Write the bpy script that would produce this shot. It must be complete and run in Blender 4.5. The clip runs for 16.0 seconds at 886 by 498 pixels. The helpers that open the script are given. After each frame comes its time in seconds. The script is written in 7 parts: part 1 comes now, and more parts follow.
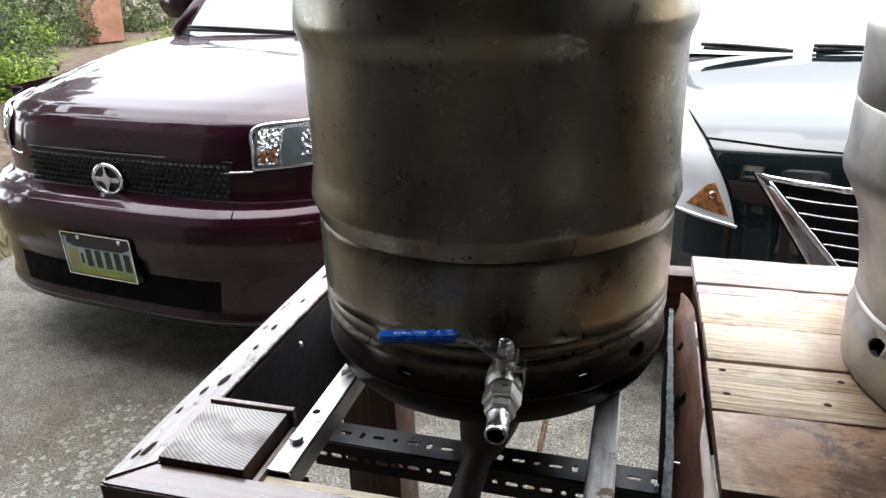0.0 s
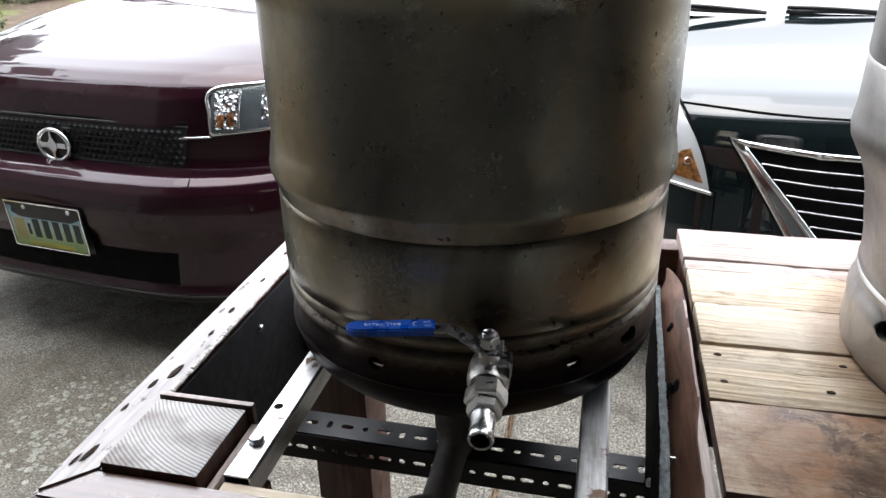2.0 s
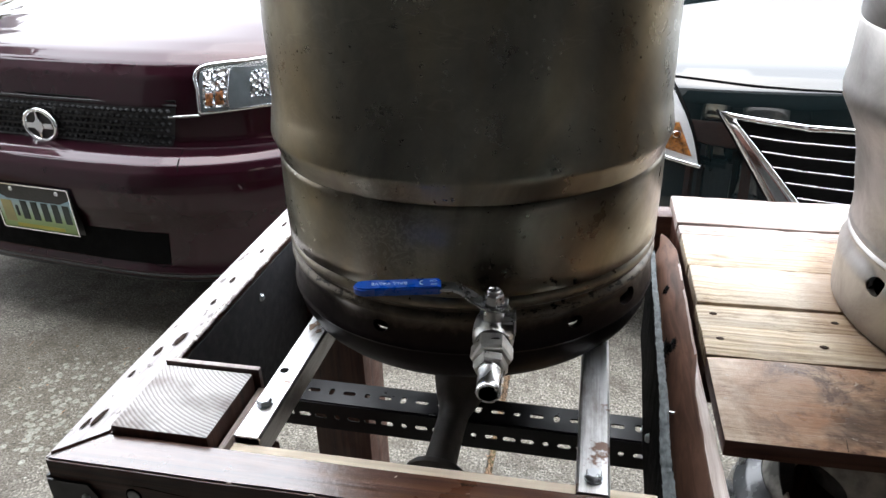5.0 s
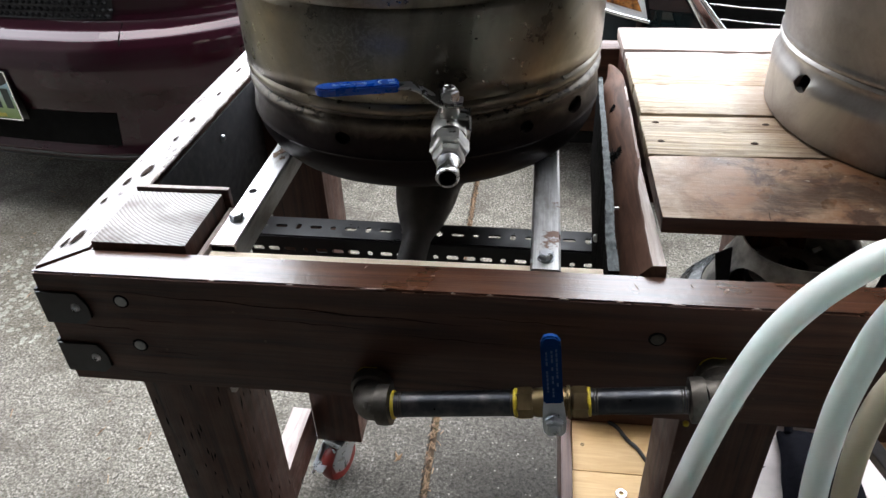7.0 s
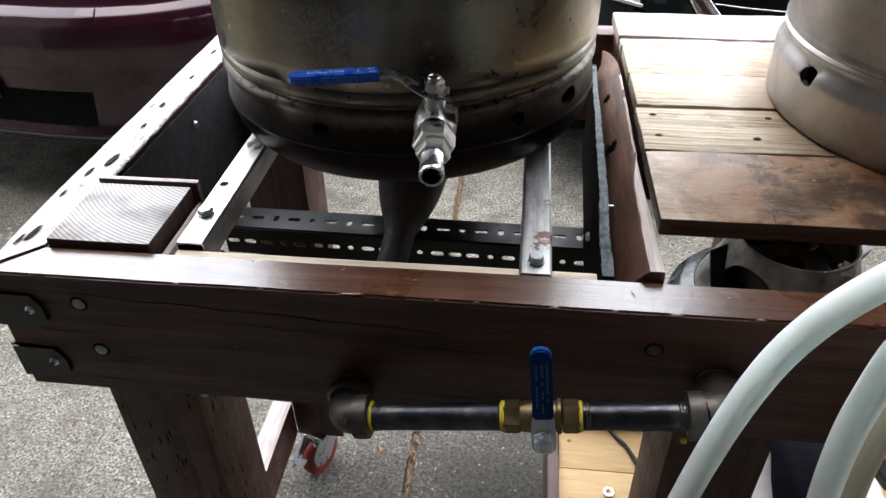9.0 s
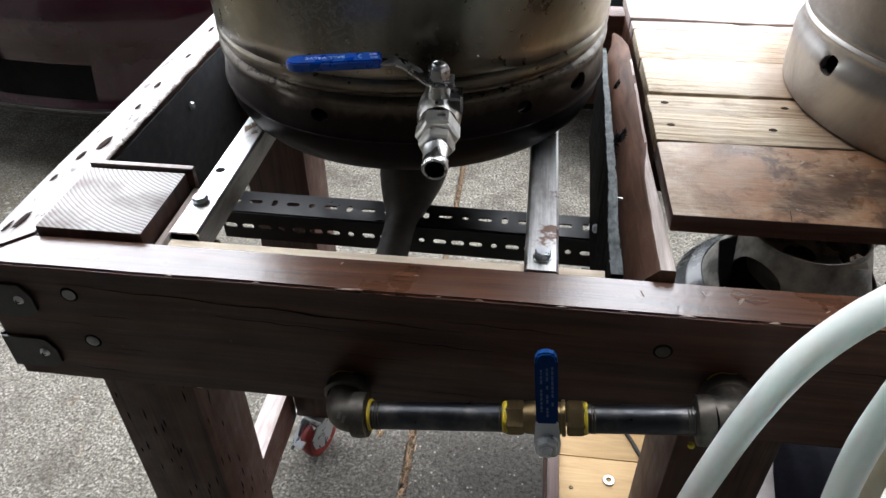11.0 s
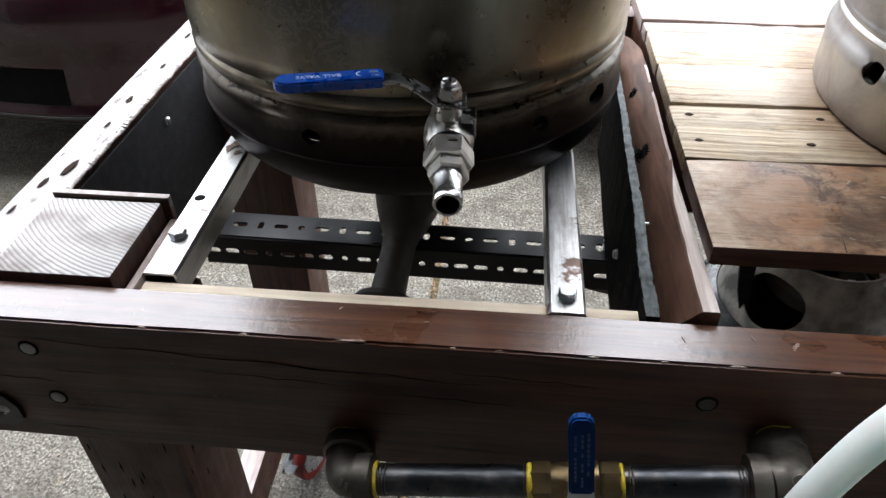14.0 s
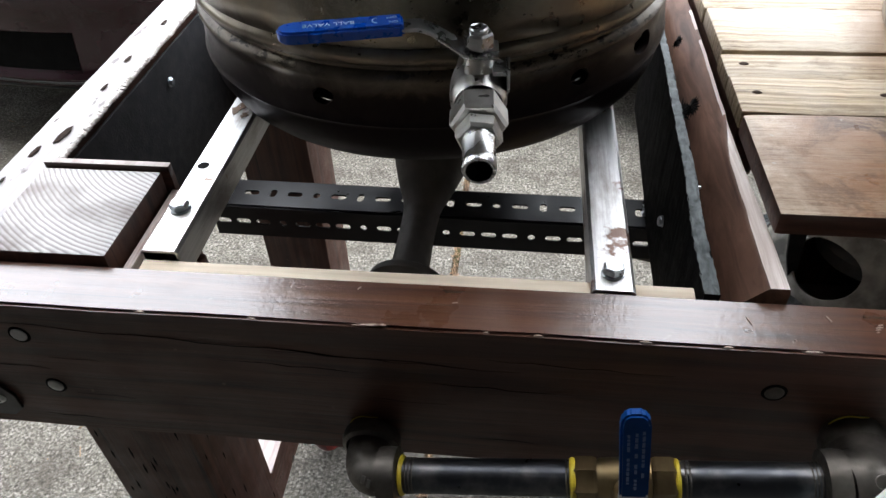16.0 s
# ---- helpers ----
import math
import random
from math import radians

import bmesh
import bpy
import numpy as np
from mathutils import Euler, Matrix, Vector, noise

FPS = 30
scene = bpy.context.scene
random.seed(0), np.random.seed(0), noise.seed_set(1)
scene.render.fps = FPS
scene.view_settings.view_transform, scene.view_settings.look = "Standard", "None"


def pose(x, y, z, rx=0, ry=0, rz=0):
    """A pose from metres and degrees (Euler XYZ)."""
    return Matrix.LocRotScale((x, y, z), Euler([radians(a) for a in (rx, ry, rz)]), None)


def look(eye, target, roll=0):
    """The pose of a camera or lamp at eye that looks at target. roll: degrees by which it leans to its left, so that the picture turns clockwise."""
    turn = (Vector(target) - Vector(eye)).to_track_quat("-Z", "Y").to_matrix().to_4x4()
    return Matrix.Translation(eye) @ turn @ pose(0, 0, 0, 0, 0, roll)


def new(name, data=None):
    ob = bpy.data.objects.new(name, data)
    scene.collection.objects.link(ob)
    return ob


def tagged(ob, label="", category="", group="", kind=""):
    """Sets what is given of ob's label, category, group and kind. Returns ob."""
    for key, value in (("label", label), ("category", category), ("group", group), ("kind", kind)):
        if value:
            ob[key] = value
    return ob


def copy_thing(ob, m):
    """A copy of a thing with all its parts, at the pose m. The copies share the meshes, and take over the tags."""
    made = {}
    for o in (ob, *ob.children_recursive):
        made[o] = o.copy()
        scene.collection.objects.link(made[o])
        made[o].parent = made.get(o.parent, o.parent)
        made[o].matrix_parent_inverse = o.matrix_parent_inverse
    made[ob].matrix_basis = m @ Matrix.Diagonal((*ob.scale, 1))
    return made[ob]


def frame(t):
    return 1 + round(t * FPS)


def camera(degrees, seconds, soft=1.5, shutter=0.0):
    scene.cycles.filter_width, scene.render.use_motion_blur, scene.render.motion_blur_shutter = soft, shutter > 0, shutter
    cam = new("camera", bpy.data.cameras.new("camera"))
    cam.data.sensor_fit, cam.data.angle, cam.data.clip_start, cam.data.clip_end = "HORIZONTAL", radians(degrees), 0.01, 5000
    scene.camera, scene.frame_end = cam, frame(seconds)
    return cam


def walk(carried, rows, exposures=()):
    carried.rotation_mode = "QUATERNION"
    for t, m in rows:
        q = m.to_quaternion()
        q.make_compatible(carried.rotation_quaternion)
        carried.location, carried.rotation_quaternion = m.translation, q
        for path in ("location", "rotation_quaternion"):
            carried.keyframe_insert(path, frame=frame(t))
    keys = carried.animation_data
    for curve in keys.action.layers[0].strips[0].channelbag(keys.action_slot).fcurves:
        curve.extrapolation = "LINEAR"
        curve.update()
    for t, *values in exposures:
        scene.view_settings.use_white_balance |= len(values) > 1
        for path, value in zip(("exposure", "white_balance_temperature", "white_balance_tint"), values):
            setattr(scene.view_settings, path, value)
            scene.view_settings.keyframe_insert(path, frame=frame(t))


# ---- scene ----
cam = camera(63.4, 16.0)
PATH = [
    (0, (0.47, -0.433, 1.348), (-0.042, 1.348, 0.595), -2.1),
    (0.5, (0.458, -0.412, 1.328), (-0.013, 1.348, 0.502), -1.7),
    (1, (0.451, -0.387, 1.333), (0.033, 1.377, 0.488), -1.2),
    (1.5, (0.447, -0.375, 1.335), (0.02, 1.387, 0.492), -1.9),
    (2, (0.443, -0.366, 1.333), (0.031, 1.398, 0.486), -1.3),
    (2.5, (0.435, -0.361, 1.335), (0.032, 1.405, 0.488), -0.7),
    (3, (0.434, -0.374, 1.325), (0.034, 1.375, 0.442), -1.1),
    (3.2, (0.433, -0.38, 1.324), (0.031, 1.367, 0.439), -1.1),
    (5.3, (0.432, -0.388, 1.321), (0.076, 1.363, 0.423), -1.8),
    (5.5, (0.428, -0.397, 1.311), (0.121, 1.332, 0.353), -1.5),
    (6, (0.425, -0.422, 1.285), (0.157, 1.245, 0.212), -1.9),
    (6.5, (0.44, -0.451, 1.271), (0.232, 1.16, 0.104), -1.7),
    (7, (0.441, -0.459, 1.273), (0.201, 1.16, 0.122), -2.3),
    (7.5, (0.436, -0.457, 1.277), (0.181, 1.168, 0.14), -2.3),
    (8, (0.437, -0.442, 1.27), (0.178, 1.167, 0.11), -2.5),
    (8.5, (0.437, -0.424, 1.26), (0.192, 1.172, 0.08), -2.1),
    (9, (0.438, -0.415, 1.262), (0.237, 1.178, 0.069), -1.1),
    (9.2, (0.437, -0.41, 1.263), (0.236, 1.168, 0.05), -1.2),
    (11.3, (0.434, -0.385, 1.26), (0.237, 1.166, 0.013), -0.3),
    (11.5, (0.434, -0.381, 1.257), (0.241, 1.179, 0.021), -0.2),
    (12, (0.436, -0.37, 1.256), (0.254, 1.193, 0.022), -0.4),
    (12.5, (0.425, -0.357, 1.257), (0.23, 1.205, 0.022), -0.5),
    (13, (0.421, -0.35, 1.253), (0.215, 1.198, 0.003), -0.3),
    (13.5, (0.42, -0.338, 1.249), (0.269, 1.222, 0.006), 0.7),
    (14, (0.407, -0.32, 1.245), (0.248, 1.226, -0.014), -0.5),
    (14.5, (0.399, -0.307, 1.24), (0.264, 1.227, -0.036), 0.6),
    (15, (0.388, -0.298, 1.239), (0.307, 1.229, -0.051), 1.1),
    (15.5, (0.379, -0.287, 1.232), (0.322, 1.225, -0.076), 0.7),
    (16, (0.396, -0.274, 1.215), (0.188, 1.197, -0.124), -2.6),
]
walk(cam, [(t, look(eye, target, roll)) for t, eye, target, roll in PATH], [(0, 0.98), (3, 1.08), (6, 1.29), (16, 1.24)])

# ---- light: an overcast sky seen from the mouth of an open garage ----
SKY, SUN, SUN_UP, SUN_TURN = 0.15, 0.5, 78.0, -20.0
world = bpy.data.worlds.new("sky")
scene.world = world
world.use_nodes = True
wn, wl = world.node_tree.nodes, world.node_tree.links
sky = wn.new("ShaderNodeTexSky")
sky.sky_type, sky.sun_disc = "NISHITA", False
sky.sun_elevation, sky.sun_rotation = radians(SUN_UP), radians(SUN_TURN)
sky.air_density, sky.dust_density = 1.0, 6.0
cloud = wn.new("ShaderNodeMix")
cloud.data_type = "RGBA"
cloud.inputs[0].default_value = 0.8
cloud.inputs[7].default_value = (21.5, 22.5, 24.3, 1)
wl.new(sky.outputs[0], cloud.inputs[6])
wl.new(cloud.outputs[2], wn["Background"].inputs[0])
wn["Background"].inputs[1].default_value = SKY
sun = new("sun", bpy.data.lights.new("sun", "SUN"))
sun.data.energy, sun.data.angle, sun.data.color = SUN, radians(50), (1, 0.99, 0.97)
sun.matrix_world = Euler((radians(90 - SUN_UP), 0, radians(180 - SUN_TURN))).to_matrix().to_4x4()


# ---- materials ----
class Mat:
    """A node material with a few short hands."""

    def __init__(self, name, rough=0.5, metal=0.0, **inputs):
        self.m = bpy.data.materials.new(name)
        self.m.use_nodes = True
        self.n, self.l = self.m.node_tree.nodes, self.m.node_tree.links
        self.b = self.n["Principled BSDF"]
        self.b.inputs["Roughness"].default_value = rough
        self.b.inputs["Metallic"].default_value = metal
        for k, v in inputs.items():
            self.b.inputs[k.replace("_", " ")].default_value = v
        self.coord = self.n.new("ShaderNodeTexCoord").outputs["Object"]

    def mapped(self, scale=(1, 1, 1), rot=(0, 0, 0), src=None):
        k = self.n.new("ShaderNodeMapping")
        k.inputs["Scale"].default_value = scale
        k.inputs["Rotation"].default_value = rot
        self.l.new(src or self.coord, k.inputs[0])
        return k.outputs[0]

    def noise(self, scale, detail=4, rough=0.55, vec=None, dist=0.0):
        k = self.n.new("ShaderNodeTexNoise")
        k.inputs["Scale"].default_value, k.inputs["Detail"].default_value = scale, detail
        k.inputs["Roughness"].default_value, k.inputs["Distortion"].default_value = rough, dist
        self.l.new(vec or self.coord, k.inputs["Vector"])
        return k.outputs[0]

    def voronoi(self, scale, vec=None, feature="F1", rand=1.0):
        k = self.n.new("ShaderNodeTexVoronoi")
        k.feature = feature
        k.inputs["Scale"].default_value, k.inputs["Randomness"].default_value = scale, rand
        self.l.new(vec or self.coord, k.inputs["Vector"])
        return k.outputs["Distance"]

    def wave(self, scale, dist=4, detail=2, vec=None, kind="BANDS", dscale=1.0):
        k = self.n.new("ShaderNodeTexWave")
        k.wave_type = kind
        k.inputs["Scale"].default_value, k.inputs["Distortion"].default_value = scale, dist
        k.inputs["Detail"].default_value, k.inputs["Detail Scale"].default_value = detail, dscale
        self.l.new(vec or self.coord, k.inputs["Vector"])
        return k.outputs[1]

    def ramp(self, src, *stops):
        """stops: (place, value or colour)."""
        k = self.n.new("ShaderNodeValToRGB")
        e = k.color_ramp.elements
        while len(e) < len(stops):
            e.new(0.5)
        for el, (p, c) in zip(e, stops):
            el.position = p
            el.color = (c, c, c, 1) if isinstance(c, (int, float)) else (*c, 1)
        self.l.new(src, k.inputs[0])
        return k.outputs[0]

    def mix(self, fac, a, b, mode="MIX"):
        k = self.n.new("ShaderNodeMix")
        k.data_type, k.blend_type = "RGBA", mode
        for slot, v in ((0, fac), (6, a), (7, b)):
            if hasattr(v, "is_output"):
                self.l.new(v, k.inputs[slot])
            elif slot == 0:
                k.inputs[0].default_value = v
            else:
                k.inputs[slot].default_value = (*v, 1) if len(v) == 3 else v
        return k.outputs[2]

    def mul(self, a, b, op="MULTIPLY"):
        k = self.n.new("ShaderNodeMath")
        k.operation = op
        for i, v in enumerate((a, b)):
            if hasattr(v, "is_output"):
                self.l.new(v, k.inputs[i])
            else:
                k.inputs[i].default_value = v
        return k.outputs[0]

    def axis(self, which, src=None):
        k = self.n.new("ShaderNodeSeparateXYZ")
        self.l.new(src or self.coord, k.inputs[0])
        return k.outputs["XYZ".index(which)]

    def random(self):
        return self.n.new("ShaderNodeObjectInfo").outputs["Random"]

    def island(self):
        return self.n.new("ShaderNodeNewGeometry").outputs["Random Per Island"]

    def set(self, **kw):
        for k, v in kw.items():
            s = self.b.inputs[k.replace("_", " ")]
            if hasattr(v, "is_output"):
                self.l.new(v, s)
            else:
                s.default_value = v
        return self

    def bump(self, src, strength=0.3, far=0.002):
        k = self.n.new("ShaderNodeBump")
        k.inputs["Strength"].default_value, k.inputs["Distance"].default_value = strength, far
        self.l.new(src, k.inputs["Height"])
        if self.b.inputs["Normal"].links:
            self.l.new(self.b.inputs["Normal"].links[0].from_socket, k.inputs["Normal"])
        self.l.new(k.outputs[0], self.b.inputs["Normal"])
        return self


def rgb(*c):
    return (*c, 1.0)


def stained(name, along="X", rough=0.34, coat=0.1, tone=(1.0, 1.0, 1.0)):
    """Dark brown deck stain over sawn timber, the grain along one axis."""
    a = Mat(name, rough)
    sc = {"X": (1.2, 30, 30), "Y": (30, 1.2, 30), "Z": (30, 30, 1.2)}[along]
    v = a.mapped(sc)
    grain = a.noise(3.2, 6, 0.65, v, 0.6)
    patch = a.noise(7, 3)
    base = a.ramp(grain, (0.3, (0.02, 0.0085, 0.006)), (0.5, (0.058, 0.022, 0.0135)), (0.75, (0.1, 0.044, 0.028)))
    base = a.mix(1.0, base, tone, "MULTIPLY")
    check = a.ramp(a.noise(5, 4, 0.6, a.mapped(tuple(0.35 * q if q < 2 else 1.6 * q for q in sc)), 0.5), (0.3, 1.0), (0.36, 0.0))
    base = a.mix(a.mul(check, 0.8), base, (0.012, 0.006, 0.004))
    base = a.mix(a.ramp(patch, (0.45, 0.0), (0.75, 0.4)), base, (0.05, 0.026, 0.02))
    speck = a.ramp(a.noise(95, 2), (0.72, 0.0), (0.76, 0.8))
    base = a.mix(a.mul(speck, 0.4), base, (0.2, 0.13, 0.09))
    a.set(Base_Color=base, Roughness=a.ramp(a.noise(26, 4), (0.3, rough - 0.1), (0.75, rough + 0.22)), Coat_Weight=coat, Coat_Roughness=0.1 if coat > 0.5 else 0.2, Coat_IOR=1.7 if coat > 0.5 else 1.5, Specular_IOR_Level=0.3)
    if coat > 0.5:
        k = a.n.new("ShaderNodeBump")
        k.inputs["Strength"].default_value, k.inputs["Distance"].default_value = 0.5, 0.001
        a.l.new(a.mix(0.35, a.noise(190, 4, 0.7), grain), k.inputs["Height"])
        a.l.new(k.outputs[0], a.b.inputs["Coat Normal"])
    return a.bump(grain, 0.5, 0.0016).bump(check, -0.4, 0.0012).bump(a.noise(160, 2), 0.12, 0.0006).m


WOOD_X, WOOD_Y, WOOD_Z = stained("brown_stain_along_x", "X", 0.45, 0.1, (1.12, 1.16, 1.22)), stained("brown_stain_along_y", "Y"), stained("brown_stain_upright", "Z", 0.5)

# the front beam's top: same stain, lightened and glossed to suggest skylight on it
WOOD_LIT_TOP = stained("lit_top_stain", "X", 0.3, 1.0, (1.5, 1.5, 1.25))


def endgrain_mat():
    a = Mat("grey_end_grain", 0.62)
    v = a.mapped((1, 1, 1))
    k = a.n.new("ShaderNodeVectorMath")
    k.operation = "SUBTRACT"
    k.inputs[1].default_value = (0.17, 0.21, 0)
    a.l.new(v, k.inputs[0])
    rings = a.wave(88, 1.3, 3, k.outputs[0], "RINGS", 1.2)
    for node in a.n:
        if node.bl_idname == "ShaderNodeTexWave":
            node.rings_direction = "Z"
    c = a.ramp(rings, (0.05, (0.3, 0.28, 0.27)), (0.3, (0.5, 0.48, 0.47)), (0.9, (0.6, 0.585, 0.57)))
    stain = a.ramp(a.noise(16, 4), (0.5, 0.0), (0.68, 0.7))
    c = a.mix(stain, c, (0.11, 0.075, 0.06))
    return a.set(Base_Color=c).bump(rings, 0.35, 0.001).bump(a.noise(220, 2), 0.2, 0.0006).m


ENDGRAIN = endgrain_mat()


def board_grain(a, vec):
    """Fine dark lines along x, some wavy, as in weathered softwood."""
    fine = a.noise(5.0, 8, 0.75, a.mapped((2.6, 62, 62), src=vec), 0.8)
    streak = a.noise(4.0, 5, 0.6, a.mapped((0.7, 40, 40), src=vec), 0.4)
    lines = a.ramp(streak, (0.33, 0.25), (0.47, 0.85), (0.6, 1.0))
    return fine, lines


def plank_mat(name, light, mid, dark, worn):
    """Weathered bare boards: arched growth figure, fine fibre, nail stains, each board its own cut."""
    a = Mat(name, 0.45, Specular_IOR_Level=0.2)
    r = a.random()
    k = a.n.new("ShaderNodeCombineXYZ")
    a.l.new(a.mul(r, 7.0), k.inputs[0])
    a.l.new(a.mul(r, 3.0), k.inputs[1])
    a.l.new(a.mul(r, 1.3), k.inputs[2])
    add = a.n.new("ShaderNodeVectorMath")
    a.l.new(a.coord, add.inputs[0])
    a.l.new(k.outputs[0], add.inputs[1])
    v = add.outputs[0]
    figure = a.wave(4.6, 5.5, 5, a.mapped((0.5, 5.2, 2.0), (0, 0, 0.03), v), "RINGS", 1.8)
    for node in a.n:
        if node.bl_idname == "ShaderNodeTexWave":
            node.rings_direction = "Z"
    fine = a.noise(5.0, 7, 0.7, a.mapped((2.2, 55, 55), src=v), 0.6)
    c = a.ramp(figure, (0.05, mid), (0.3, light), (0.66, light), (0.86, mid), (0.99, tuple(0.3 * p + 0.7 * q for p, q in zip(mid, dark))))
    c = a.mix(a.ramp(fine, (0.36, 0.75), (0.54, 0.0)), c, dark)
    patch = a.ramp(a.noise(5.5, 4, 0.6, vec=v), (0.4, 0.0), (0.6, 0.75))
    c = a.mix(patch, c, worn)
    stain = a.ramp(a.noise(22, 6, 0.75, a.mapped((0.6, 1.6, 1.0), src=v)), (0.56, 0.0), (0.68, 0.7))
    c = a.mix(stain, c, (0.16, 0.1, 0.06))
    pore = a.ramp(a.noise(6, 6, 0.8, a.mapped((6, 190, 190), src=v)), (0.38, 0.62), (0.54, 1.0))
    c = a.mix(0.55, c, a.mix(1.0, c, pore, "MULTIPLY"))
    # drying cracks and pitted fibre in loose groups, and a rust-brown wash round the keg's foot
    crack = a.ramp(a.noise(3.0, 5, 0.7, a.mapped((1.4, 42, 42), (0, 0, 0.012), v), 0.5), (0.35, 1.0), (0.385, 0.0))
    crack = a.mul(crack, a.ramp(a.noise(9, 3, 0.6, a.mapped((0.6, 1.5, 1), src=v)), (0.4, 0.0), (0.56, 0.9)))
    c = a.mix(crack, c, (0.055, 0.034, 0.02))
    foot = a.n.new("ShaderNodeVectorMath")
    foot.operation = "DISTANCE"
    foot.inputs[1].default_value = (0.895, 0.314, 0.93)
    a.l.new(a.coord, foot.inputs[0])
    wash = a.mul(foot.outputs["Value"], a.mul(a.noise(16, 5, 0.7), 0.09), "SUBTRACT")
    c = a.mix(a.ramp(wash, (0.165, 0.6), (0.205, 0.0)), c, (0.17, 0.085, 0.038))
    a.set(Base_Color=c, Roughness=a.ramp(fine, (0.3, 0.36), (0.65, 0.55)))
    a.bump(crack, -0.6, 0.002)
    return a.bump(fine, 0.5, 0.0012).bump(figure, 0.12, 0.0012).bump(pore, 0.2, 0.0006).m


PLANK = plank_mat("weathered_boards", (0.64, 0.52, 0.355), (0.51, 0.4, 0.255), (0.17, 0.11, 0.062), (0.54, 0.47, 0.375))
PLANK_GREY = plank_mat("greyed_boards", (0.46, 0.38, 0.34), (0.36, 0.285, 0.25), (0.17, 0.12, 0.1), (0.4, 0.34, 0.32))


def scorched_mat():
    """The front board: brown, scorched, oily, with saw marks across it."""
    a = Mat("scorched_brown_board", 0.4, Specular_IOR_Level=0.15)
    fine, lines = board_grain(a, a.coord)
    c = a.ramp(a.mix(0.55, fine, a.noise(26, 6, 0.75)), (0.36, (0.21, 0.16, 0.115)), (0.5, (0.56, 0.45, 0.335)), (0.64, (0.74, 0.62, 0.48)))
    x = a.axis("X")
    right = a.ramp(a.mul(a.mul(x, 0.56, "SUBTRACT"), 4.0), (0.0, 0.1), (0.3, 1.0))
    rust = a.mul(a.ramp(a.noise(9, 5, 0.65, dist=0.5), (0.42, 0.0), (0.56, 0.8)), right)
    c = a.mix(rust, c, (0.36, 0.155, 0.062))
    off = a.n.new("ShaderNodeVectorMath")
    off.operation = "SUBTRACT"
    off.inputs[1].default_value = (0.73, 0.13, 0.93)
    a.l.new(a.coord, off.inputs[0])
    far = a.n.new("ShaderNodeVectorMath")
    far.operation = "LENGTH"
    a.l.new(a.mapped((4.6, 9.0, 1.0), src=off.outputs[0]), far.inputs[0])
    ragged = a.mul(far.outputs[1], a.mul(a.noise(17, 5, 0.65, dist=0.5), 1.6), "ADD")
    halo = a.ramp(a.mul(ragged, 0.4), (0.56, 0.6), (0.8, 0.0))
    c = a.mix(halo, c, (0.235, 0.108, 0.05))
    char = a.ramp(a.mul(ragged, 0.4), (0.36, 0.8), (0.5, 0.0))
    c = a.mix(char, c, (0.03, 0.018, 0.013))
    blotch = a.mul(a.ramp(a.noise(19, 6, 0.75, dist=0.6), (0.5, 0.0), (0.6, 0.85)), right)
    c = a.mix(blotch, c, (0.075, 0.042, 0.03))
    fleck = a.ramp(a.noise(150, 1), (0.76, 0.0), (0.79, 0.7))
    c = a.mix(fleck, c, (0.5, 0.44, 0.36))
    saw = a.noise(9, 3, 0.6, a.mapped((40, 3, 1), (0, 0, 0.5)))
    fibre = a.ramp(a.noise(6, 7, 0.8, a.mapped((6, 150, 150))), (0.38, 0.45), (0.56, 1.0))
    c = a.mix(0.45, c, a.mix(1.0, c, fibre, "MULTIPLY"))
    scratch = a.ramp(a.noise(8, 2, 0.5, a.mapped((3, 26, 1), (0, 0, 0.9)), 1.5), (0.655, 0.0), (0.665, 0.5), (0.675, 0.0))
    c = a.mix(scratch, c, (0.55, 0.45, 0.36))
    a.set(Base_Color=c, Roughness=a.ramp(a.noise(28, 5), (0.35, 0.25), (0.65, 0.52)))
    return a.bump(fine, 0.45, 0.0012).bump(saw, 0.15, 0.0012).m


SCORCHED = scorched_mat()


def bare_wood(name, light, dark, along=(26, 2.2, 26), spec=0.5):
    a = Mat(name, 0.55, Specular_IOR_Level=spec)
    g = a.noise(3.5, 6, 0.6, a.mapped(along), 1.0)
    c = a.ramp(g, (0.3, dark), (0.7, light))
    c = a.mix(a.ramp(a.noise(14, 3), (0.5, 0.0), (0.8, 0.4)), c, dark)
    return a.set(Base_Color=c).bump(g, 0.3, 0.001).m


SPLINTER = bare_wood("worn_bare_edge", (0.5, 0.4, 0.33), (0.2, 0.12, 0.085))
BLEACHED = bare_wood("bleached_top", (0.62, 0.55, 0.53), (0.34, 0.27, 0.25))
PALE_STRIP = bare_wood("pale_sawn_strip", (0.8, 0.7, 0.56), (0.6, 0.49, 0.36), (2.2, 40, 40), 0.25)
PINE = bare_wood("new_pine", (0.66, 0.45, 0.21), (0.52, 0.32, 0.13), (2.2, 26, 26))
FACE_WORN = bare_wood("worn_brown_face", (0.185, 0.097, 0.064), (0.05, 0.023, 0.014), (22, 3.5, 22), spec=0.28)
RIDGE = bare_wood("splintered_ridge", (0.8, 0.74, 0.7), (0.42, 0.33, 0.28), (90, 3, 90), 0.2)


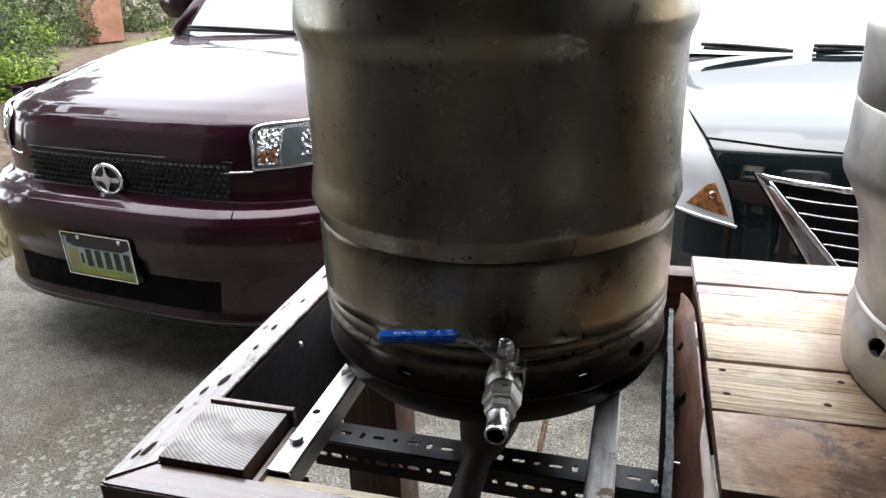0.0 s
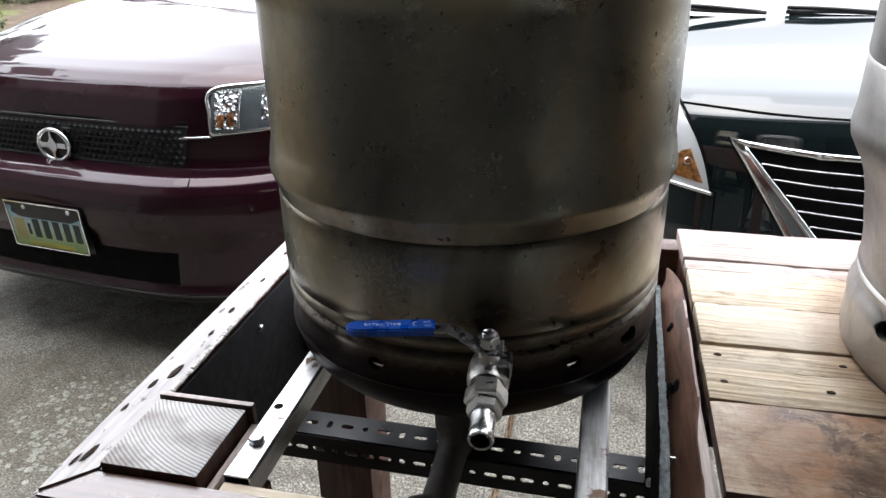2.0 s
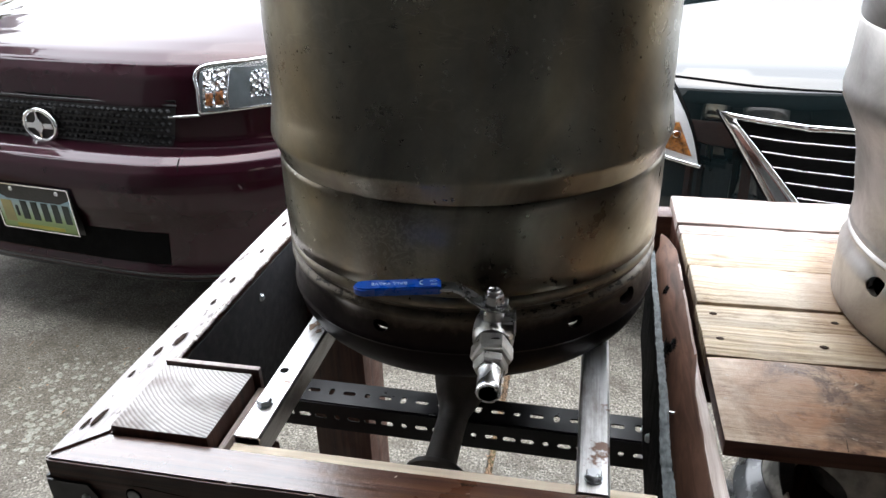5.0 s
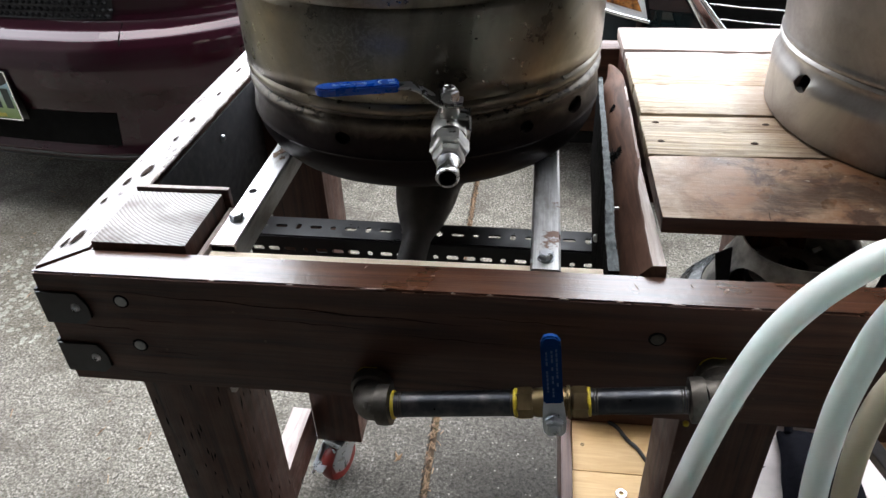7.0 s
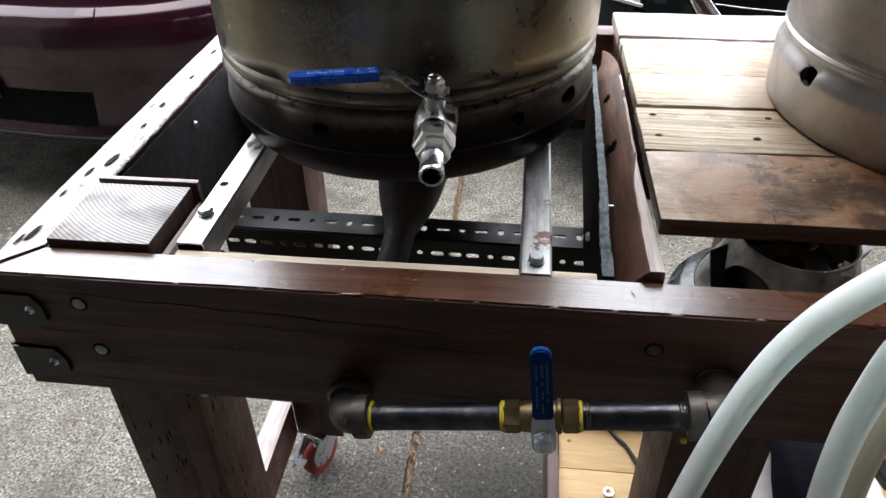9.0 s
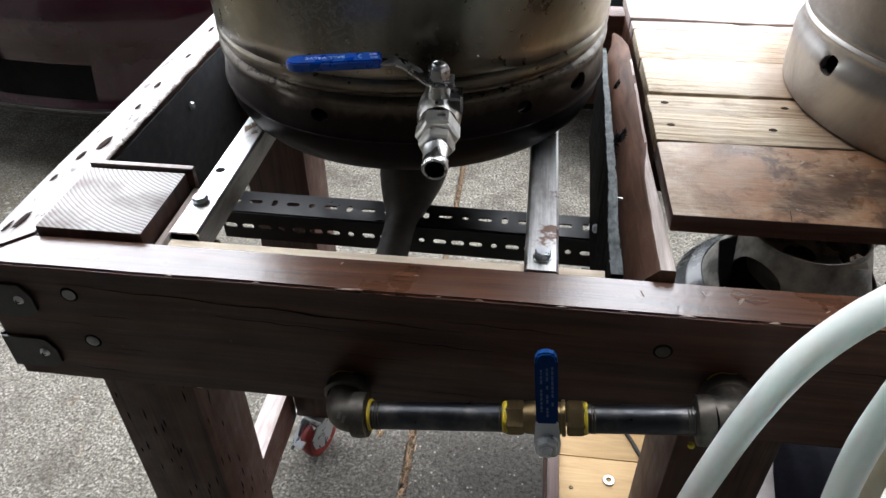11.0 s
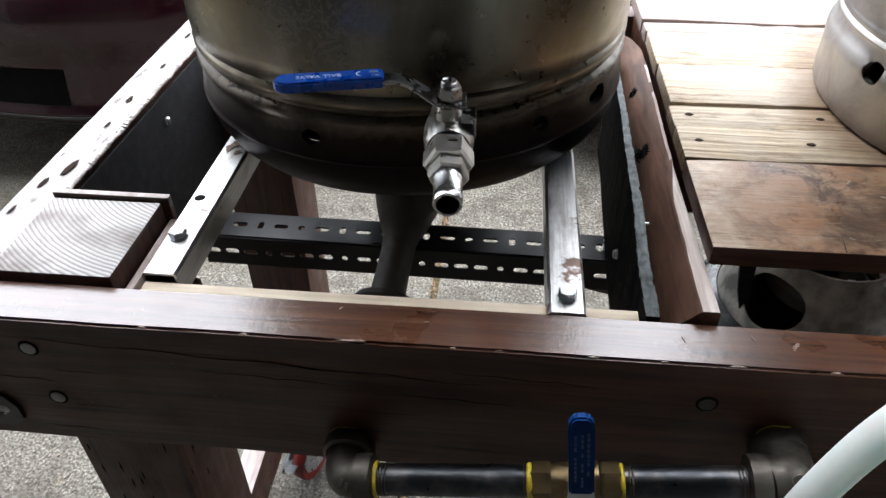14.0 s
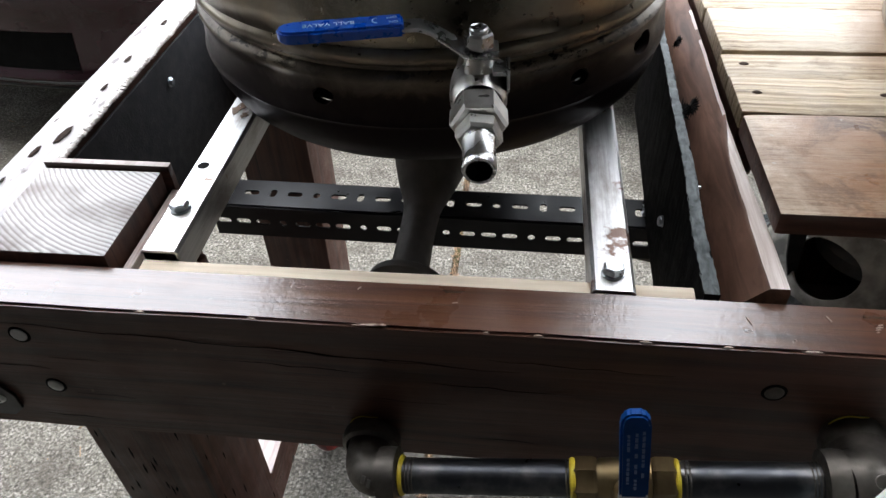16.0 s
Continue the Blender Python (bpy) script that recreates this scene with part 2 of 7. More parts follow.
def side_top_mat():
    """The side beam's top: bleached, pinkish, with the stain worn off and pitted."""
    a = Mat("bleached_stain", 0.45)
    g = a.noise(4, 6, 0.65, a.mapped((30, 1.6, 30)), 0.8)
    c = a.ramp(g, (0.3, (0.27, 0.24, 0.235)), (0.6, (0.44, 0.41, 0.405)), (0.85, (0.54, 0.51, 0.505)))
    pit = a.ramp(a.noise(40, 4, 0.65, a.mapped((1.3, 0.5, 1))), (0.61, 0.0), (0.645, 0.95))
    c = a.mix(pit, c, (0.06, 0.038, 0.034))
    a.set(Base_Color=c, Roughness=0.4)
    return a.bump(g, 0.35, 0.001).bump(pit, -0.4, 0.0015).m


SIDE_TOP = side_top_mat()


def keg_mat(name, heat, dark, more=0.0):
    """Used stainless steel: mottled, dented and scratched, with heat tint and soot towards the bottom."""
    a = Mat(name, 0.3, 1.0)
    brush = a.noise(7, 5, 0.65, a.mapped((1, 1, 30)))
    blot = a.noise(7.5, 6, 0.68, dist=0.9)
    cloud = a.noise(19, 6, 0.72, dist=0.5)
    fine = a.noise(75, 5, 0.7)
    c = a.ramp(blot, (0.3, dark), (0.52, tuple(min(1, (1.5 - more) * v) for v in dark)), (0.75, tuple(min(1, (2.1 - 4 * more) * v) for v in dark)))
    c = a.mix(a.ramp(cloud, (0.45, 0.0), (0.7, 0.75 * (1 - 4 * more))), c, tuple(v * f for v, f in zip(dark, (0.62, 0.55, 0.48))))
    z = a.axis("Z")
    low = a.ramp(a.mul(a.mul(z, a.mul(a.mix(0.5, blot, cloud), 0.12), "SUBTRACT"), 4.0), (0.0, 1.0), (0.05, 0.92), (0.13, 0.5), (0.3, 0.2), (0.6, 0.0))
    tint = a.ramp(a.noise(4.2, 4, 0.6, dist=0.6), (0.52, 0.0), (0.66, 0.7))
    c = a.mix(a.mul(tint, heat), c, (0.25, 0.155, 0.075))
    rust = a.ramp(a.noise(26, 5, 0.7, dist=0.4), (0.56, 0.0), (0.66, 0.5))
    c = a.mix(a.mul(rust, heat), c, (0.15, 0.075, 0.04))
    c = a.mix(a.mul(low, heat), c, (0.008, 0.0065, 0.0055))
    scr = a.ramp(a.noise(30, 4, 0.75, None, 6.0), (0.6, 0.0), (0.63, 0.8), (0.66, 0.0))
    where = a.ramp(a.noise(5.5, 2), (0.5, 0.0), (0.62, 1.0))
    c = a.mix(a.mul(a.mul(a.mul(scr, where), a.mul(1.0, a.mul(low, heat), "SUBTRACT")), 0.55), c, (0.5, 0.46, 0.4))
    off = a.n.new("ShaderNodeVectorMath")
    off.operation = "DISTANCE"
    off.inputs[1].default_value = (-0.03, -0.195, 0.165)
    a.l.new(a.coord, off.inputs[0])
    scuff = a.mul(a.ramp(off.outputs["Value"], (0.012, 1.0), (0.06, 0.0)), a.ramp(a.noise(70, 5, 0.8, None, 3.5), (0.5, 0.0), (0.56, 0.8), (0.64, 0.1)))
    c = a.mix(a.mul(scuff, 0.75 * heat), c, (0.5, 0.47, 0.42))
    bloom = a.n.new("ShaderNodeVectorMath")
    bloom.operation = "DISTANCE"
    bloom.inputs[1].default_value = (0.06, -0.195, 0.115)
    a.l.new(a.coord, bloom.inputs[0])
    smoke = a.ramp(a.mul(bloom.outputs["Value"], a.mul(cloud, 0.06), "ADD"), (0.045, 0.9), (0.105, 0.0))
    c = a.mix(a.mul(smoke, heat), c, (0.012, 0.009, 0.007))
    spot = a.ramp(a.noise(48, 3, 0.6), (0.66, 0.0), (0.74, 0.9))
    c = a.mix(a.mul(spot, 0.08), c, (0.03, 0.024, 0.02))
    rim = a.ramp(a.mul(a.mul(z, 0.072, "SUBTRACT"), 22.0), (0.02, 0.0), (0.2, 1.0), (0.5, 0.0))
    soot = a.mul(rim, a.ramp(a.noise(55, 4, 0.7, a.mapped((1, 1, 2.2))), (0.47, 0.0), (0.5, 1.0)))
    c = a.mix(a.mul(soot, heat), c, (0.008, 0.007, 0.006))
    r = a.mix(0.5, a.mix(0.5, fine, blot), cloud)
    a.set(Metallic=a.mul(1.0, a.mul(low, min(1.0, 1.15 * heat)), "SUBTRACT"), Specular_IOR_Level=0.02, Specular_Tint=a.mix(a.mul(low, heat), (1, 1, 1), (0, 0, 0)))
    a.set(Base_Color=c, Roughness=a.ramp(r, (0.36, 0.24 + more), (0.62, 0.4 + more)))
    dent = a.ramp(a.noise(21, 2, 0.4), (0.6, 0.0), (0.72, 1.0))
    return a.bump(brush, 0.05, 0.0006).bump(blot, 0.08, 0.003).bump(dent, -0.12, 0.0015).bump(fine, 0.06, 0.0006).m




def kettle_mat():
    """Fire-blackened stainless: satin steel with bronze and blue heat tint, scratches, and baked soot round the foot."""
    a = Mat("sooty_stainless", 0.25, 1.0)
    z = a.axis("Z")
    cloud = a.noise(6.5, 6, 0.62, a.mapped((1, 1, 0.7)), 1.2)
    mid = a.noise(21, 6, 0.68, dist=0.6)
    fine = a.noise(85, 5, 0.7)
    c = a.ramp(cloud, (0.32, (0.135, 0.13, 0.11)), (0.5, (0.215, 0.205, 0.168)), (0.7, (0.315, 0.298, 0.24)))
    tint = a.ramp(a.noise(3.6, 4, 0.6, a.mapped((1, 1, 0.55)), 0.8), (0.46, 0.0), (0.68, 0.75))
    c = a.mix(tint, c, (0.34, 0.26, 0.14))
    cool = a.ramp(a.noise(4.4, 4, 0.6, a.mapped((1, 1, 0.8), (0.4, 0.2, 1.1)), 0.6), (0.53, 0.0), (0.7, 0.35))
    c = a.mix(cool, c, (0.165, 0.17, 0.17))
    c = a.mix(a.ramp(mid, (0.5, 0.0), (0.75, 0.35)), c, (0.13, 0.105, 0.085))
    # brown bake and soot that thicken below the seam
    ragged = a.mul(z, a.mul(a.mix(0.5, cloud, mid), 0.09), "SUBTRACT")
    bake = a.ramp(a.mul(ragged, 5.0), (0.08, 1.0), (0.22, 0.5), (0.42, 0.0))
    c = a.mix(a.mul(bake, 0.8), c, (0.115, 0.086, 0.068))
    low = a.ramp(a.mul(ragged, 5.0), (-0.1, 1.0), (0.1, 0.92), (0.2, 0.4), (0.3, 0.0))
    c = a.mix(low, c, (0.013, 0.0105, 0.011))
    # flaked soot on the seam's beads
    rim = a.ramp(a.mul(a.mul(z, 0.07, "SUBTRACT"), 20.0), (0.1, 0.0), (0.25, 1.0), (0.42, 1.0), (0.55, 0.0))
    flake = a.mul(rim, a.ramp(a.noise(95, 4, 0.75, a.mapped((1, 1, 2.4))), (0.54, 0.0), (0.57, 1.0)))
    c = a.mix(a.mul(flake, a.ramp(a.noise(7, 2), (0.42, 0.15), (0.6, 1.0))), c, (0.009, 0.008, 0.007))
    # scratches: a few wandering bright lines in loose groups
    where = a.ramp(a.noise(6.5, 2), (0.5, 0.0), (0.62, 1.0))
    scr = a.ramp(a.noise(15, 2, 0.5, a.mapped((0.8, 0.8, 3.4), (0.5, 0.3, 0.0)), 0.6), (0.625, 0.0), (0.635, 0.8), (0.645, 0.0))
    clean = a.mul(1.0, bake, "SUBTRACT")
    c = a.mix(a.mul(a.mul(scr, where), a.mul(clean, 0.16)), c, (0.55, 0.5, 0.43))
    spot = a.n.new("ShaderNodeVectorMath")
    spot.operation = "DISTANCE"
    spot.inputs[1].default_value = (-0.035, -0.195, 0.165)
    a.l.new(a.coord, spot.inputs[0])
    scuff = a.mul(a.ramp(spot.outputs["Value"], (0.012, 1.0), (0.06, 0.0)), a.ramp(a.noise(70, 5, 0.8, None, 3.5), (0.5, 0.0), (0.56, 0.9), (0.64, 0.1)))
    c = a.mix(a.mul(scuff, 0.4), c, (0.55, 0.52, 0.46))
    # smoke under the bead, painted darker to stand in for its dark reflection
    under = a.ramp(a.mul(a.mul(z, a.mul(mid, 0.02), "ADD"), 4.0), (0.72, 0.0), (0.78, 0.75), (0.865, 0.55), (0.9, 0.0))
    c = a.mix(a.mul(under, a.ramp(cloud, (0.35, 1.0), (0.62, 0.35))), c, (0.06, 0.05, 0.04))
    # a burnt halo behind the valve
    bloom = a.n.new("ShaderNodeVectorMath")
    bloom.operation = "DISTANCE"
    bloom.inputs[1].default_value = (0.05, -0.195, 0.125)
    a.l.new(a.coord, bloom.inputs[0])
    smoke = a.ramp(a.mul(bloom.outputs["Value"], a.mul(mid, 0.05), "ADD"), (0.035, 0.85), (0.08, 0.0))
    c = a.mix(smoke, c, (0.025, 0.02, 0.016))
    dull = a.mul(low, 0.6)
    a.set(Base_Color=c, Metallic=a.mul(1.0, dull, "SUBTRACT"), Specular_IOR_Level=a.mul(a.mul(1.0, low, "SUBTRACT"), 0.15))
    a.set(Roughness=a.mul(a.ramp(a.mix(0.5, fine, mid), (0.38, 0.25), (0.62, 0.38)), a.mul(low, 0.08), "ADD"))
    dent = a.ramp(a.noise(19, 2, 0.4), (0.62, 0.0), (0.74, 1.0))
    ding = a.ramp(a.voronoi(30), (0.05, 1.0), (0.12, 0.0))
    ding = a.mul(ding, a.ramp(a.noise(9, 2), (0.55, 0.0), (0.6, 1.0)))
    return a.bump(a.noise(9, 3), 0.22, 0.004).bump(dent, -0.25, 0.002).bump(ding, -0.35, 0.0018).bump(mid, 0.06, 0.0015).bump(fine, 0.05, 0.0006).m


KEG_DARK = kettle_mat()
KEG_LIGHT = keg_mat("dull_stainless", 0.06, (0.345, 0.33, 0.316), 0.13)


def metal(name, col, rough=0.3, spot=0.3, dirt=(0.08, 0.06, 0.05), scale=40):
    a = Mat(name, rough, 1.0)
    n = a.noise(scale, 4)
    c = a.mix(a.ramp(n, (0.5, 0.0), (0.78, spot)), col, dirt)
    a.set(Base_Color=c, Roughness=a.ramp(a.noise(scale * 1.7, 3), (0.3, rough * 0.75), (0.75, min(1, rough * 1.5))))
    return a.bump(n, 0.12, 0.0006).m


STEEL = metal("bright_steel", (0.5, 0.5, 0.5), 0.25, 0.25)
CAST = metal("cast_stainless", (0.5, 0.49, 0.46), 0.34, 0.25, scale=90)
ZINC = metal("zinc_plate", (0.6, 0.63, 0.66), 0.3, 0.2)
CHROME = metal("chrome", (0.86, 0.87, 0.88), 0.06, 0.05)
BRASS = metal("old_brass", (0.23, 0.17, 0.09), 0.42, 0.5, (0.12, 0.09, 0.05), 70)
IRON = metal("black_iron_pipe", (0.06, 0.064, 0.072), 0.36, 0.8, (0.22, 0.21, 0.2), 45)
FITTING = metal("malleable_iron", (0.11, 0.1, 0.088), 0.5, 0.4, (0.03, 0.025, 0.02), 120)


def paint(name, col, rough=0.4, coat=0.0, vary=0.3, scale=12, bump=0.1, spec=0.5):
    a = Mat(name, rough)
    n = a.noise(scale, 4)
    d = tuple(v * (1 - vary) for v in col)
    a.set(Base_Color=a.ramp(n, (0.35, d), (0.7, col)), Coat_Weight=coat, Coat_Roughness=0.03, Specular_IOR_Level=spec)
    a.set(Roughness=a.ramp(a.noise(scale * 3, 3), (0.3, rough * 0.8), (0.75, min(1, rough * 1.3))))
    return a.bump(a.noise(scale * 14, 2), bump, 0.0005).m


BLACK_SHEET = paint("flat_black_sheet", (0.022, 0.022, 0.025), 0.75, 0, 0.4, 26, 0.9, 0.2)
BLACK_ANGLE = paint("black_enamel_angle", (0.012, 0.012, 0.014), 0.34, 0, 0.4, 18, 0.12, 0.25)
BLACK_IRON = paint("dark_cast_burner", (0.085, 0.076, 0.068), 0.55, 0, 0.4, 40, 0.5)
BURNER_GREY = paint("scorched_cast_bowl", (0.5, 0.475, 0.42), 0.45, 0, 0.85, 26, 0.4)
BLACK_PLASTIC = paint("black_plastic", (0.012, 0.012, 0.013), 0.4, 0, 0.3, 25, 0.1)
RUBBER = paint("black_rubber", (0.02, 0.02, 0.02), 0.7)
BLUE = paint("blue_vinyl_grip", (0.003, 0.075, 0.42), 0.28, 0.2, 0.12, 30, 0.05)
BLUE_DIM = paint("dusty_blue_vinyl", (0.001, 0.045, 0.2), 0.42, 0.0, 0.3, 50, 0.1, 0.1)
YELLOW = paint("yellow_gas_tape", (0.62, 0.47, 0.03), 0.5)
WHITE_INK = paint("white_ink", (0.75, 0.8, 0.85), 0.5, 0, 0.05)
BOWL_GLOSS = paint("glossy_grey_enamel", (0.085, 0.09, 0.092), 0.25, 0.3, 0.5, 16, 0.1)
RED_WHEEL = paint("red_caster_wheel", (0.2, 0.014, 0.01), 0.4)
BOLT_GREY = paint("greyed_bolt_head", (0.5, 0.5, 0.48), 0.45, 0, 0.4, 90, 0.3)
SCREW_PALE = metal("bright_screw_head", (0.9, 0.9, 0.9), 0.42, 0.15)
TERRACOTTA = paint("terracotta", (0.4, 0.19, 0.115), 0.8, 0, 0.35, 6)
WALL = paint("dim_board_wall", (0.15, 0.145, 0.14), 0.85)
ROOF = paint("dim_ceiling_board", (0.15, 0.145, 0.14), 0.85)
CLOTH = paint("black_cloth", (0.006, 0.006, 0.009), 0.95, 0, 0.4, 60, 0.5, 0.05)
COWL = paint("grey_cowl_plastic", (0.3, 0.3, 0.3), 0.45)
PALE_PANEL = paint("scuffed_pale_panel", (0.78, 0.7, 0.66), 0.6, 0, 0.45, 9, 0.2)


def rail_mat():
    """Bright worn steel tube with drawn scratches, grime and rust blooms."""
    a = Mat("worn_square_tube", 0.4, 1.0)
    drawn = a.noise(6, 5, 0.6, a.mapped((120, 2.5, 120)))
    c = a.ramp(drawn, (0.3, (0.42, 0.42, 0.42)), (0.7, (0.68, 0.68, 0.67)))
    grime = a.ramp(a.noise(18, 5, 0.65, a.mapped((2, 0.7, 2))), (0.48, 0.0), (0.66, 0.7))
    c = a.mix(grime, c, (0.2, 0.17, 0.145))
    rust = a.ramp(a.noise(38, 4, 0.65), (0.6, 0.0), (0.66, 0.9))
    c = a.mix(rust, c, (0.14, 0.06, 0.03))
    a.set(Base_Color=c, Roughness=a.ramp(drawn, (0.3, 0.3), (0.7, 0.5)), Metallic=a.mul(1.0, a.mul(rust, 0.8), "SUBTRACT"))
    return a.bump(drawn, 0.12, 0.0006).bump(rust, 0.2, 0.0005).m


RAIL = rail_mat()


def car_paint(name, col, metal_amount, ior=1.5):
    a = Mat(name, 0.32)
    vary = a.mix(a.ramp(a.noise(3.5, 5), (0.3, 0.0), (0.8, 1.0)), col, tuple(1.3 * v for v in col))
    a.set(Base_Color=vary, Metallic=metal_amount, Coat_Weight=0.9, Coat_Roughness=0.02, Coat_IOR=ior, Specular_IOR_Level=0.0)
    flake = a.noise(900, 1)
    return a.bump(flake, 0.03, 0.0002).m


MAROON = car_paint("dark_maroon_paint", (0.02, 0.0045, 0.0085), 0.55, 1.47)
BLACK_PAINT = car_paint("black_green_paint", (0.005, 0.009, 0.01), 0.0, 1.85)


def glass(name, tint=(1, 1, 1), rough=0.0, alpha_ior=1.45):
    a = Mat(name, rough)
    a.set(Base_Color=(*tint, 1), Transmission_Weight=1.0, IOR=alpha_ior)
    return a.m


LENS = glass("clear_lens", (0.97, 0.99, 1.0))
AMBER = glass("amber_lens", (1.0, 0.42, 0.08))
WINDSHIELD = paint("dark_windscreen_glass", (0.02, 0.028, 0.03), 0.03, 1.0, 0.2, 2, 0.0, 1.0)
WINDSHIELD.node_tree.nodes["Principled BSDF"].inputs["IOR"].default_value = 1.9
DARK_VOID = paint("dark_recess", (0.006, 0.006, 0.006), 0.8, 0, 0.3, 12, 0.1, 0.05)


def hose_mat(name, tone, dirty):
    a = Mat(name, 0.36, Specular_IOR_Level=0.25)
    a.set(Base_Color=rgb(0.8, 0.84, 0.8), Subsurface_Weight=1.0, Subsurface_Radius=(0.026, 0.03, 0.03), Subsurface_Scale=1.0)
    smear = a.ramp(a.noise(22, 4), (0.6, 0.0), (0.78, 0.3))
    a.set(Base_Color=a.mix(a.mul(smear, dirty), tone, (0.4, 0.36, 0.28)))
    return a.bump(a.noise(60, 2), 0.05, 0.0006).m


HOSE = hose_mat("milky_silicone", (0.78, 0.84, 0.78), 0.3)
HOSE_OLD = hose_mat("yellowed_silicone", (0.56, 0.5, 0.38), 1.4)


def concrete_mat():
    """Worn driveway concrete: exposed grit, darker blotches, and one colony of pale lichen rosettes."""
    a = Mat("old_driveway_concrete", 0.85, Specular_IOR_Level=0.2)
    grit = a.noise(170, 5, 0.75)
    mid = a.noise(30, 5, 0.65)
    big = a.noise(1.3, 5, 0.6)
    c = a.ramp(grit, (0.38, (0.05, 0.046, 0.038)), (0.5, (0.21, 0.197, 0.168)), (0.6, (0.5, 0.475, 0.42)))
    c = a.mix(a.ramp(mid, (0.42, 0.0), (0.6, 0.5)), c, (0.15, 0.14, 0.11))
    c = a.mix(a.ramp(a.noise(9, 6, 0.7), (0.48, 0.0), (0.62, 0.62)), c, (0.085, 0.075, 0.06))
    c = a.mix(a.ramp(big, (0.42, 0.0), (0.68, 0.35)), c, (0.15, 0.135, 0.115))
    stone = a.ramp(a.voronoi(95), (0.12, 0.55), (0.22, 0.0))
    c = a.mix(stone, c, (0.1, 0.095, 0.085))
    off = a.n.new("ShaderNodeVectorMath")
    off.operation = "SUBTRACT"
    off.inputs[1].default_value = (-1.02, 1.0, 0.0)
    a.l.new(a.coord, off.inputs[0])
    far = a.n.new("ShaderNodeVectorMath")
    far.operation = "LENGTH"
    a.l.new(a.mapped((1.0, 0.85, 1), src=off.outputs[0]), far.inputs[0])
    near = a.ramp(a.mul(far.outputs[1], a.mul(a.noise(3, 3), 0.5), "ADD"), (0.42, 0.30), (0.75, 0.0))
    blob = a.mul(a.voronoi(36, a.mapped((1, 1, 1))), a.mul(a.noise(70, 5, 0.75), 0.75), "ADD")
    lich = a.ramp(a.mul(a.mul(near, 2.9), blob, "SUBTRACT"), (0.1, 0.0), (0.16, 1.0))
    c = a.mix(a.mul(lich, 0.75), c, (0.5, 0.51, 0.45))
    # soil film by the maroon car, darkened further to carry the car's shade
    film_at = a.n.new("ShaderNodeVectorMath")
    film_at.operation = "SUBTRACT"
    film_at.inputs[1].default_value = (-0.95, 1.15, 0.0)
    a.l.new(a.coord, film_at.inputs[0])
    film_far = a.n.new("ShaderNodeVectorMath")
    film_far.operation = "LENGTH"
    a.l.new(a.mapped((0.8, 1.0, 1), src=film_at.outputs[0]), film_far.inputs[0])
    film_and_shade = a.ramp(a.mul(film_far.outputs[1], a.mul(a.noise(2.4, 5, 0.65), 0.9), "ADD"), (0.75, 0.5), (1.45, 0.0))
    c = a.mix(film_and_shade, c, (0.07, 0.06, 0.039))
    # shade beneath the stand, painted into the slab as a dark pool
    stand_shade_at = a.n.new("ShaderNodeVectorMath")
    stand_shade_at.operation = "DISTANCE"
    stand_shade_at.inputs[1].default_value = (0.52, 0.36, 0.0)
    a.l.new(a.coord, stand_shade_at.inputs[0])
    stand_shade = a.ramp(a.mul(stand_shade_at.outputs["Value"], a.mul(a.noise(5, 5, 0.65), 0.22), "ADD"), (0.26, 0.92), (0.95, 0.0))
    c = a.mix(stand_shade, c, (0.04, 0.037, 0.033))
    dark = a.ramp(a.noise(55, 2), (0.68, 0.0), (0.73, 0.75))
    c = a.mix(dark, c, (0.05, 0.045, 0.04))
    pebble = a.ramp(a.noise(105, 4, 0.8), (0.38, 0.35), (0.5, 0.8), (0.6, 1.0))
    c = a.mix(0.9, c, a.mix(1.0, c, pebble, "MULTIPLY"))
    chip = a.ramp(a.voronoi(70), (0.1, 0.5), (0.2, 0.0))
    c = a.mix(a.mul(chip, a.ramp(a.noise(38, 2), (0.5, 0.0), (0.6, 1.0))), c, (0.42, 0.4, 0.36))
    return a.set(Base_Color=c).bump(grit, 0.7, 0.002).bump(pebble, 0.5, 0.002).bump(mid, 0.4, 0.005).m


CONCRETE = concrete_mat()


def earth_mat():
    a = Mat("leaf_litter_soil", 0.95)
    n = a.noise(9, 6, 0.7)
    c = a.ramp(n, (0.3, (0.03, 0.02, 0.013)), (0.5, (0.085, 0.056, 0.036)), (0.72, (0.17, 0.125, 0.085)))
    c = a.mix(a.ramp(a.noise(1.2, 4), (0.5, 0.0), (0.62, 0.85)), c, (0.12, 0.13, 0.04))
    return a.set(Base_Color=c).bump(n, 0.8, 0.03).m


EARTH = earth_mat()
DEBRIS = bare_wood("dry_needles", (0.3, 0.19, 0.1), (0.12, 0.07, 0.04))


def leaf_mat(name, a1, a2):
    a = Mat(name, 0.55)
    c = a.ramp(a.island(), (0.0, a1), (1.0, a2))
    return a.set(Base_Color=c, Subsurface_Weight=0.0, Specular_IOR_Level=0.3).m


LEAF = leaf_mat("shrub_leaf", (0.018, 0.03, 0.008), (0.085, 0.115, 0.03))
LEAF_YOUNG = leaf_mat("young_leaf", (0.07, 0.13, 0.012), (0.25, 0.33, 0.05))
GRASS = leaf_mat("dry_grass", (0.12, 0.14, 0.03), (0.32, 0.29, 0.12))
BARK = bare_wood("bark", (0.12, 0.09, 0.07), (0.05, 0.035, 0.03), (20, 20, 3))


# ---- mesh helpers ----
def thing(name, at=(0, 0, 0), label="", category="", group="", kind="", rz=0.0):
    ob = new(name)
    ob.empty_display_size = 0.05
    ob.matrix_basis = pose(*at, 0, 0, rz)
    return tagged(ob, label, category, group, kind)


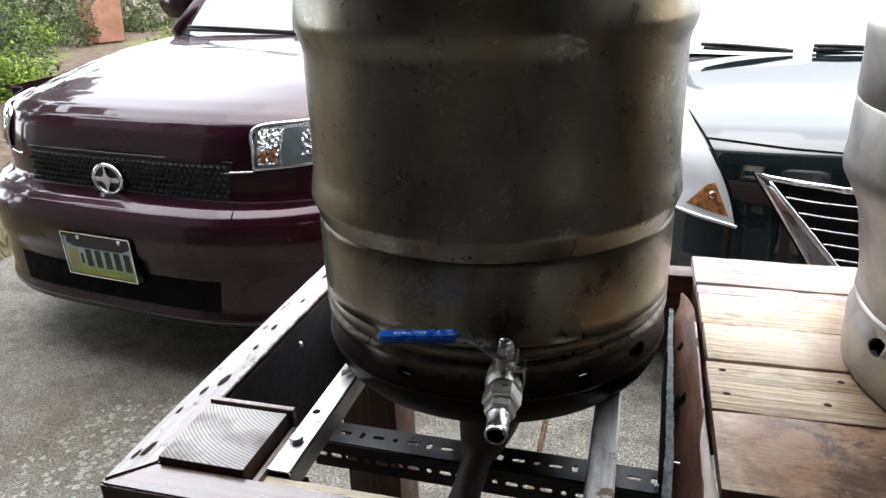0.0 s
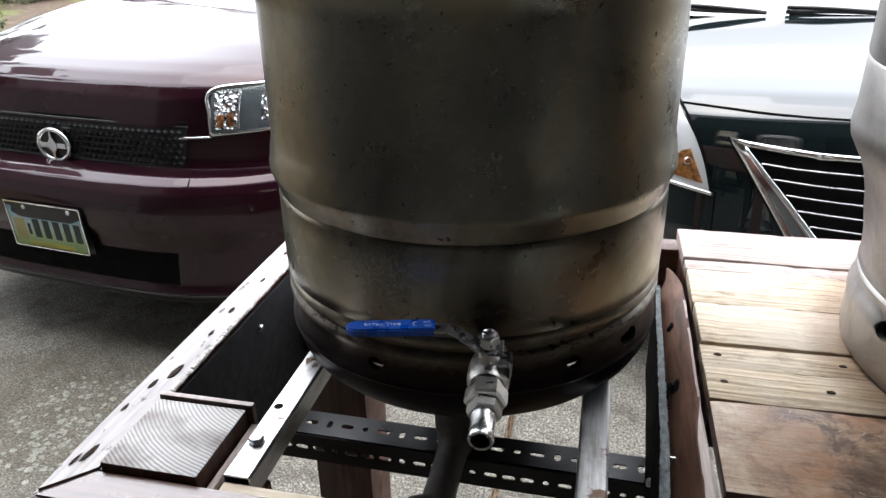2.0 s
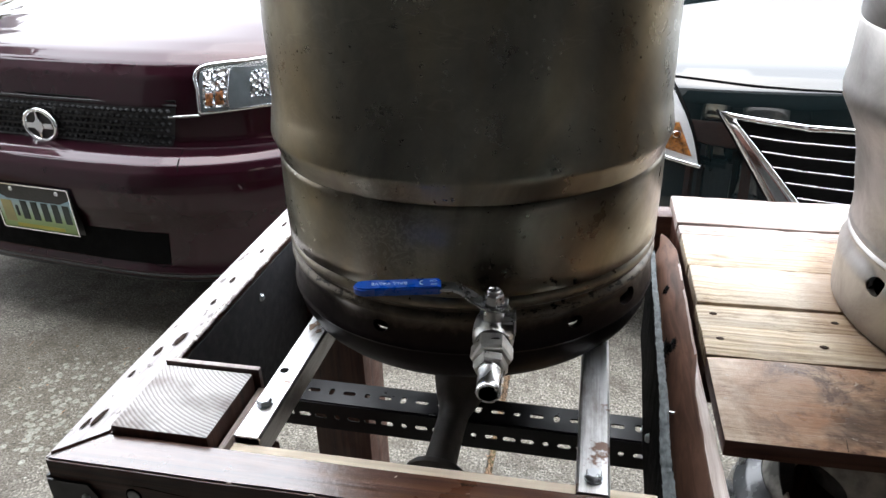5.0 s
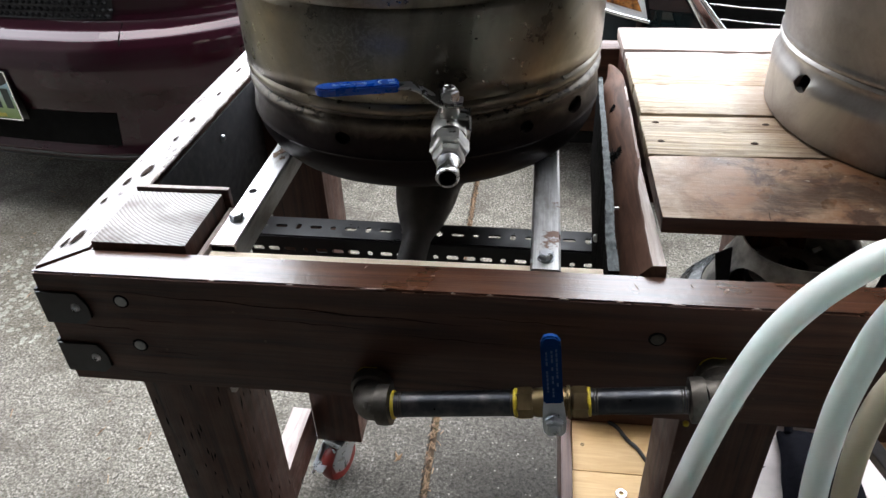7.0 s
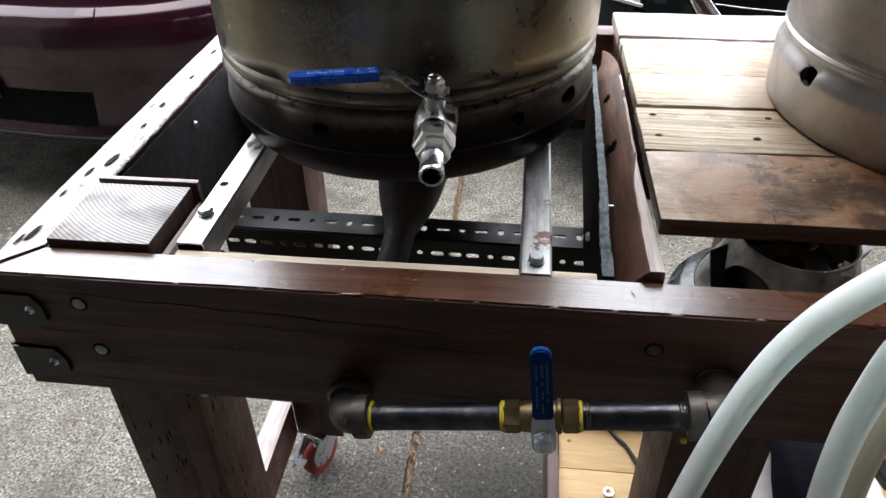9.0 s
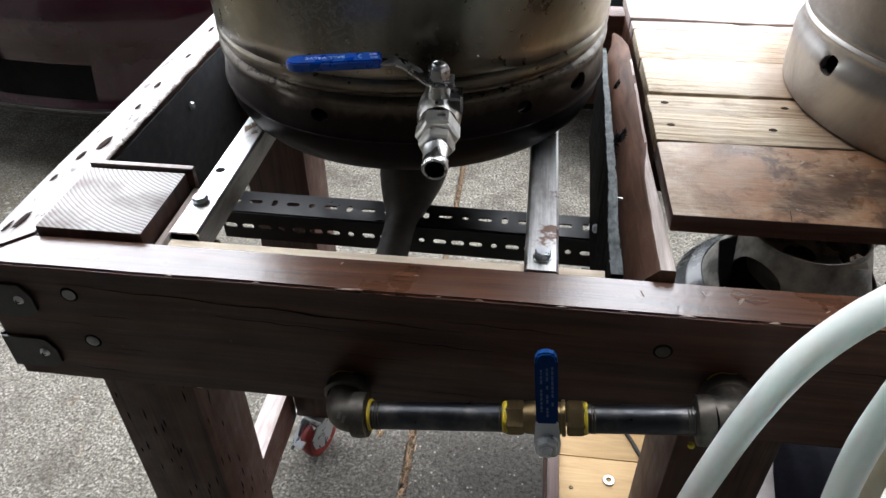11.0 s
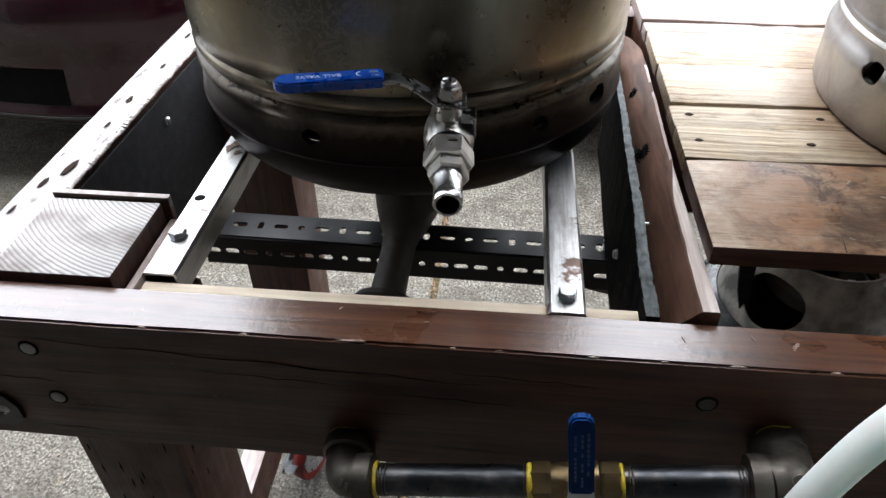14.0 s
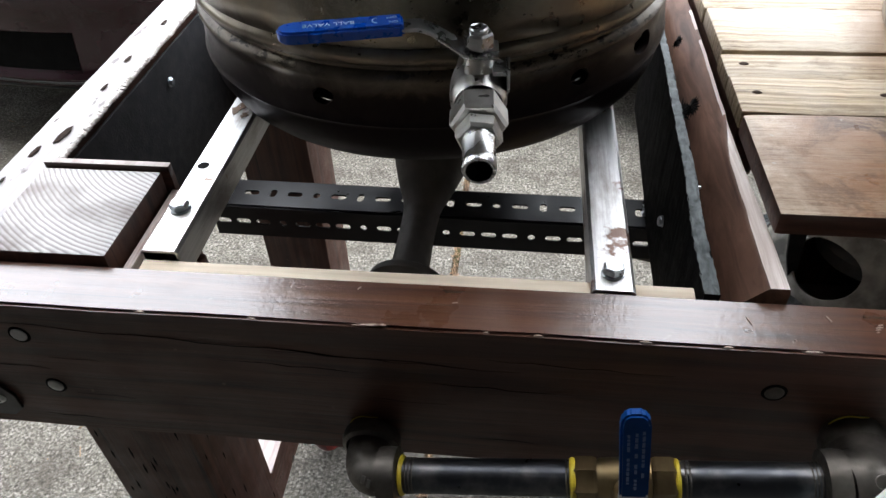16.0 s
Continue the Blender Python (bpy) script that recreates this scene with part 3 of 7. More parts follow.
def part(name, bm, material, parent=None, label="", smooth=False, flat_angle=None):
    bm.normal_update()
    data = bpy.data.meshes.new(name)
    for f in bm.faces:
        f.smooth = smooth
    if smooth and flat_angle:
        for e in bm.edges:
            if len(e.link_faces) == 2 and e.calc_face_angle(0) > radians(flat_angle):
                e.smooth = False
    bm.to_mesh(data)
    bm.free()
    for m in material if isinstance(material, (list, tuple)) else (material,):
        data.materials.append(m)
    ob = new(name, data)
    ob.parent = parent
    return tagged(ob, label)


def box(x0, x1, y0, y1, z0, z1, bevel=0.0, seg=2):
    bm = bmesh.new()
    bmesh.ops.create_cube(bm, size=1)
    for v in bm.verts:
        v.co = ((x0 + x1) / 2 + v.co.x * (x1 - x0), (y0 + y1) / 2 + v.co.y * (y1 - y0), (z0 + z1) / 2 + v.co.z * (z1 - z0))
    if bevel:
        bmesh.ops.bevel(bm, geom=bm.edges[:], offset=bevel, segments=seg, affect="EDGES", profile=0.6)
    return bm


def timber(x0, x1, y0, y1, z0, z1, cell=0.03, wobble=0.0015, bevel=0.003, seed=0.0, cells=None):
    """A sawn timber with slightly uneven faces and worn edges."""
    bm = box(x0, x1, y0, y1, z0, z1, bevel, 2)
    long = max(range(3), key=lambda i: (x1 - x0, y1 - y0, z1 - z0)[i])
    lo, hi = (x0, y0, z0)[long], (x1, y1, z1)[long]
    n = max(2, int((hi - lo) / cell))
    for i in range(1, n):
        p = [0, 0, 0]
        p[long] = lo + (hi - lo) * i / n
        q = [0, 0, 0]
        q[long] = 1
        bmesh.ops.bisect_plane(bm, geom=bm.verts[:] + bm.edges[:] + bm.faces[:], plane_co=p, plane_no=q)
    for v in bm.verts:
        k = v.co * 9 + Vector((seed, seed * 2, seed * 3))
        v.co += wobble * Vector((noise.noise(k), noise.noise(k + Vector((7, 0, 0))), noise.noise(k + Vector((0, 9, 0)))))
    return bm


def lathe(profile, seg=96, close=False):
    """Turned round z: profile of (radius, height)."""
    bm = bmesh.new()
    rows = []
    for r, z in profile:
        if r < 1e-6:
            rows.append([bm.verts.new((0, 0, z))] * seg)
        else:
            rows.append([bm.verts.new((r * math.sin(2 * math.pi * i / seg), -r * math.cos(2 * math.pi * i / seg), z)) for i in range(seg)])
    for a, b in zip(rows, rows[1:]):
        for i in range(seg):
            j = (i + 1) % seg
            quad = []
            for v in (a[i], a[j], b[j], b[i]):
                if v not in quad:
                    quad.append(v)
            if len(quad) > 2:
                bm.faces.new(quad)
    return bm


def turned(bm, m):
    bmesh.ops.transform(bm, matrix=m, verts=bm.verts)
    return bm


def cyl(r, z0, z1, seg=24, bevel=0.0, hexed=False):
    b = min(bevel, r * 0.5)
    prof = [(0, z0), (r - b, z0), (r, z0 + b), (r, z1 - b), (r - b, z1), (0, z1)] if b else [(0, z0), (r, z0), (r, z1), (0, z1)]
    return lathe(prof, 6 if hexed else seg)


def sweep(points, radius, seg=16, cap=True, hollow=0.0):
    """A round tube along points; radius a number or one a point."""
    pts = [Vector(p) for p in points]
    rad = radius if isinstance(radius, (list, tuple)) else [radius] * len(pts)
    bm = bmesh.new()
    rows, up = [], Vector((0.13, 0.21, 0.97))
    for i, p in enumerate(pts):
        d = (pts[min(i + 1, len(pts) - 1)] - pts[max(i - 1, 0)]).normalized()
        a = (up - d * up.dot(d)).normalized()
        up = a
        b = d.cross(a)
        rows.append([bm.verts.new(p + rad[i] * (a * math.cos(2 * math.pi * k / seg) + b * math.sin(2 * math.pi * k / seg))) for k in range(seg)])
    for a, b in zip(rows, rows[1:]):
        for k in range(seg):
            bm.faces.new((a[k], a[(k + 1) % seg], b[(k + 1) % seg], b[k]))
    if cap:
        bm.faces.new(rows[0][::-1])
        bm.faces.new(rows[-1])
    bmesh.ops.recalc_face_normals(bm, faces=bm.faces)
    return bm


def smooth_path(points, n=8):
    """A Catmull-Rom line through the points."""
    p = [Vector(q) for q in points]
    p = [2 * p[0] - p[1]] + p + [2 * p[-1] - p[-2]]
    out = []
    for i in range(1, len(p) - 2):
        for k in range(n):
            t = k / n
            out.append(0.5 * (2 * p[i] + (p[i + 1] - p[i - 1]) * t + (2 * p[i - 1] - 5 * p[i] + 4 * p[i + 1] - p[i + 2]) * t * t + (3 * p[i] - p[i - 1] - 3 * p[i + 1] + p[i + 2]) * t**3))
    return out + [p[-2]]


def prism(outline, z0, z1, bevel=0.0):
    """An outline of (x, y) raised from z0 to z1."""
    bm = bmesh.new()
    low = [bm.verts.new((x, y, z0)) for x, y in outline]
    high = [bm.verts.new((x, y, z1)) for x, y in outline]
    bm.faces.new(low[::-1])
    bm.faces.new(high)
    for i in range(len(low)):
        j = (i + 1) % len(low)
        bm.faces.new((low[i], low[j], high[j], high[i]))
    bmesh.ops.recalc_face_normals(bm, faces=bm.faces)
    if bevel:
        bmesh.ops.bevel(bm, geom=bm.edges[:], offset=bevel, segments=2, affect="EDGES")
    return bm


def joined(*bms):
    out = bmesh.new()
    for b in bms:
        data = bpy.data.meshes.new("join")
        b.to_mesh(data)
        b.free()
        out.from_mesh(data)
        bpy.data.meshes.remove(data)
    return out


FRONT = Matrix.Rotation(radians(90), 4, "X")  # turns z into -y: things that stick out of the front


def hex_bolt(name, m, parent, r=0.0075, h=0.005, material=None):
    """A hexagon head on a washer, looking along the local z."""
    bm = joined(cyl(r * 1.08, 0, 0.0012, 24, 0.0004), cyl(r, 0.0012, h, bevel=0.001, hexed=True), cyl(r * 0.72, h, h + 0.0004, 18))
    return part(name, turned(bm, m), material or ZINC, parent, smooth=True, flat_angle=25)


# ---- the ground and the garage round the camera ----
ground = thing("ground", label="leaf-littered soil and rough grass beside the driveway", category="ground", kind="structure")
bm = bmesh.new()
NX = 90
gx = [-60 + 110 * (i / NX) ** 1.0 for i in range(NX + 1)]
gy = [-12 + 90 * (i / NX) ** 1.6 for i in range(NX + 1)]


def bank(x, y):
    d = math.hypot(x - 0.5, y + 0.4)
    rise = max(0.0, min(1.0, (-x - 2.55) / 4.5))
    return -0.02 + 0.36 * rise * rise * (3 - 2 * rise) * min(1.0, max(0.0, (y + 1) / 4)) + 0.03 * noise.noise((x * 1.4, y * 1.4, 0)) * min(1, rise * 6)


gx = sorted(set([-60, -45, -32, -24] + [-18 + 0.36 * i for i in range(60)] + [4, 6, 9, 14, 22, 40]))
gy = sorted(set([-14, -9, -6] + [-4 + 0.4 * i for i in range(60)] + [21, 23, 26, 30, 38, 55, 90]))
vs = [[bm.verts.new((x, y, bank(x, y))) for x in gx] for y in gy]
for a, b in zip(vs, vs[1:]):
    for i in range(len(gx) - 1):
        bm.faces.new((a[i], a[i + 1], b[i + 1], b[i]))
part("soil", bm, EARTH, ground, smooth=True)

drive = thing("pavement", label="old grey concrete driveway slabs with lichen", category="driveway", kind="structure")
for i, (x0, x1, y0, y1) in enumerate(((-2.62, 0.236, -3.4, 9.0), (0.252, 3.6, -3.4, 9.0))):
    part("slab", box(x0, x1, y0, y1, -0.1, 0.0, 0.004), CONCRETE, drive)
bm = bmesh.new()
rnd = random.Random(4)
for i in range(1500):
    y = rnd.uniform(0.1, 3.2)
    c = Vector((0.244 + rnd.gauss(0, 0.006), y, rnd.uniform(-0.008, 0.003)))
    a, l = rnd.gauss(1.57, 0.7), rnd.uniform(0.006, 0.02)
    d = Vector((math.cos(a), math.sin(a), rnd.uniform(-0.15, 0.25))) * l / 2
    s = Vector((-math.sin(a), math.cos(a), 0)) * rnd.uniform(0.0006, 0.0014)
    q = [bm.verts.new(p) for p in (c - d - s, c - d + s, c + d + s, c + d - s)]
    t = bm.verts.new(c + Vector((0, 0, 0.0015)))
    for k in range(4):
        bm.faces.new((q[k], q[(k + 1) % 4], t))
tagged(part("joint_litter", bm, DEBRIS, None), "dry brown needles packed in the slab joint", "litter", kind="stuff")

garage = thing("wall_garage", label="plain dim garage walls behind the stand", category="wall", kind="structure")
part("wall_back", box(-2.05, 2.25, -3.6, -3.4505, 0, 2.9), WALL, garage)
part("wall_left", joined(box(-2.05, -1.9, -3.45, -0.151, 0, 2.9), box(-2.4, -1.9, -0.15, 0.1, 0, 2.7495)), WALL, garage)
part("wall_right", joined(box(2.1, 2.25, -3.45, -0.151, 0, 2.9), box(2.1, 2.6, -0.15, 0.1, 0, 2.7495)), WALL, garage)
part("facade_left", box(-15, -2.4005, -0.15, 0.1, 0, 4.6), WALL, garage)
part("facade_right", box(2.6005, 15, -0.15, 0.1, 0, 4.6), WALL, garage)
part("facade_above", box(-2.4, 2.6, 0.2, 0.4, 2.901, 4.6), WALL, garage)
ceiling = tagged(part("ceiling", joined(box(-1.9, 2.1, -3.45, -0.1501, 2.75, 2.9), box(-2.4, 2.6, -0.15, 0.4, 2.75, 2.9)), ROOF), "plain dim garage ceiling", "ceiling", kind="structure")


# ---- the brewing stand ----
TOP = 0.902  # the frame's upper edge


def top_slot(bm, slot=1, least=0.6):
    bm.normal_update()
    for f in bm.faces:
        if f.normal.z > least:
            f.material_index = slot
    return bm


def cut_along(bm, axis, lo, hi, n, wobble, seed=0.0):
    for i in range(1, n):
        p, q = [0, 0, 0], [0, 0, 0]
        p[axis], q[axis] = lo + (hi - lo) * i / n, 1
        bmesh.ops.bisect_plane(bm, geom=bm.verts[:] + bm.edges[:] + bm.faces[:], plane_co=p, plane_no=q)
    for v in bm.verts:
        k = v.co * 11 + Vector((seed, seed * 2, seed * 3))
        v.co += wobble * Vector((noise.noise(k), noise.noise(k + Vector((7, 0, 0))), noise.noise(k + Vector((0, 9, 0)))))
    return bm


stand = thing("brewing_stand", label="dark brown stained timber brewing stand on casters", category="stand")
bm = prism([(0, 0), (1.36, 0), (1.36, 0.038), (0.038, 0.038)], 0.769, TOP, 0.0018)
part("front_beam", top_slot(cut_along(bm, 0, 0, 1.36, 40, 0.0007), 1, 0.25), (WOOD_X, WOOD_LIT_TOP), stand, "glossy dark brown front beam with a worn edge", True, 40)
bm = prism([(-0.0015, 0.0012), (0.0372, 0.0392), (0.0372, 0.582), (-0.0045, 0.582), (-0.0045, 0.06)], 0.769, TOP, 0.003)
part("side_beam", top_slot(cut_along(bm, 1, 0, 0.58, 24, 0.0012, 3)), (WOOD_Y, SIDE_TOP), stand, "side beam with a bleached pitted top", True, 40)
part("back_beam", timber(0, 1.36, 0.5845, 0.622, 0.769, TOP, 0.05, seed=2), WOOD_X, stand, "", True, 40)
part("end_beam", timber(1.322, 1.36, 0.0395, 0.583, 0.769, TOP, 0.05, seed=4), WOOD_Y, stand, "", True, 40)

# worn knocks in the front beam's upper edge: pale slivers of bare wood
rnd = random.Random(8)
for x, y, a, l in ((0.53, 0.021, 1.9, 0.009), (0.575, 0.026, 2.0, 0.007), (0.36, 0.022, 0.2, 0.005), (0.66, 0.016, 0.6, 0.006), (0.30, 0.03, 0.9, 0.004)):
    bm = turned(box(-l / 3, l / 3, -0.00028, 0.00028, 0, 0.0004), pose(x, y, TOP + 0.0003, 0, 0, math.degrees(a)))
    part("wood_sliver", bm, SPLINTER, stand)
for x, w, d in ((0.312, 0.011, 0.0016), (0.318, 0.005, 0.0022), (0.47, 0.004, 0.001), (0.41, 0.003, 0.0009), (0.24, 0.003, 0.001), (0.56, 0.006, 0.0012), (0.62, 0.004, 0.0012), (0.17, 0.003, 0.001), (0.38, 0.002, 0.0008), (0.515, 0.003, 0.0009)):
    bm = prism([(-w, -0.0003), (-0.4 * w, d * 0.7), (0.3 * w, d), (w, -0.0003)], 0, 0.0009)
    part("edge_chip", turned(bm, Matrix.Translation((x, 0.0002, TOP - 0.0006))), SPLINTER, stand)
for x, y, w in ((0.601, 0.0215, 0.0022), (0.5998, 0.0197, 0.0016), (0.6022, 0.0234, 0.0015), (0.5992, 0.0178, 0.0009)):
    part("bare_scar", turned(prism([(-w, -0.0005), (w, -0.0003), (0.8 * w, 0.0005), (-0.7 * w, 0.0003)], 0, 0.0003), pose(x, y, TOP + 0.0002, 0, 0, 8)), SPLINTER, stand)
PIT = paint("dark_worn_pit", (0.05, 0.034, 0.028), 0.9, 0, 0.5, 200, 0.5, 0.05)
for x, y, l, w in ((0.016, 0.055, 0.012, 0.0026), (0.009, 0.045, 0.008, 0.0014), (0.023, 0.185, 0.013, 0.0034), (0.012, 0.16, 0.008, 0.0022), (0.021, 0.262, 0.006, 0.0016), (0.019, 0.315, 0.007, 0.0022), (0.022, 0.395, 0.006, 0.0018), (0.018, 0.48, 0.008, 0.0018), (0.02, 0.535, 0.007, 0.0018), (0.007, 0.12, 0.006, 0.0012)):
    bm = prism([(-0.5 * w, -l), (0.6 * w, -0.8 * l), (w, 0.1 * l), (0.3 * w, l), (-0.7 * w, 0.7 * l), (-w, -0.2 * l)], 0, 0.0006)
    part("worn_pit", turned(bm, pose(x, y, TOP + 0.0007, 0, 0, -4)), PIT, stand)
# a long drying crack in the front face
bm = sweep([(0.07 + i * 0.022, -0.0004, 0.884 - 0.0011 * i + 0.0012 * math.sin(i * 1.7)) for i in range(16)], [0.00008 + 0.00024 * math.sin(math.pi * i / 15) for i in range(16)], 6)
part("drying_crack", bm, DARK_VOID, stand)
rnd = random.Random(31)
for x0, z0, n in ((0.2, 0.862, 9), (0.34, 0.852, 7), (0.3, 0.832, 5), (0.09, 0.852, 4), (0.66, 0.86, 8), (0.06, 0.786, 5), (0.24, 0.874, 10), (0.095, 0.814, 4), (0.03, 0.842, 5), (0.38, 0.878, 9), (0.36, 0.796, 5)):
    bm = sweep([(x0 + i * 0.014, -0.0003, z0 - 0.0006 * i + 0.0009 * math.sin(i * 2.3 + x0 * 40)) for i in range(n)], [0.00006 + 0.00016 * math.sin(math.pi * i / (n - 1)) for i in range(n)], 6)
    part("drying_crack", bm, DARK_VOID, stand)

# posts, legs and lower stretchers
POSTS = ((0.039, 0.0386), (0.03, 0.468), (0.592, 0.0386), (0.752, 0.468), (1.228, 0.0386), (1.228, 0.468))
for i, (x, y) in enumerate(POSTS):
    high = 0.910 if i == 0 else 0.768 if i > 1 else 0.89
    bm = timber(x, x + 0.0925, y, y + 0.0925, 0.125, high, 0.06, 0.0012 if i else 0.0003, 0.0025, i)
    part("leg", top_slot(bm), (WOOD_Z, ENDGRAIN), stand, "square brown post with pale end grain on top" if i == 0 else "", True, 40)
rnd = random.Random(3)
# the small incisor slits of treated timber
for x0, y0, face in ((0.039, 0.0386, "front"), (0.039, 0.0386, "right")):
    for i in range(42):
        a, z = rnd.uniform(0.006, 0.086), rnd.uniform(0.36, 0.765)
        l = rnd.uniform(0.0035, 0.0085)
        if face == "front":
            bm = turned(prism([(-0.0007, 0), (0, l), (0.0009, 0), (0, -l)], 0, 0.0004), Matrix.Translation((x0 + a, y0 - 0.0002, z)) @ FRONT)
        else:
            bm = turned(prism([(-0.0007, 0), (0, l), (0.0009, 0), (0, -l)], 0, 0.0004), Matrix.Translation((x0 + 0.0926, y0 + a, z)) @ Matrix.Rotation(radians(90), 4, "Z") @ FRONT)
        part("incisor_slit", bm, DARK_VOID, stand)
part("lower_stretcher", top_slot(timber(-0.006, 0.032, 0.132, 0.466, 0.131, 0.22, 0.05, seed=5)), (WOOD_Y, BLEACHED), stand, "brown stretcher with a bleached top", True, 40)
part("post_strip", top_slot(timber(0.038, 0.137, 0.1325, 0.1385, 0.70, 0.9135, 0.03, 0.0009, 0.001, 7)), (WOOD_X, BLEACHED), stand, "thin split strip behind the post", True, 40)
part("filler_strip", timber(0.1345, 0.1405, 0.040, 0.1315, 0.72, 0.893, 0.03, 0.0006, 0.0008, 9), RIDGE, stand, "thin pale wood strip beside the post", True, 40)
part("front_ledger", timber(0.148, 0.505, 0.0385, 0.052, 0.80, 0.896, 0.05, 0.0008, 0.001, 12), PALE_STRIP, stand, "pale bare ledger strip inside the front beam", True, 40)

# ragged pale fibre along the side beam's inner edge: torn slivers of uneven length
bm = bmesh.new()
rnd = random.Random(5)
for i in range(700):
    y = 0.137 + 0.443 * rnd.random()
    long = 0.5 + 0.5 * noise.noise((y * 45, 0, 0)) + 0.3 * rnd.random()
    reach, w, skew = 0.0022 + 0.0038 * long * long, rnd.uniform(0.0008, 0.0024), rnd.gauss(0, 0.0015)
    z = TOP + 0.0012 - 0.001 * rnd.random()
    q = [bm.verts.new(p) for p in ((0.0352, y - w, z), (0.0352, y + w, z), (0.0368 + reach, y + skew + w * 0.3, z - 0.0012 * rnd.random()), (0.0366 + 0.7 * reach, y + skew - w * 0.4, z - 0.0006))]
    bm.faces.new(q)
bm.normal_update()
bmesh.ops.reverse_faces(bm, faces=[f for f in bm.faces if f.normal.z < 0])
bmesh.ops.solidify(bm, geom=bm.faces[:], thickness=0.0008)
FIBRE = bare_wood("torn_pale_fibre", (0.7, 0.67, 0.64), (0.42, 0.39, 0.36), (60, 60, 60))
part("torn_edge", bm, FIBRE, stand, "ragged torn pale edge above the black sheet", True)

SHEET_EDGE = bare_wood("chipped_grey_edge", (0.12, 0.142, 0.146), (0.025, 0.03, 0.03), (60, 22, 60), 0.2)
RUST_DARK = paint("rusty_nail", (0.05, 0.032, 0.024), 0.8, 0, 0.4, 90, 0.3, 0.1)
# heat shields on both sides of the kettle
part("heat_shield", cut_along(box(0.0385, 0.0415, 0.1395, 0.582, 0.725, 0.8945, 0.0006), 1, 0.139, 0.582, 18, 0.0012, 1), BLACK_SHEET, stand, "flat black sheet fixed inside the side beam", True, 40)
bm = box(0.5072, 0.5168, 0.0395, 0.47, 0.772, 0.9045, 0.0008)
for v in bm.verts:
    t = (v.co.y - 0.0395) / 0.43
    v.co.x += 0.0125 * min(1.0, t * 1.6) + (0.002 if v.co.x < 0.512 else -0.002) * min(1.0, t * 2.5)
cut_along(bm, 1, 0.04, 0.47, 110, 0.002, 2)
rnd = random.Random(8)
for v in bm.verts:
    if v.co.z > 0.9:
        v.co.z -= 0.0022 * rnd.random() ** 3
        v.co.x += rnd.gauss(0, 0.0002)
# right sheet in a darker, duller black than BLACK_SHEET
part("heat_shield", top_slot(bm), (paint("darker_black_board", (0.012, 0.012, 0.013), 0.9, 0, 0.4, 30, 0.9, 0.03), SHEET_EDGE), stand, "black sheet with a bright worn upper edge", True, 40)
RIGHT = Matrix.Rotation(radians(90), 4, "Y")
LEFTW = Matrix.Rotation(radians(-90), 4, "Y")
for m in (Matrix.Translation((0.0418, 0.335, 0.868)) @ RIGHT, Matrix.Translation((0.0418, 0.215, 0.79)) @ RIGHT, Matrix.Translation((0.5118, 0.19, 0.835)) @ LEFTW, Matrix.Translation((0.5118, 0.12, 0.79)) @ LEFTW):
    hex_bolt("screw_head", m, stand, 0.0045, 0.0035)
part("screw_point", turned(lathe([(0, 0), (0.0016, 0), (0.0014, 0.012), (0, 0.018)], 10), Matrix.Translation((0.516, 0.166, 0.888)) @ RIGHT), STEEL, stand, "screw point sticking out")


# the split board between the two bays: a worn, sloping upper edge that runs out in a rounded tip
def split_board():
    bm = bmesh.new()
    rows = []
    n = 46
    for i in range(n + 1):
        t = i / n
        y = 0.0395 + 0.492 * t
        w = noise.noise((y * 16, 1, 0))
        w2 = noise.noise((y * 40, 5, 0))
        tip = max(0.0, (t - 0.82) / 0.18)
        fall = 0.012 * tip**2
        left = 0.5195 + 0.006 * min(1, t * 1.6) + 0.0012 * w * (1 - tip) + 0.007 * tip**2
        y_l = y + 0.004 * w2
        if y_l < 0.17:
            ridge_l = 0.5415
        elif y_l < 0.225:
            ridge_l = 0.5415 + 0.0075 * (y_l - 0.17) / 0.055
        else:
            ridge_l = 0.549 + 0.0015 * min(1, (y_l - 0.225) / 0.1)
        ridge_l += 0.0009 * w2 + 0.0008 * w - 0.012 * tip**1.6
        notch = 0.005 * math.exp(-((t - 0.46) / 0.02) ** 2) + 0.005 * math.exp(-((t - 0.62) / 0.015) ** 2)
        ridge_r = max(ridge_l + 0.003, 0.5558 - 0.004 * min(1, t * 3) - 0.012 * tip**1.6 - 0.3 * notch + 0.0006 * w2)
        hz = 0.9115 - 0.001 * w - fall
        rows.append([bm.verts.new(p) for p in ((left, y, 0.775), (left, y, 0.872 - fall + 0.004 * w), (left + 0.007, y, 0.894 - fall), (ridge_l, y, hz - 0.0016), (ridge_l + 0.002, y, hz), (ridge_r - 0.001, y, hz - notch * 0.5), (ridge_r, y, hz - 0.003), (0.5555 - 0.004 * tip, y, 0.775))])
    for a, b in zip(rows, rows[1:]):
        for k in range(7):
            f = bm.faces.new((a[k], b[k], b[k + 1], a[k + 1]))
            f.material_index = 1 if k in (4, 5) and a[0].co.y < 0.225 or k in (3, 4) and 0.225 <= a[0].co.y < 0.44 and noise.noise((a[0].co.y * 34, 2, k)) > (0.05 if k == 4 else -0.1) else 0
    bm.faces.new(rows[0])
    bm.faces.new(rows[-1][::-1])
    bmesh.ops.recalc_face_normals(bm, faces=bm.faces)
    return bm


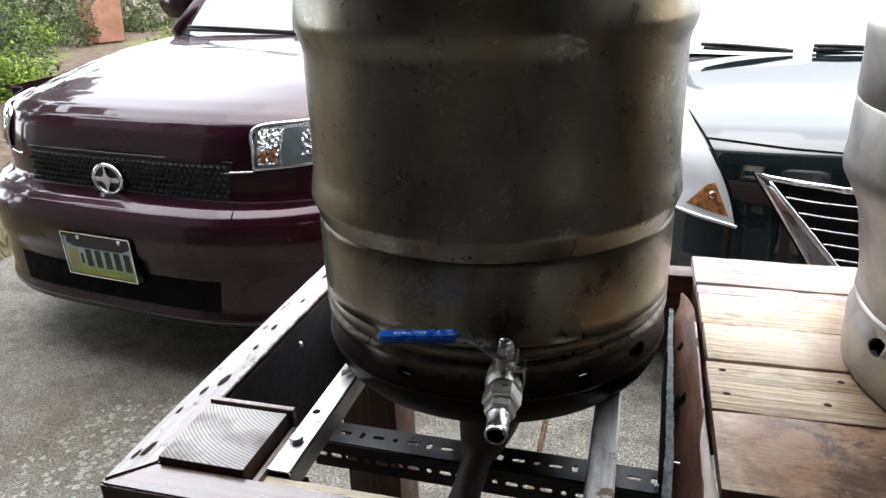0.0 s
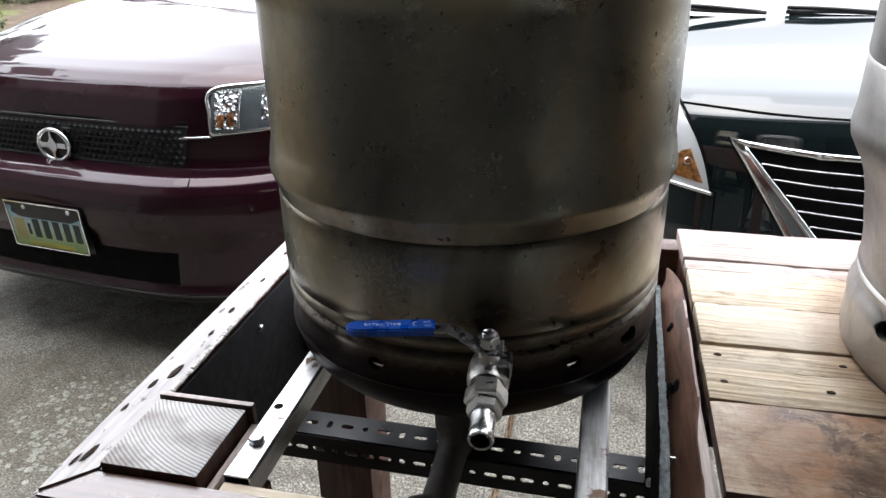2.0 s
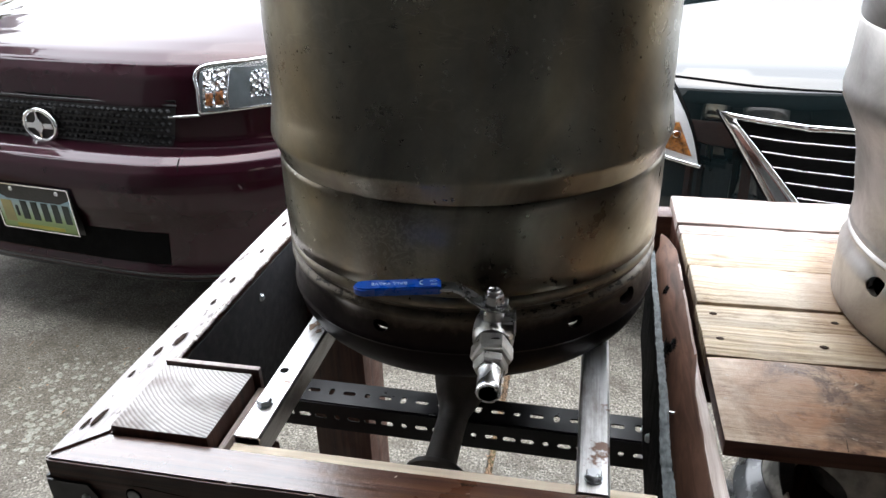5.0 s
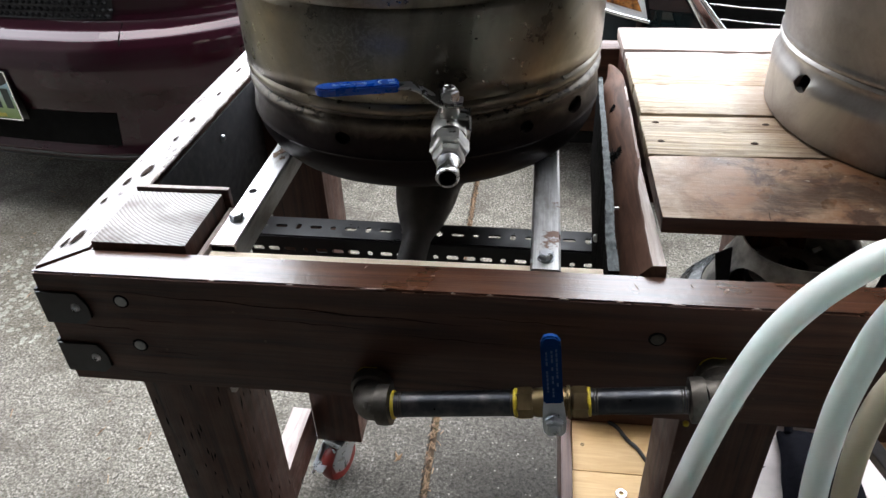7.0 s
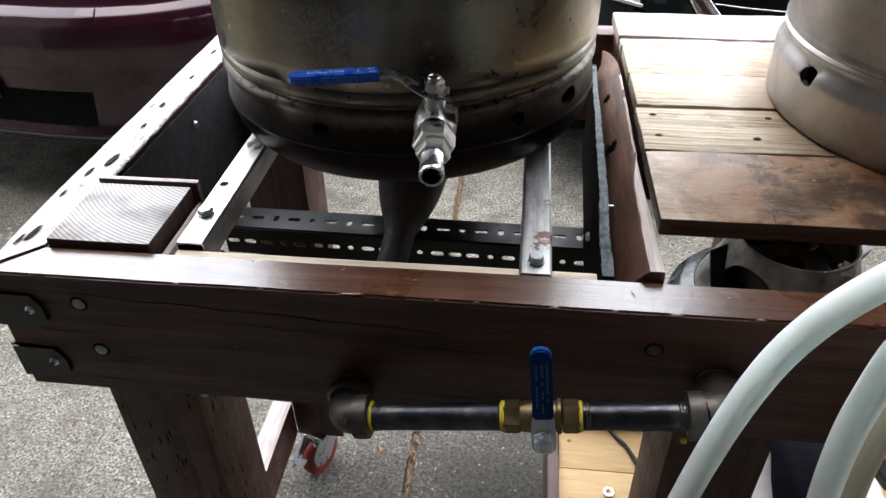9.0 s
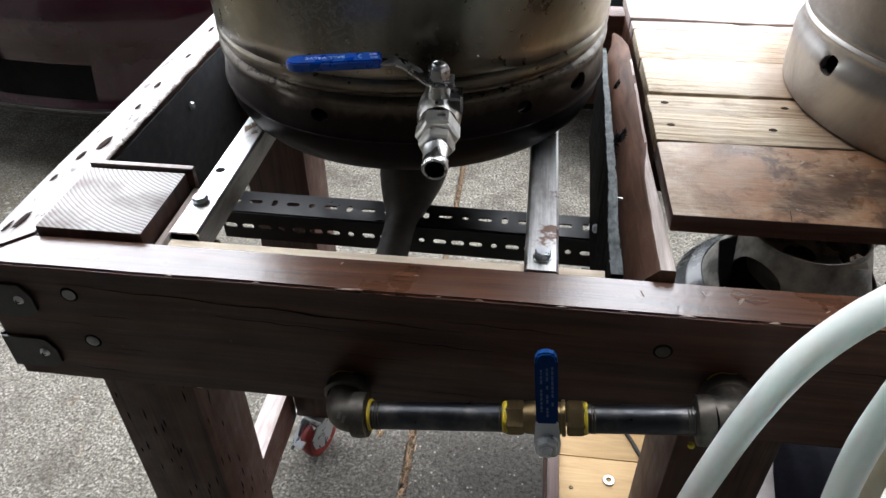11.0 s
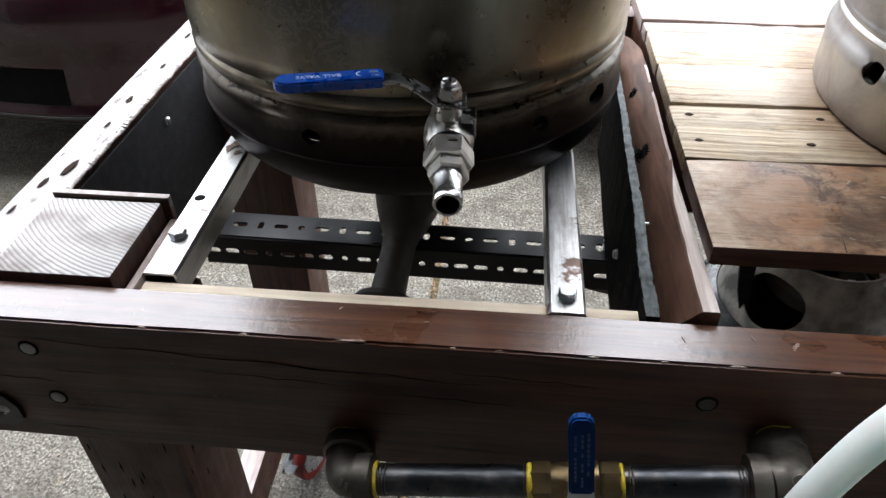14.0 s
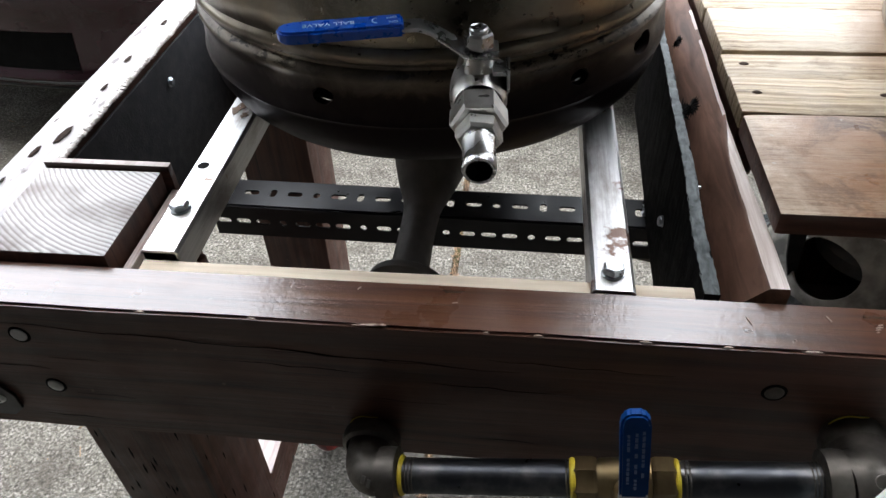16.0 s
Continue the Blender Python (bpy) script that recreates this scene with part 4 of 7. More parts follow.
part("split_board", split_board(), (FACE_WORN, RIDGE), stand, "worn brown board with a splintered pale edge", True, 45)
for x, y, z, s in ((0.5252, 0.262, 0.8925, 1.7), (0.5310, 0.252, 0.9055, 1.3), (0.5225, 0.243, 0.882, 1.2), (0.5325, 0.36, 0.9085, 0.9)):
    bm = bmesh.new()
    rnd = random.Random(int(x * 9000))
    ring = []
    for i in range(34):
        a = 2 * math.pi * i / 34
        k = rnd.uniform(0.35, 0.6) if i % 2 else rnd.uniform(0.6, 1.0)
        ring.append(bm.verts.new((0.0085 * s * k * math.cos(a), 0.0125 * s * k * math.sin(a), 0.0)))
    t = bm.verts.new((0, 0, 0.0022))
    for k in range(34):
        bm.faces.new((ring[k], ring[(k + 1) % 34], t))
    part("splinter_knot", turned(bm, pose(x, y, z, 0, -58, 0)), DARK_VOID, stand)


# steel rails that carry the kettle
RUST_FILM = paint("thin_brown_rust", (0.2, 0.12, 0.07), 0.6, 0, 0.6, 120, 0.4, 0.3)


def square_tube(x0, x1, y0, y1, z0, z1, t=0.002):
    bm = bmesh.new()
    rings = []
    r = 0.0022
    for y, inset in ((y0, t), (y0, 0), (y1, 0), (y1, t)):
        a0, a1, b0, b1, c = x0 + inset, x1 - inset, z0 + inset, z1 - inset, max(0.0006, r - inset)
        rings.append([bm.verts.new((x, y, z)) for x, z in ((a0 + c, b0), (a1 - c, b0), (a1, b0 + c), (a1, b1 - c), (a1 - c, b1), (a0 + c, b1), (a0, b1 - c), (a0, b0 + c))])
    deep = [bm.verts.new((v.co.x, y0 + 0.2, v.co.z)) for v in rings[0]]
    back = [bm.verts.new((v.co.x, y1 - 0.1, v.co.z)) for v in rings[3]]
    for a, b in ((deep, rings[0]), (rings[0], rings[1]), (rings[1], rings[2]), (rings[2], rings[3]), (rings[3], back)):
        for k in range(8):
            bm.faces.new((a[k], a[(k + 1) % 8], b[(k + 1) % 8], b[k]))
    bmesh.ops.recalc_face_normals(bm, faces=bm.faces)
    return bm


for x0, x1, y0, bolt in ((0.1455, 0.172, 0.0545, (0.157, 0.0985)), (0.442, 0.4685, 0.0398, (0.4555, 0.0555))):
    rail = part("rail", square_tube(x0, x1, y0, 0.584, TOP - 0.027, TOP), RAIL, stand, "bright worn square steel tube", True, 30)
    hex_bolt("bolt", Matrix.Translation((*bolt, TOP)), rail, 0.007, 0.0062)
    if x0 < 0.2:
        part("bolt_hole", turned(lathe([(0, 0.0003), (0.0042, 0.0003), (0.0046, 0)], 20), Matrix.Translation((0.1545, 0.151, TOP))), DARK_VOID, rail)
        for k, (dx, dy, q) in enumerate(((-0.006, 0.0, 0.006), (0.001, 0.012, 0.008), (0.006, -0.008, 0.004), (-0.003, 0.024, 0.005))):
            blot = [(q * (0.7 + 0.3 * math.sin(5 * b + k)) * math.cos(b), 1.5 * q * (0.7 + 0.3 * math.cos(4 * b + k)) * math.sin(b)) for b in [0.5236 * n for n in range(12)]]
            part("rust_bloom", turned(prism(blot, 0, 0.0003), Matrix.Translation((0.1585 + dx * 0.8, 0.232 + dy, TOP + 0.0001))), RUST_FILM, rail)
    part("rail_block", timber(x0 - 0.002, x1 + 0.002, y0 + 0.004, y0 + 0.03, TOP - 0.09, TOP - 0.0275, 0.05), WOOD_Z, stand)


# slotted angle under the kettle
def holed_strip(length, width, holes, n=16):
    """A flat strip along x with real holes: (x, half length, half width) each in its own cell."""
    bm = bmesh.new()
    edges = [0.0] + [(a[0] + b[0]) / 2 for a, b in zip(holes, holes[1:])] + [length]
    for (cx, hl, hw), x0, x1 in zip(holes, edges, edges[1:]):
        ring, outer = [], []
        for k in range(n):
            a = 2 * math.pi * (k + 0.5) / n
            c, s = math.cos(a), math.sin(a)
            r = min(hl, hw)
            px = cx + (hl - r) * (1 if c > 0 else -1) + r * c
            py = (hw - r) * (1 if s > 0 else -1) + r * s
            ring.append(bm.verts.new((px, py, 0)))
            m = max(abs(c), abs(s))
            ox = (x1 if c > 0 else x0) if abs(c) == m else cx + c / m * ((x1 - cx) if c > 0 else (cx - x0))
            outer.append(bm.verts.new((ox, width / 2 * s / m, 0)))
        for k in range(n):
            j = (k + 1) % n
            bm.faces.new((ring[k], ring[j], outer[j], outer[k]))
        for sx, xx in ((1, x1), (-1, x0)):
            for sy in (1, -1):
                corner = bm.verts.new((xx, sy * width / 2, 0))
                near = sorted(range(n), key=lambda k: (outer[k].co - corner.co).length)[:2]
                bm.faces.new((corner, outer[near[0]], outer[near[1]]))
    bmesh.ops.remove_doubles(bm, verts=bm.verts, dist=1e-5)
    bmesh.ops.recalc_face_normals(bm, faces=bm.faces)
    thick = bmesh.ops.solidify(bm, geom=bm.faces[:], thickness=0.002)
    return bm


KINDS = ((0.0082, 0.0036), (0.004, 0.004), (0.0082, 0.0036), (0.0036, 0.0062))
L = 0.452
top_holes = [(0.014 + 0.0235 * i, *KINDS[(i + 1) % 4]) for i in range(19)]
low_holes = [(0.010 + 0.0215 * i, *((0.0036, 0.0036) if i % 4 == 3 else (0.0078, 0.0034))) for i in range(21)]
angle = thing("slotted_angle", (0.076, 0.281, 0.757), "black slotted steel angle bolted across the stand", "steel angle", rz=-1.0)
part("top_flange", turned(holed_strip(L, 0.042, top_holes), Matrix.Translation((0, 0.021, 0))), BLACK_ANGLE, angle)
part("front_flange", turned(holed_strip(L, 0.038, low_holes), Matrix.Translation((0, 0, -0.019)) @ Matrix.Rotation(radians(90), 4, "X")), BLACK_ANGLE, angle)
hex_bolt("bolt", Matrix.Translation((0.446, 0.021, 0.001)), angle, 0.0065, 0.005)
hex_bolt("bolt", Matrix.Translation((0.446, 0.033, 0.001)), angle, 0.004, 0.004)

# corner brackets and bolt heads on the front
for zc in (0.8625, 0.801):
    bracket = part("corner_bracket", turned(prism([(-0.0035, -0.018), (0.034, -0.018), (0.0435, -0.009), (0.0435, 0.005), (0.036, 0.018), (-0.0035, 0.018)], 0, 0.0022, 0.0005), Matrix.Translation((0.002, -0.0003, zc)) @ FRONT), BLACK_PLASTIC, stand, "black steel corner bracket", True, 30)
    part("bracket_side", box(-0.0042, -0.0012, 0.0006, 0.04, zc - 0.019, zc + 0.019, 0.0005), BLACK_PLASTIC, bracket)
    sx = 0.033
    screw = part("screw", turned(lathe([(0, 0.0031), (0.0016, 0.0029), (0.0032, 0.0019), (0.0044, 0)], 20), Matrix.Translation((sx, -0.0026, zc + 0.002)) @ FRONT), SCREW_PALE, bracket, "", True)
    for w, h in ((0.0022, 0.0005), (0.0005, 0.0022)):
        part("cross_slot", turned(box(-w, w, -h, h, 0.0022, 0.0032), Matrix.Translation((sx, -0.0026, zc + 0.002)) @ FRONT), DARK_VOID, bracket)
for x, z in ((0.0785, 0.873), (0.082, 0.8205), (0.549, 0.865)):
    bm = turned(lathe([(0.0056, -0.0006), (0.0054, 0.0004), (0.0045, 0.0006), (0, 0.0007)], 24), Matrix.Translation((x, -0.0006, z)) @ FRONT)
    bolt = part("carriage_bolt", bm, BOLT_GREY if x < 0.2 else FITTING, stand, "", True)
    part("recess_ring", turned(lathe([(0.0056, 0), (0.0068, 0.0003), (0.0074, -0.0004)], 24), Matrix.Translation((x, -0.0006, z)) @ FRONT), DARK_VOID, bolt)


# casters
def caster(at):
    c = thing("caster", at, "zinc swivel caster with a red wheel under a leg", "caster", "casters under the stand", rz=-112)
    part("top_plate", box(-0.04, 0.04, -0.034, 0.034, 0.119, 0.1235, 0.001), ZINC, c)
    part("swivel", turned(cyl(0.026, 0, 0.018, 28, 0.003), Matrix.Translation((0, 0, 0.101))), ZINC, c, "", True)
    for s in (-1, 1):
        bm = turned(prism([(-0.03, 0.104), (0.034, 0.104), (0.058, 0.075), (0.052, 0.045), (0.03, 0.03), (0.008, 0.032), (-0.02, 0.07)], 0, 0.0025, 0.0008), Matrix.Translation((0, s * 0.0185 + 0.00125, 0)) @ Matrix.Rotation(radians(90), 4, "X"))
        part("fork_plate", bm, ZINC, c, "bright pressed zinc fork")
    part("fork_crown", box(-0.03, 0.034, -0.0195, 0.0195, 0.0975, 0.1045, 0.002), ZINC, c)
    wheel = part("wheel", turned(lathe([(0.0, -0.014), (0.042, -0.014), (0.0455, -0.009), (0.0465, 0), (0.0455, 0.009), (0.042, 0.014), (0, 0.014)], 40), Matrix.Translation((0.018, 0, 0.0465)) @ FRONT), RED_WHEEL, c, "red polyurethane wheel", True, 50)
    part("hub", turned(cyl(0.017, -0.0155, 0.0155, 24, 0.002), Matrix.Translation((0.018, 0, 0.0465)) @ FRONT), BLACK_PLASTIC, wheel, "", True)
    hex_bolt("axle_nut", Matrix.Translation((0.018, -0.021, 0.0465)) @ FRONT, wheel, 0.0075, 0.006)
    part("brake_pedal", turned(prism([(0.0, -0.02), (0.05, -0.016), (0.056, -0.008), (0.056, 0.008), (0.05, 0.016), (0.0, 0.02)], -0.0012, 0.0012, 0.0005), pose(0.03, -0.008, 0.09, 0, 42, -12)), ZINC, c, "pressed zinc brake pedal")
    part("brake_arm", turned(prism([(0.0, 0.09), (0.03, 0.085), (0.075, 0.045), (0.07, 0.036), (0.02, 0.07), (0.0, 0.075)], 0, 0.0022, 0.0005), Matrix.Translation((0, -0.026, 0)) @ Matrix.Rotation(radians(90), 4, "X")), ZINC, c)
    return c


first = caster((0.066, 0.505, 0.0))
for x, y in ((0.085, 0.085), (0.62, 0.085), (0.766, 0.515), (1.274, 0.085), (1.274, 0.515)):
    copy_thing(first, pose(x, y, 0, 0, 0, -30))

# the deck of loose boards over the second bay
part("deck_ledger", timber(0.5578, 0.577, 0.212, 0.5835, 0.868, 0.913, 0.06, seed=14), WOOD_Y, stand)
part("deck_ledger", timber(1.3, 1.3215, 0.04, 0.5835, 0.868, 0.913, 0.06, seed=15), WOOD_Y, stand)
ROWS_Y = ((0.085, 0.2025, 0.5535), (0.2065, 0.2605, 0.5545), (0.262, 0.301, 0.5545), (0.303, 0.386, 0.5565), (0.3875, 0.4735, 0.5562), (0.475, 0.5025, 0.5545), (0.505, 0.597, 0.554))
for i, (y0, y1, x0) in enumerate(ROWS_Y):
    bm = timber(x0, 1.33, y0, y1, 0.9135, 0.9305 - 0.0012 * (i % 3), 0.011, 0.0016, 0.0028, 20 + i)
    for v in bm.verts:
        side = y1 - v.co.y if v.co.y > (y0 + y1) / 2 else v.co.y - y0
        if v.co.z > 0.922 and side < 0.004:
            torn = max(0.0, noise.noise((v.co.x * 130, i * 3.1 + (v.co.y > (y0 + y1) / 2), 0)) - 0.05) * max(0.0, 0.6 + noise.noise((v.co.x * 9, i, 4)))
            v.co.z -= (0.003 if i else 0.0015) * torn
            v.co.y += (0.003 if i else 0.0015) * torn * (1 if v.co.y < (y0 + y1) / 2 else -1)
    bm = top_slot(bm)
    board = part("deck_board", bm, (WOOD_X, SCORCHED) if i == 0 else (PLANK_GREY, PLANK_GREY) if i > 4 else (PLANK, PLANK), stand, "scorched dark brown deck board" if i == 0 else "bleached bare deck board", True, 40)
    if i in (1, 2):
        for x in (0.571, 0.664 if i == 1 else 0.686):
            z = 0.9305 - 0.0012 * (i % 3) + 0.0005
            part("nail_head", turned(lathe([(0, 0.0002), (0.0022, 0.0004), (0.0027, 0), (0.0034, -0.0004)], 14), Matrix.Translation((x, (y0 + y1) / 2 + 0.001, z)) @ Matrix.Diagonal((1.2, 0.85, 1, 1))), RUST_DARK, board)
part("edge_crack", turned(prism([(-0.0004, -0.011), (0.0004, -0.011), (0.0001, 0.009)], 0, 0.0004), pose(0.646, 0.098, 0.9303, 0, 0, -8)), DARK_VOID, stand)
rnd = random.Random(21)
for i in range(13):
    x, y = rnd.uniform(0.6, 0.95), rnd.uniform(0.1, 0.2)
    l = rnd.uniform(0.0005, 0.0014)
    part("deck_crumb", turned(box(-l, l, -0.0003, 0.0003, 0, 0.0006), pose(x, y, 0.9302, 0, 0, rnd.uniform(0, 180))), SPLINTER, stand)

# ---- the kettle: an old beer keg ----
def keg_shell(profile_in, profile_out, holes, seg=160):
    """Inner skirt wall, then the outer wall; holes: (column, row of inner block, row of outer block, across, high) in grid cells."""
    bm = bmesh.new()
    prof = profile_in + profile_out
    grid = [[bm.verts.new((r * math.sin(2 * math.pi * i / seg), -r * math.cos(2 * math.pi * i / seg), z)) for i in range(seg)] for r, z in prof]
    gone = set()
    for col, ri, ro, w, h, grow in holes:
        loops = []
        for r0 in (ri, ro):
            cells = [(r, c % seg) for r in range(r0, r0 + h) for c in range(col, col + w)]
            gone |= set(cells)
            ring = [(r0, c) for c in range(col, col + w)] + [(r, col + w) for r in range(r0, r0 + h)] + [(r0 + h, c) for c in range(col + w, col, -1)] + [(r, col) for r in range(r0 + h, r0, -1)]
            outer = [grid[r][c % seg] for r, c in ring]
            mid = sum((v.co for v in outer), Vector()) / len(outer)
            size = (max((v.co - mid).to_2d().length for v in outer), max(abs(v.co.z - mid.z) for v in outer))
            inner = []
            for v in outer:
                d = v.co - mid
                a, b = d.to_2d().length / size[0], abs(d.z) / size[1]
                k = grow / max(1e-6, math.hypot(a, b))
                p = mid + Vector((d.x * k, d.y * k, d.z * k))
                rad = math.hypot(v.co.x, v.co.y)
                p.xy = p.to_2d().normalized() * rad
                inner.append(bm.verts.new(p))
            for k in range(len(outer)):
                j = (k + 1) % len(outer)
                bm.faces.new((outer[k], outer[j], inner[j], inner[k]))
            loops.append(inner)
        a, b = loops[0], loops[1][:]
        b = [min(loops[1], key=lambda v: (v.co.z - u.co.z) ** 2 + (v.co.xy - u.co.xy).length_squared) for u in a]
        for k in range(len(a)):
            j = (k + 1) % len(a)
            if b[k] is not b[j]:
                bm.faces.new((a[k], a[j], b[j], b[k]))
    for r in range(len(prof) - 1):
        for c in range(seg):
            if (r, c) not in gone:
                bm.faces.new((grid[r][c], grid[r][(c + 1) % seg], grid[r + 1][(c + 1) % seg], grid[r + 1][c]))
    bmesh.ops.recalc_face_normals(bm, faces=bm.faces)
    return bm


def dented(bm, amount, seed, low):
    for v in bm.verts:
        if v.co.z > low:
            k = Vector((v.co.x * 9 + seed, v.co.y * 9, v.co.z * 11))
            n = noise.noise(k) + 0.5 * noise.noise(k * 2.3)
            v.co.x *= 1 + amount * n
            v.co.y *= 1 + amount * n
    return bm


kettle = thing("keg_kettle", (0.311, 0.340, TOP), "sooty dented stainless keg kettle on steel rails", "keg")
zs = [0.052 + 0.006 * i for i in range(5)]
inner = [(0.188, 0.086), (0.190, zs[4]), (0.1905, zs[3]), (0.191, zs[2]), (0.192, zs[1]), (0.1925, zs[0]), (0.19, 0.03), (0.179, 0.012), (0.163, 0.004)]
outer = [(0.160, 0.001), (0.164, 0.0), (0.172, 0.002), (0.1805, 0.0065), (0.1885, 0.0155), (0.195, 0.028), (0.198, 0.042), (0.1982, 0.0435), (0.1998, 0.046), (0.1985, 0.0485), (0.1985, zs[0]), (0.198, zs[1]), (0.1972, zs[2]), (0.1968, zs[3]), (0.1972, zs[4]),
         (0.1988, 0.0785), (0.1992, 0.081), (0.1975, 0.084), (0.1938, 0.0862), (0.1938, 0.0885), (0.1968, 0.0905), (0.1985, 0.0935), (0.1988, 0.098), (0.1978, 0.1005), (0.196, 0.1025), (0.1984, 0.1045), (0.1988, 0.12), (0.199, 0.15), (0.199, 0.183), (0.1985, 0.187), (0.197, 0.1895), (0.1984, 0.192),
         (0.1994, 0.1965), (0.2015, 0.202), (0.2034, 0.207), (0.2046, 0.2105), (0.2049, 0.2125), (0.2046, 0.2155), (0.2036, 0.222), (0.2022, 0.231), (0.2006, 0.2385), (0.1998, 0.2425), (0.1996, 0.27), (0.1996, 0.33), (0.1996, 0.362), (0.2002, 0.3675), (0.2022, 0.374), (0.2045, 0.381),
         (0.2062, 0.3865), (0.2066, 0.389), (0.2064, 0.393), (0.205, 0.405), (0.2025, 0.42), (0.2, 0.438), (0.199, 0.5), (0.196, 0.518), (0.19, 0.528), (0.186, 0.53), (0.186, 0.55), (0.189, 0.556)]
HOLES = [(-9, 1, 10, 4, 4, 0.52), (15, 1, 10, 4, 4, 0.52), (24, 1, 10, 5, 4, 0.7)]
# the inner block runs downwards, so its rows are counted from the top
HOLES = [(c, 1, len(inner) + 10, w, 4, g) for c, _, _, w, _, g in HOLES]
part("shell", dented(keg_shell(inner, outer, HOLES), 0.0036, 2.0, 0.012), KEG_DARK, kettle, "", True, 50)
part("bottom", lathe([(0, 0.012), (0.08, 0.018), (0.135, 0.034), (0.16, 0.042), (0.18, 0.05), (0.1875, 0.056), (0.189, 0.0865)], 96), KEG_DARK, kettle, "domed sooty bottom", True)
part("top", lathe([(0.186, 0.53), (0.16, 0.536), (0.1, 0.54), (0, 0.54)], 96), KEG_DARK, kettle, "", True)

# its ball valve
valve = thing("ball_valve", (0, 0, 0))
valve.parent = kettle
valve.matrix_basis = Matrix.Translation((0.0535, -0.19, 0.0945)) @ Matrix.Rotation(radians(4.5), 4, "Z")
tagged(valve, "stainless ball valve with a blue lever")


SLIM = Matrix.Diagonal((0.82, 1, 0.82, 1))


TIPPED = Matrix.Translation((0, -0.045, 0)) @ Matrix.Rotation(radians(5), 4, "X") @ Matrix.Translation((0, 0.045, 0))


def tipped(profile, seg=32):
    """A turned piece at the drooping outer end."""
    return turned(lathe(profile, seg), TIPPED @ Matrix.Diagonal((0.8, 1, 0.8, 1)) @ FRONT)


def out(profile, seg=32):
    return turned(lathe(profile, seg), SLIM @ FRONT)


part("nipple", out([(0, -0.012), (0.0105, -0.012), (0.0105, 0.012), (0.0165, 0.012), (0.0168, 0.014)], 32), CAST, valve, "", True, 35)
part("valve_body", out([(0.013, 0.008), (0.0165, 0.01), (0.0172, 0.022), (0.0195, 0.027), (0.021, 0.036), (0.0212, 0.045), (0.0205, 0.053), (0.0185, 0.058), (0.0175, 0.06)], 40), CAST, valve, "cast stainless valve body", True, 40)
part("body_hex", turned(cyl(0.0205, 0.0595, 0.0775, bevel=0.0022, hexed=True), TIPPED @ SLIM @ FRONT @ Matrix.Rotation(radians(30), 4, "Z")), CAST, valve, "hexagonal end nut")
part("hose_nut", turned(cyl(0.0165, 0.079, 0.0905, bevel=0.002, hexed=True), TIPPED @ SLIM @ FRONT @ Matrix.Rotation(radians(22), 4, "Z")), CAST, valve)
part("spout", tipped([(0.0085, 0.0765), (0.0085, 0.0895), (0.0122, 0.0895), (0.012, 0.094), (0.0116, 0.095), (0.0116, 0.108), (0.0118, 0.1095), (0.0121, 0.111), (0.012, 0.114), (0.0112, 0.1155), (0.0092, 0.1155), (0.0088, 0.113), (0.0088, 0.08)], 40), STEEL, valve, "shiny open spout", True, 40)
part("bore", tipped([(0.0089, 0.1), (0, 0.1)], 24), DARK_VOID, valve)
part("stem_collar", turned(cyl(0.0085, 0.012, 0.0262, 28, 0.001), Matrix.Translation((0, -0.045, 0))), CAST, valve, "", True, 40)
part("stop_tab", box(0.008, 0.0165, -0.055, -0.036, 0.0165, 0.019, 0.0005), STEEL, valve)
part("side_tab", box(0.0165, 0.0182, -0.052, -0.036, 0.004, 0.0195, 0.0005), STEEL, valve)
# the lever: a bent strip that rises from the stem, then a vinyl grip
strip = [(0.0115, 0.0265), (0.0, 0.0268), (-0.009, 0.0278), (-0.0265, 0.0405), (-0.033, 0.0432), (-0.05, 0.0438), (-0.104, 0.0435)]
bm = bmesh.new()
rows = []
for i, (x, z) in enumerate(strip):
    w = (0.0105, 0.0105, 0.0092, 0.0068, 0.0066, 0.0066, 0.006)[i]
    y = -0.045 - 0.013 * max(0, -x - 0.02) / 0.09
    rows.append([bm.verts.new((x, y + s * w, z + h)) for s, h in ((-1, 0), (1, 0), (1, 0.0026), (-1, 0.0026))])
for a, b in zip(rows, rows[1:]):
    for k in range(4):
        bm.faces.new((a[k], a[(k + 1) % 4], b[(k + 1) % 4], b[k]))
bm.faces.new(rows[0][::-1]), bm.faces.new(rows[-1])
bmesh.ops.recalc_face_normals(bm, faces=bm.faces)
bmesh.ops.bevel(bm, geom=[e for e in bm.edges], offset=0.0006, segments=1, affect="EDGES")
lever = part("lever", bm, STEEL, valve, "bent stainless lever strip", True, 30)
lever_m = pose(-0.0415, -0.0481, 0.0418, 0, 0, 8.2)
ol = [(0, -0.0078), (-0.061, -0.0078), (-0.0665, -0.006), (-0.0695, -0.002), (-0.0695, 0.002), (-0.0665, 0.006), (-0.061, 0.0078), (0, 0.0078)]
part("grip", turned(prism(ol, 0, 0.0072, 0.0013), lever_m), BLUE, valve, "glossy blue vinyl lever grip", True, 40)


def lettering(text, size, m, parent, material):
    c = bpy.data.curves.new("lettering", "FONT")
    c.body, c.size, c.extrude, c.align_x, c.align_y = text, size, 0.0001, "CENTER", "CENTER"
    c.materials.append(material)
    ob = new("lettering", c)
    ob.parent = parent
    ob.matrix_basis = m
    return ob


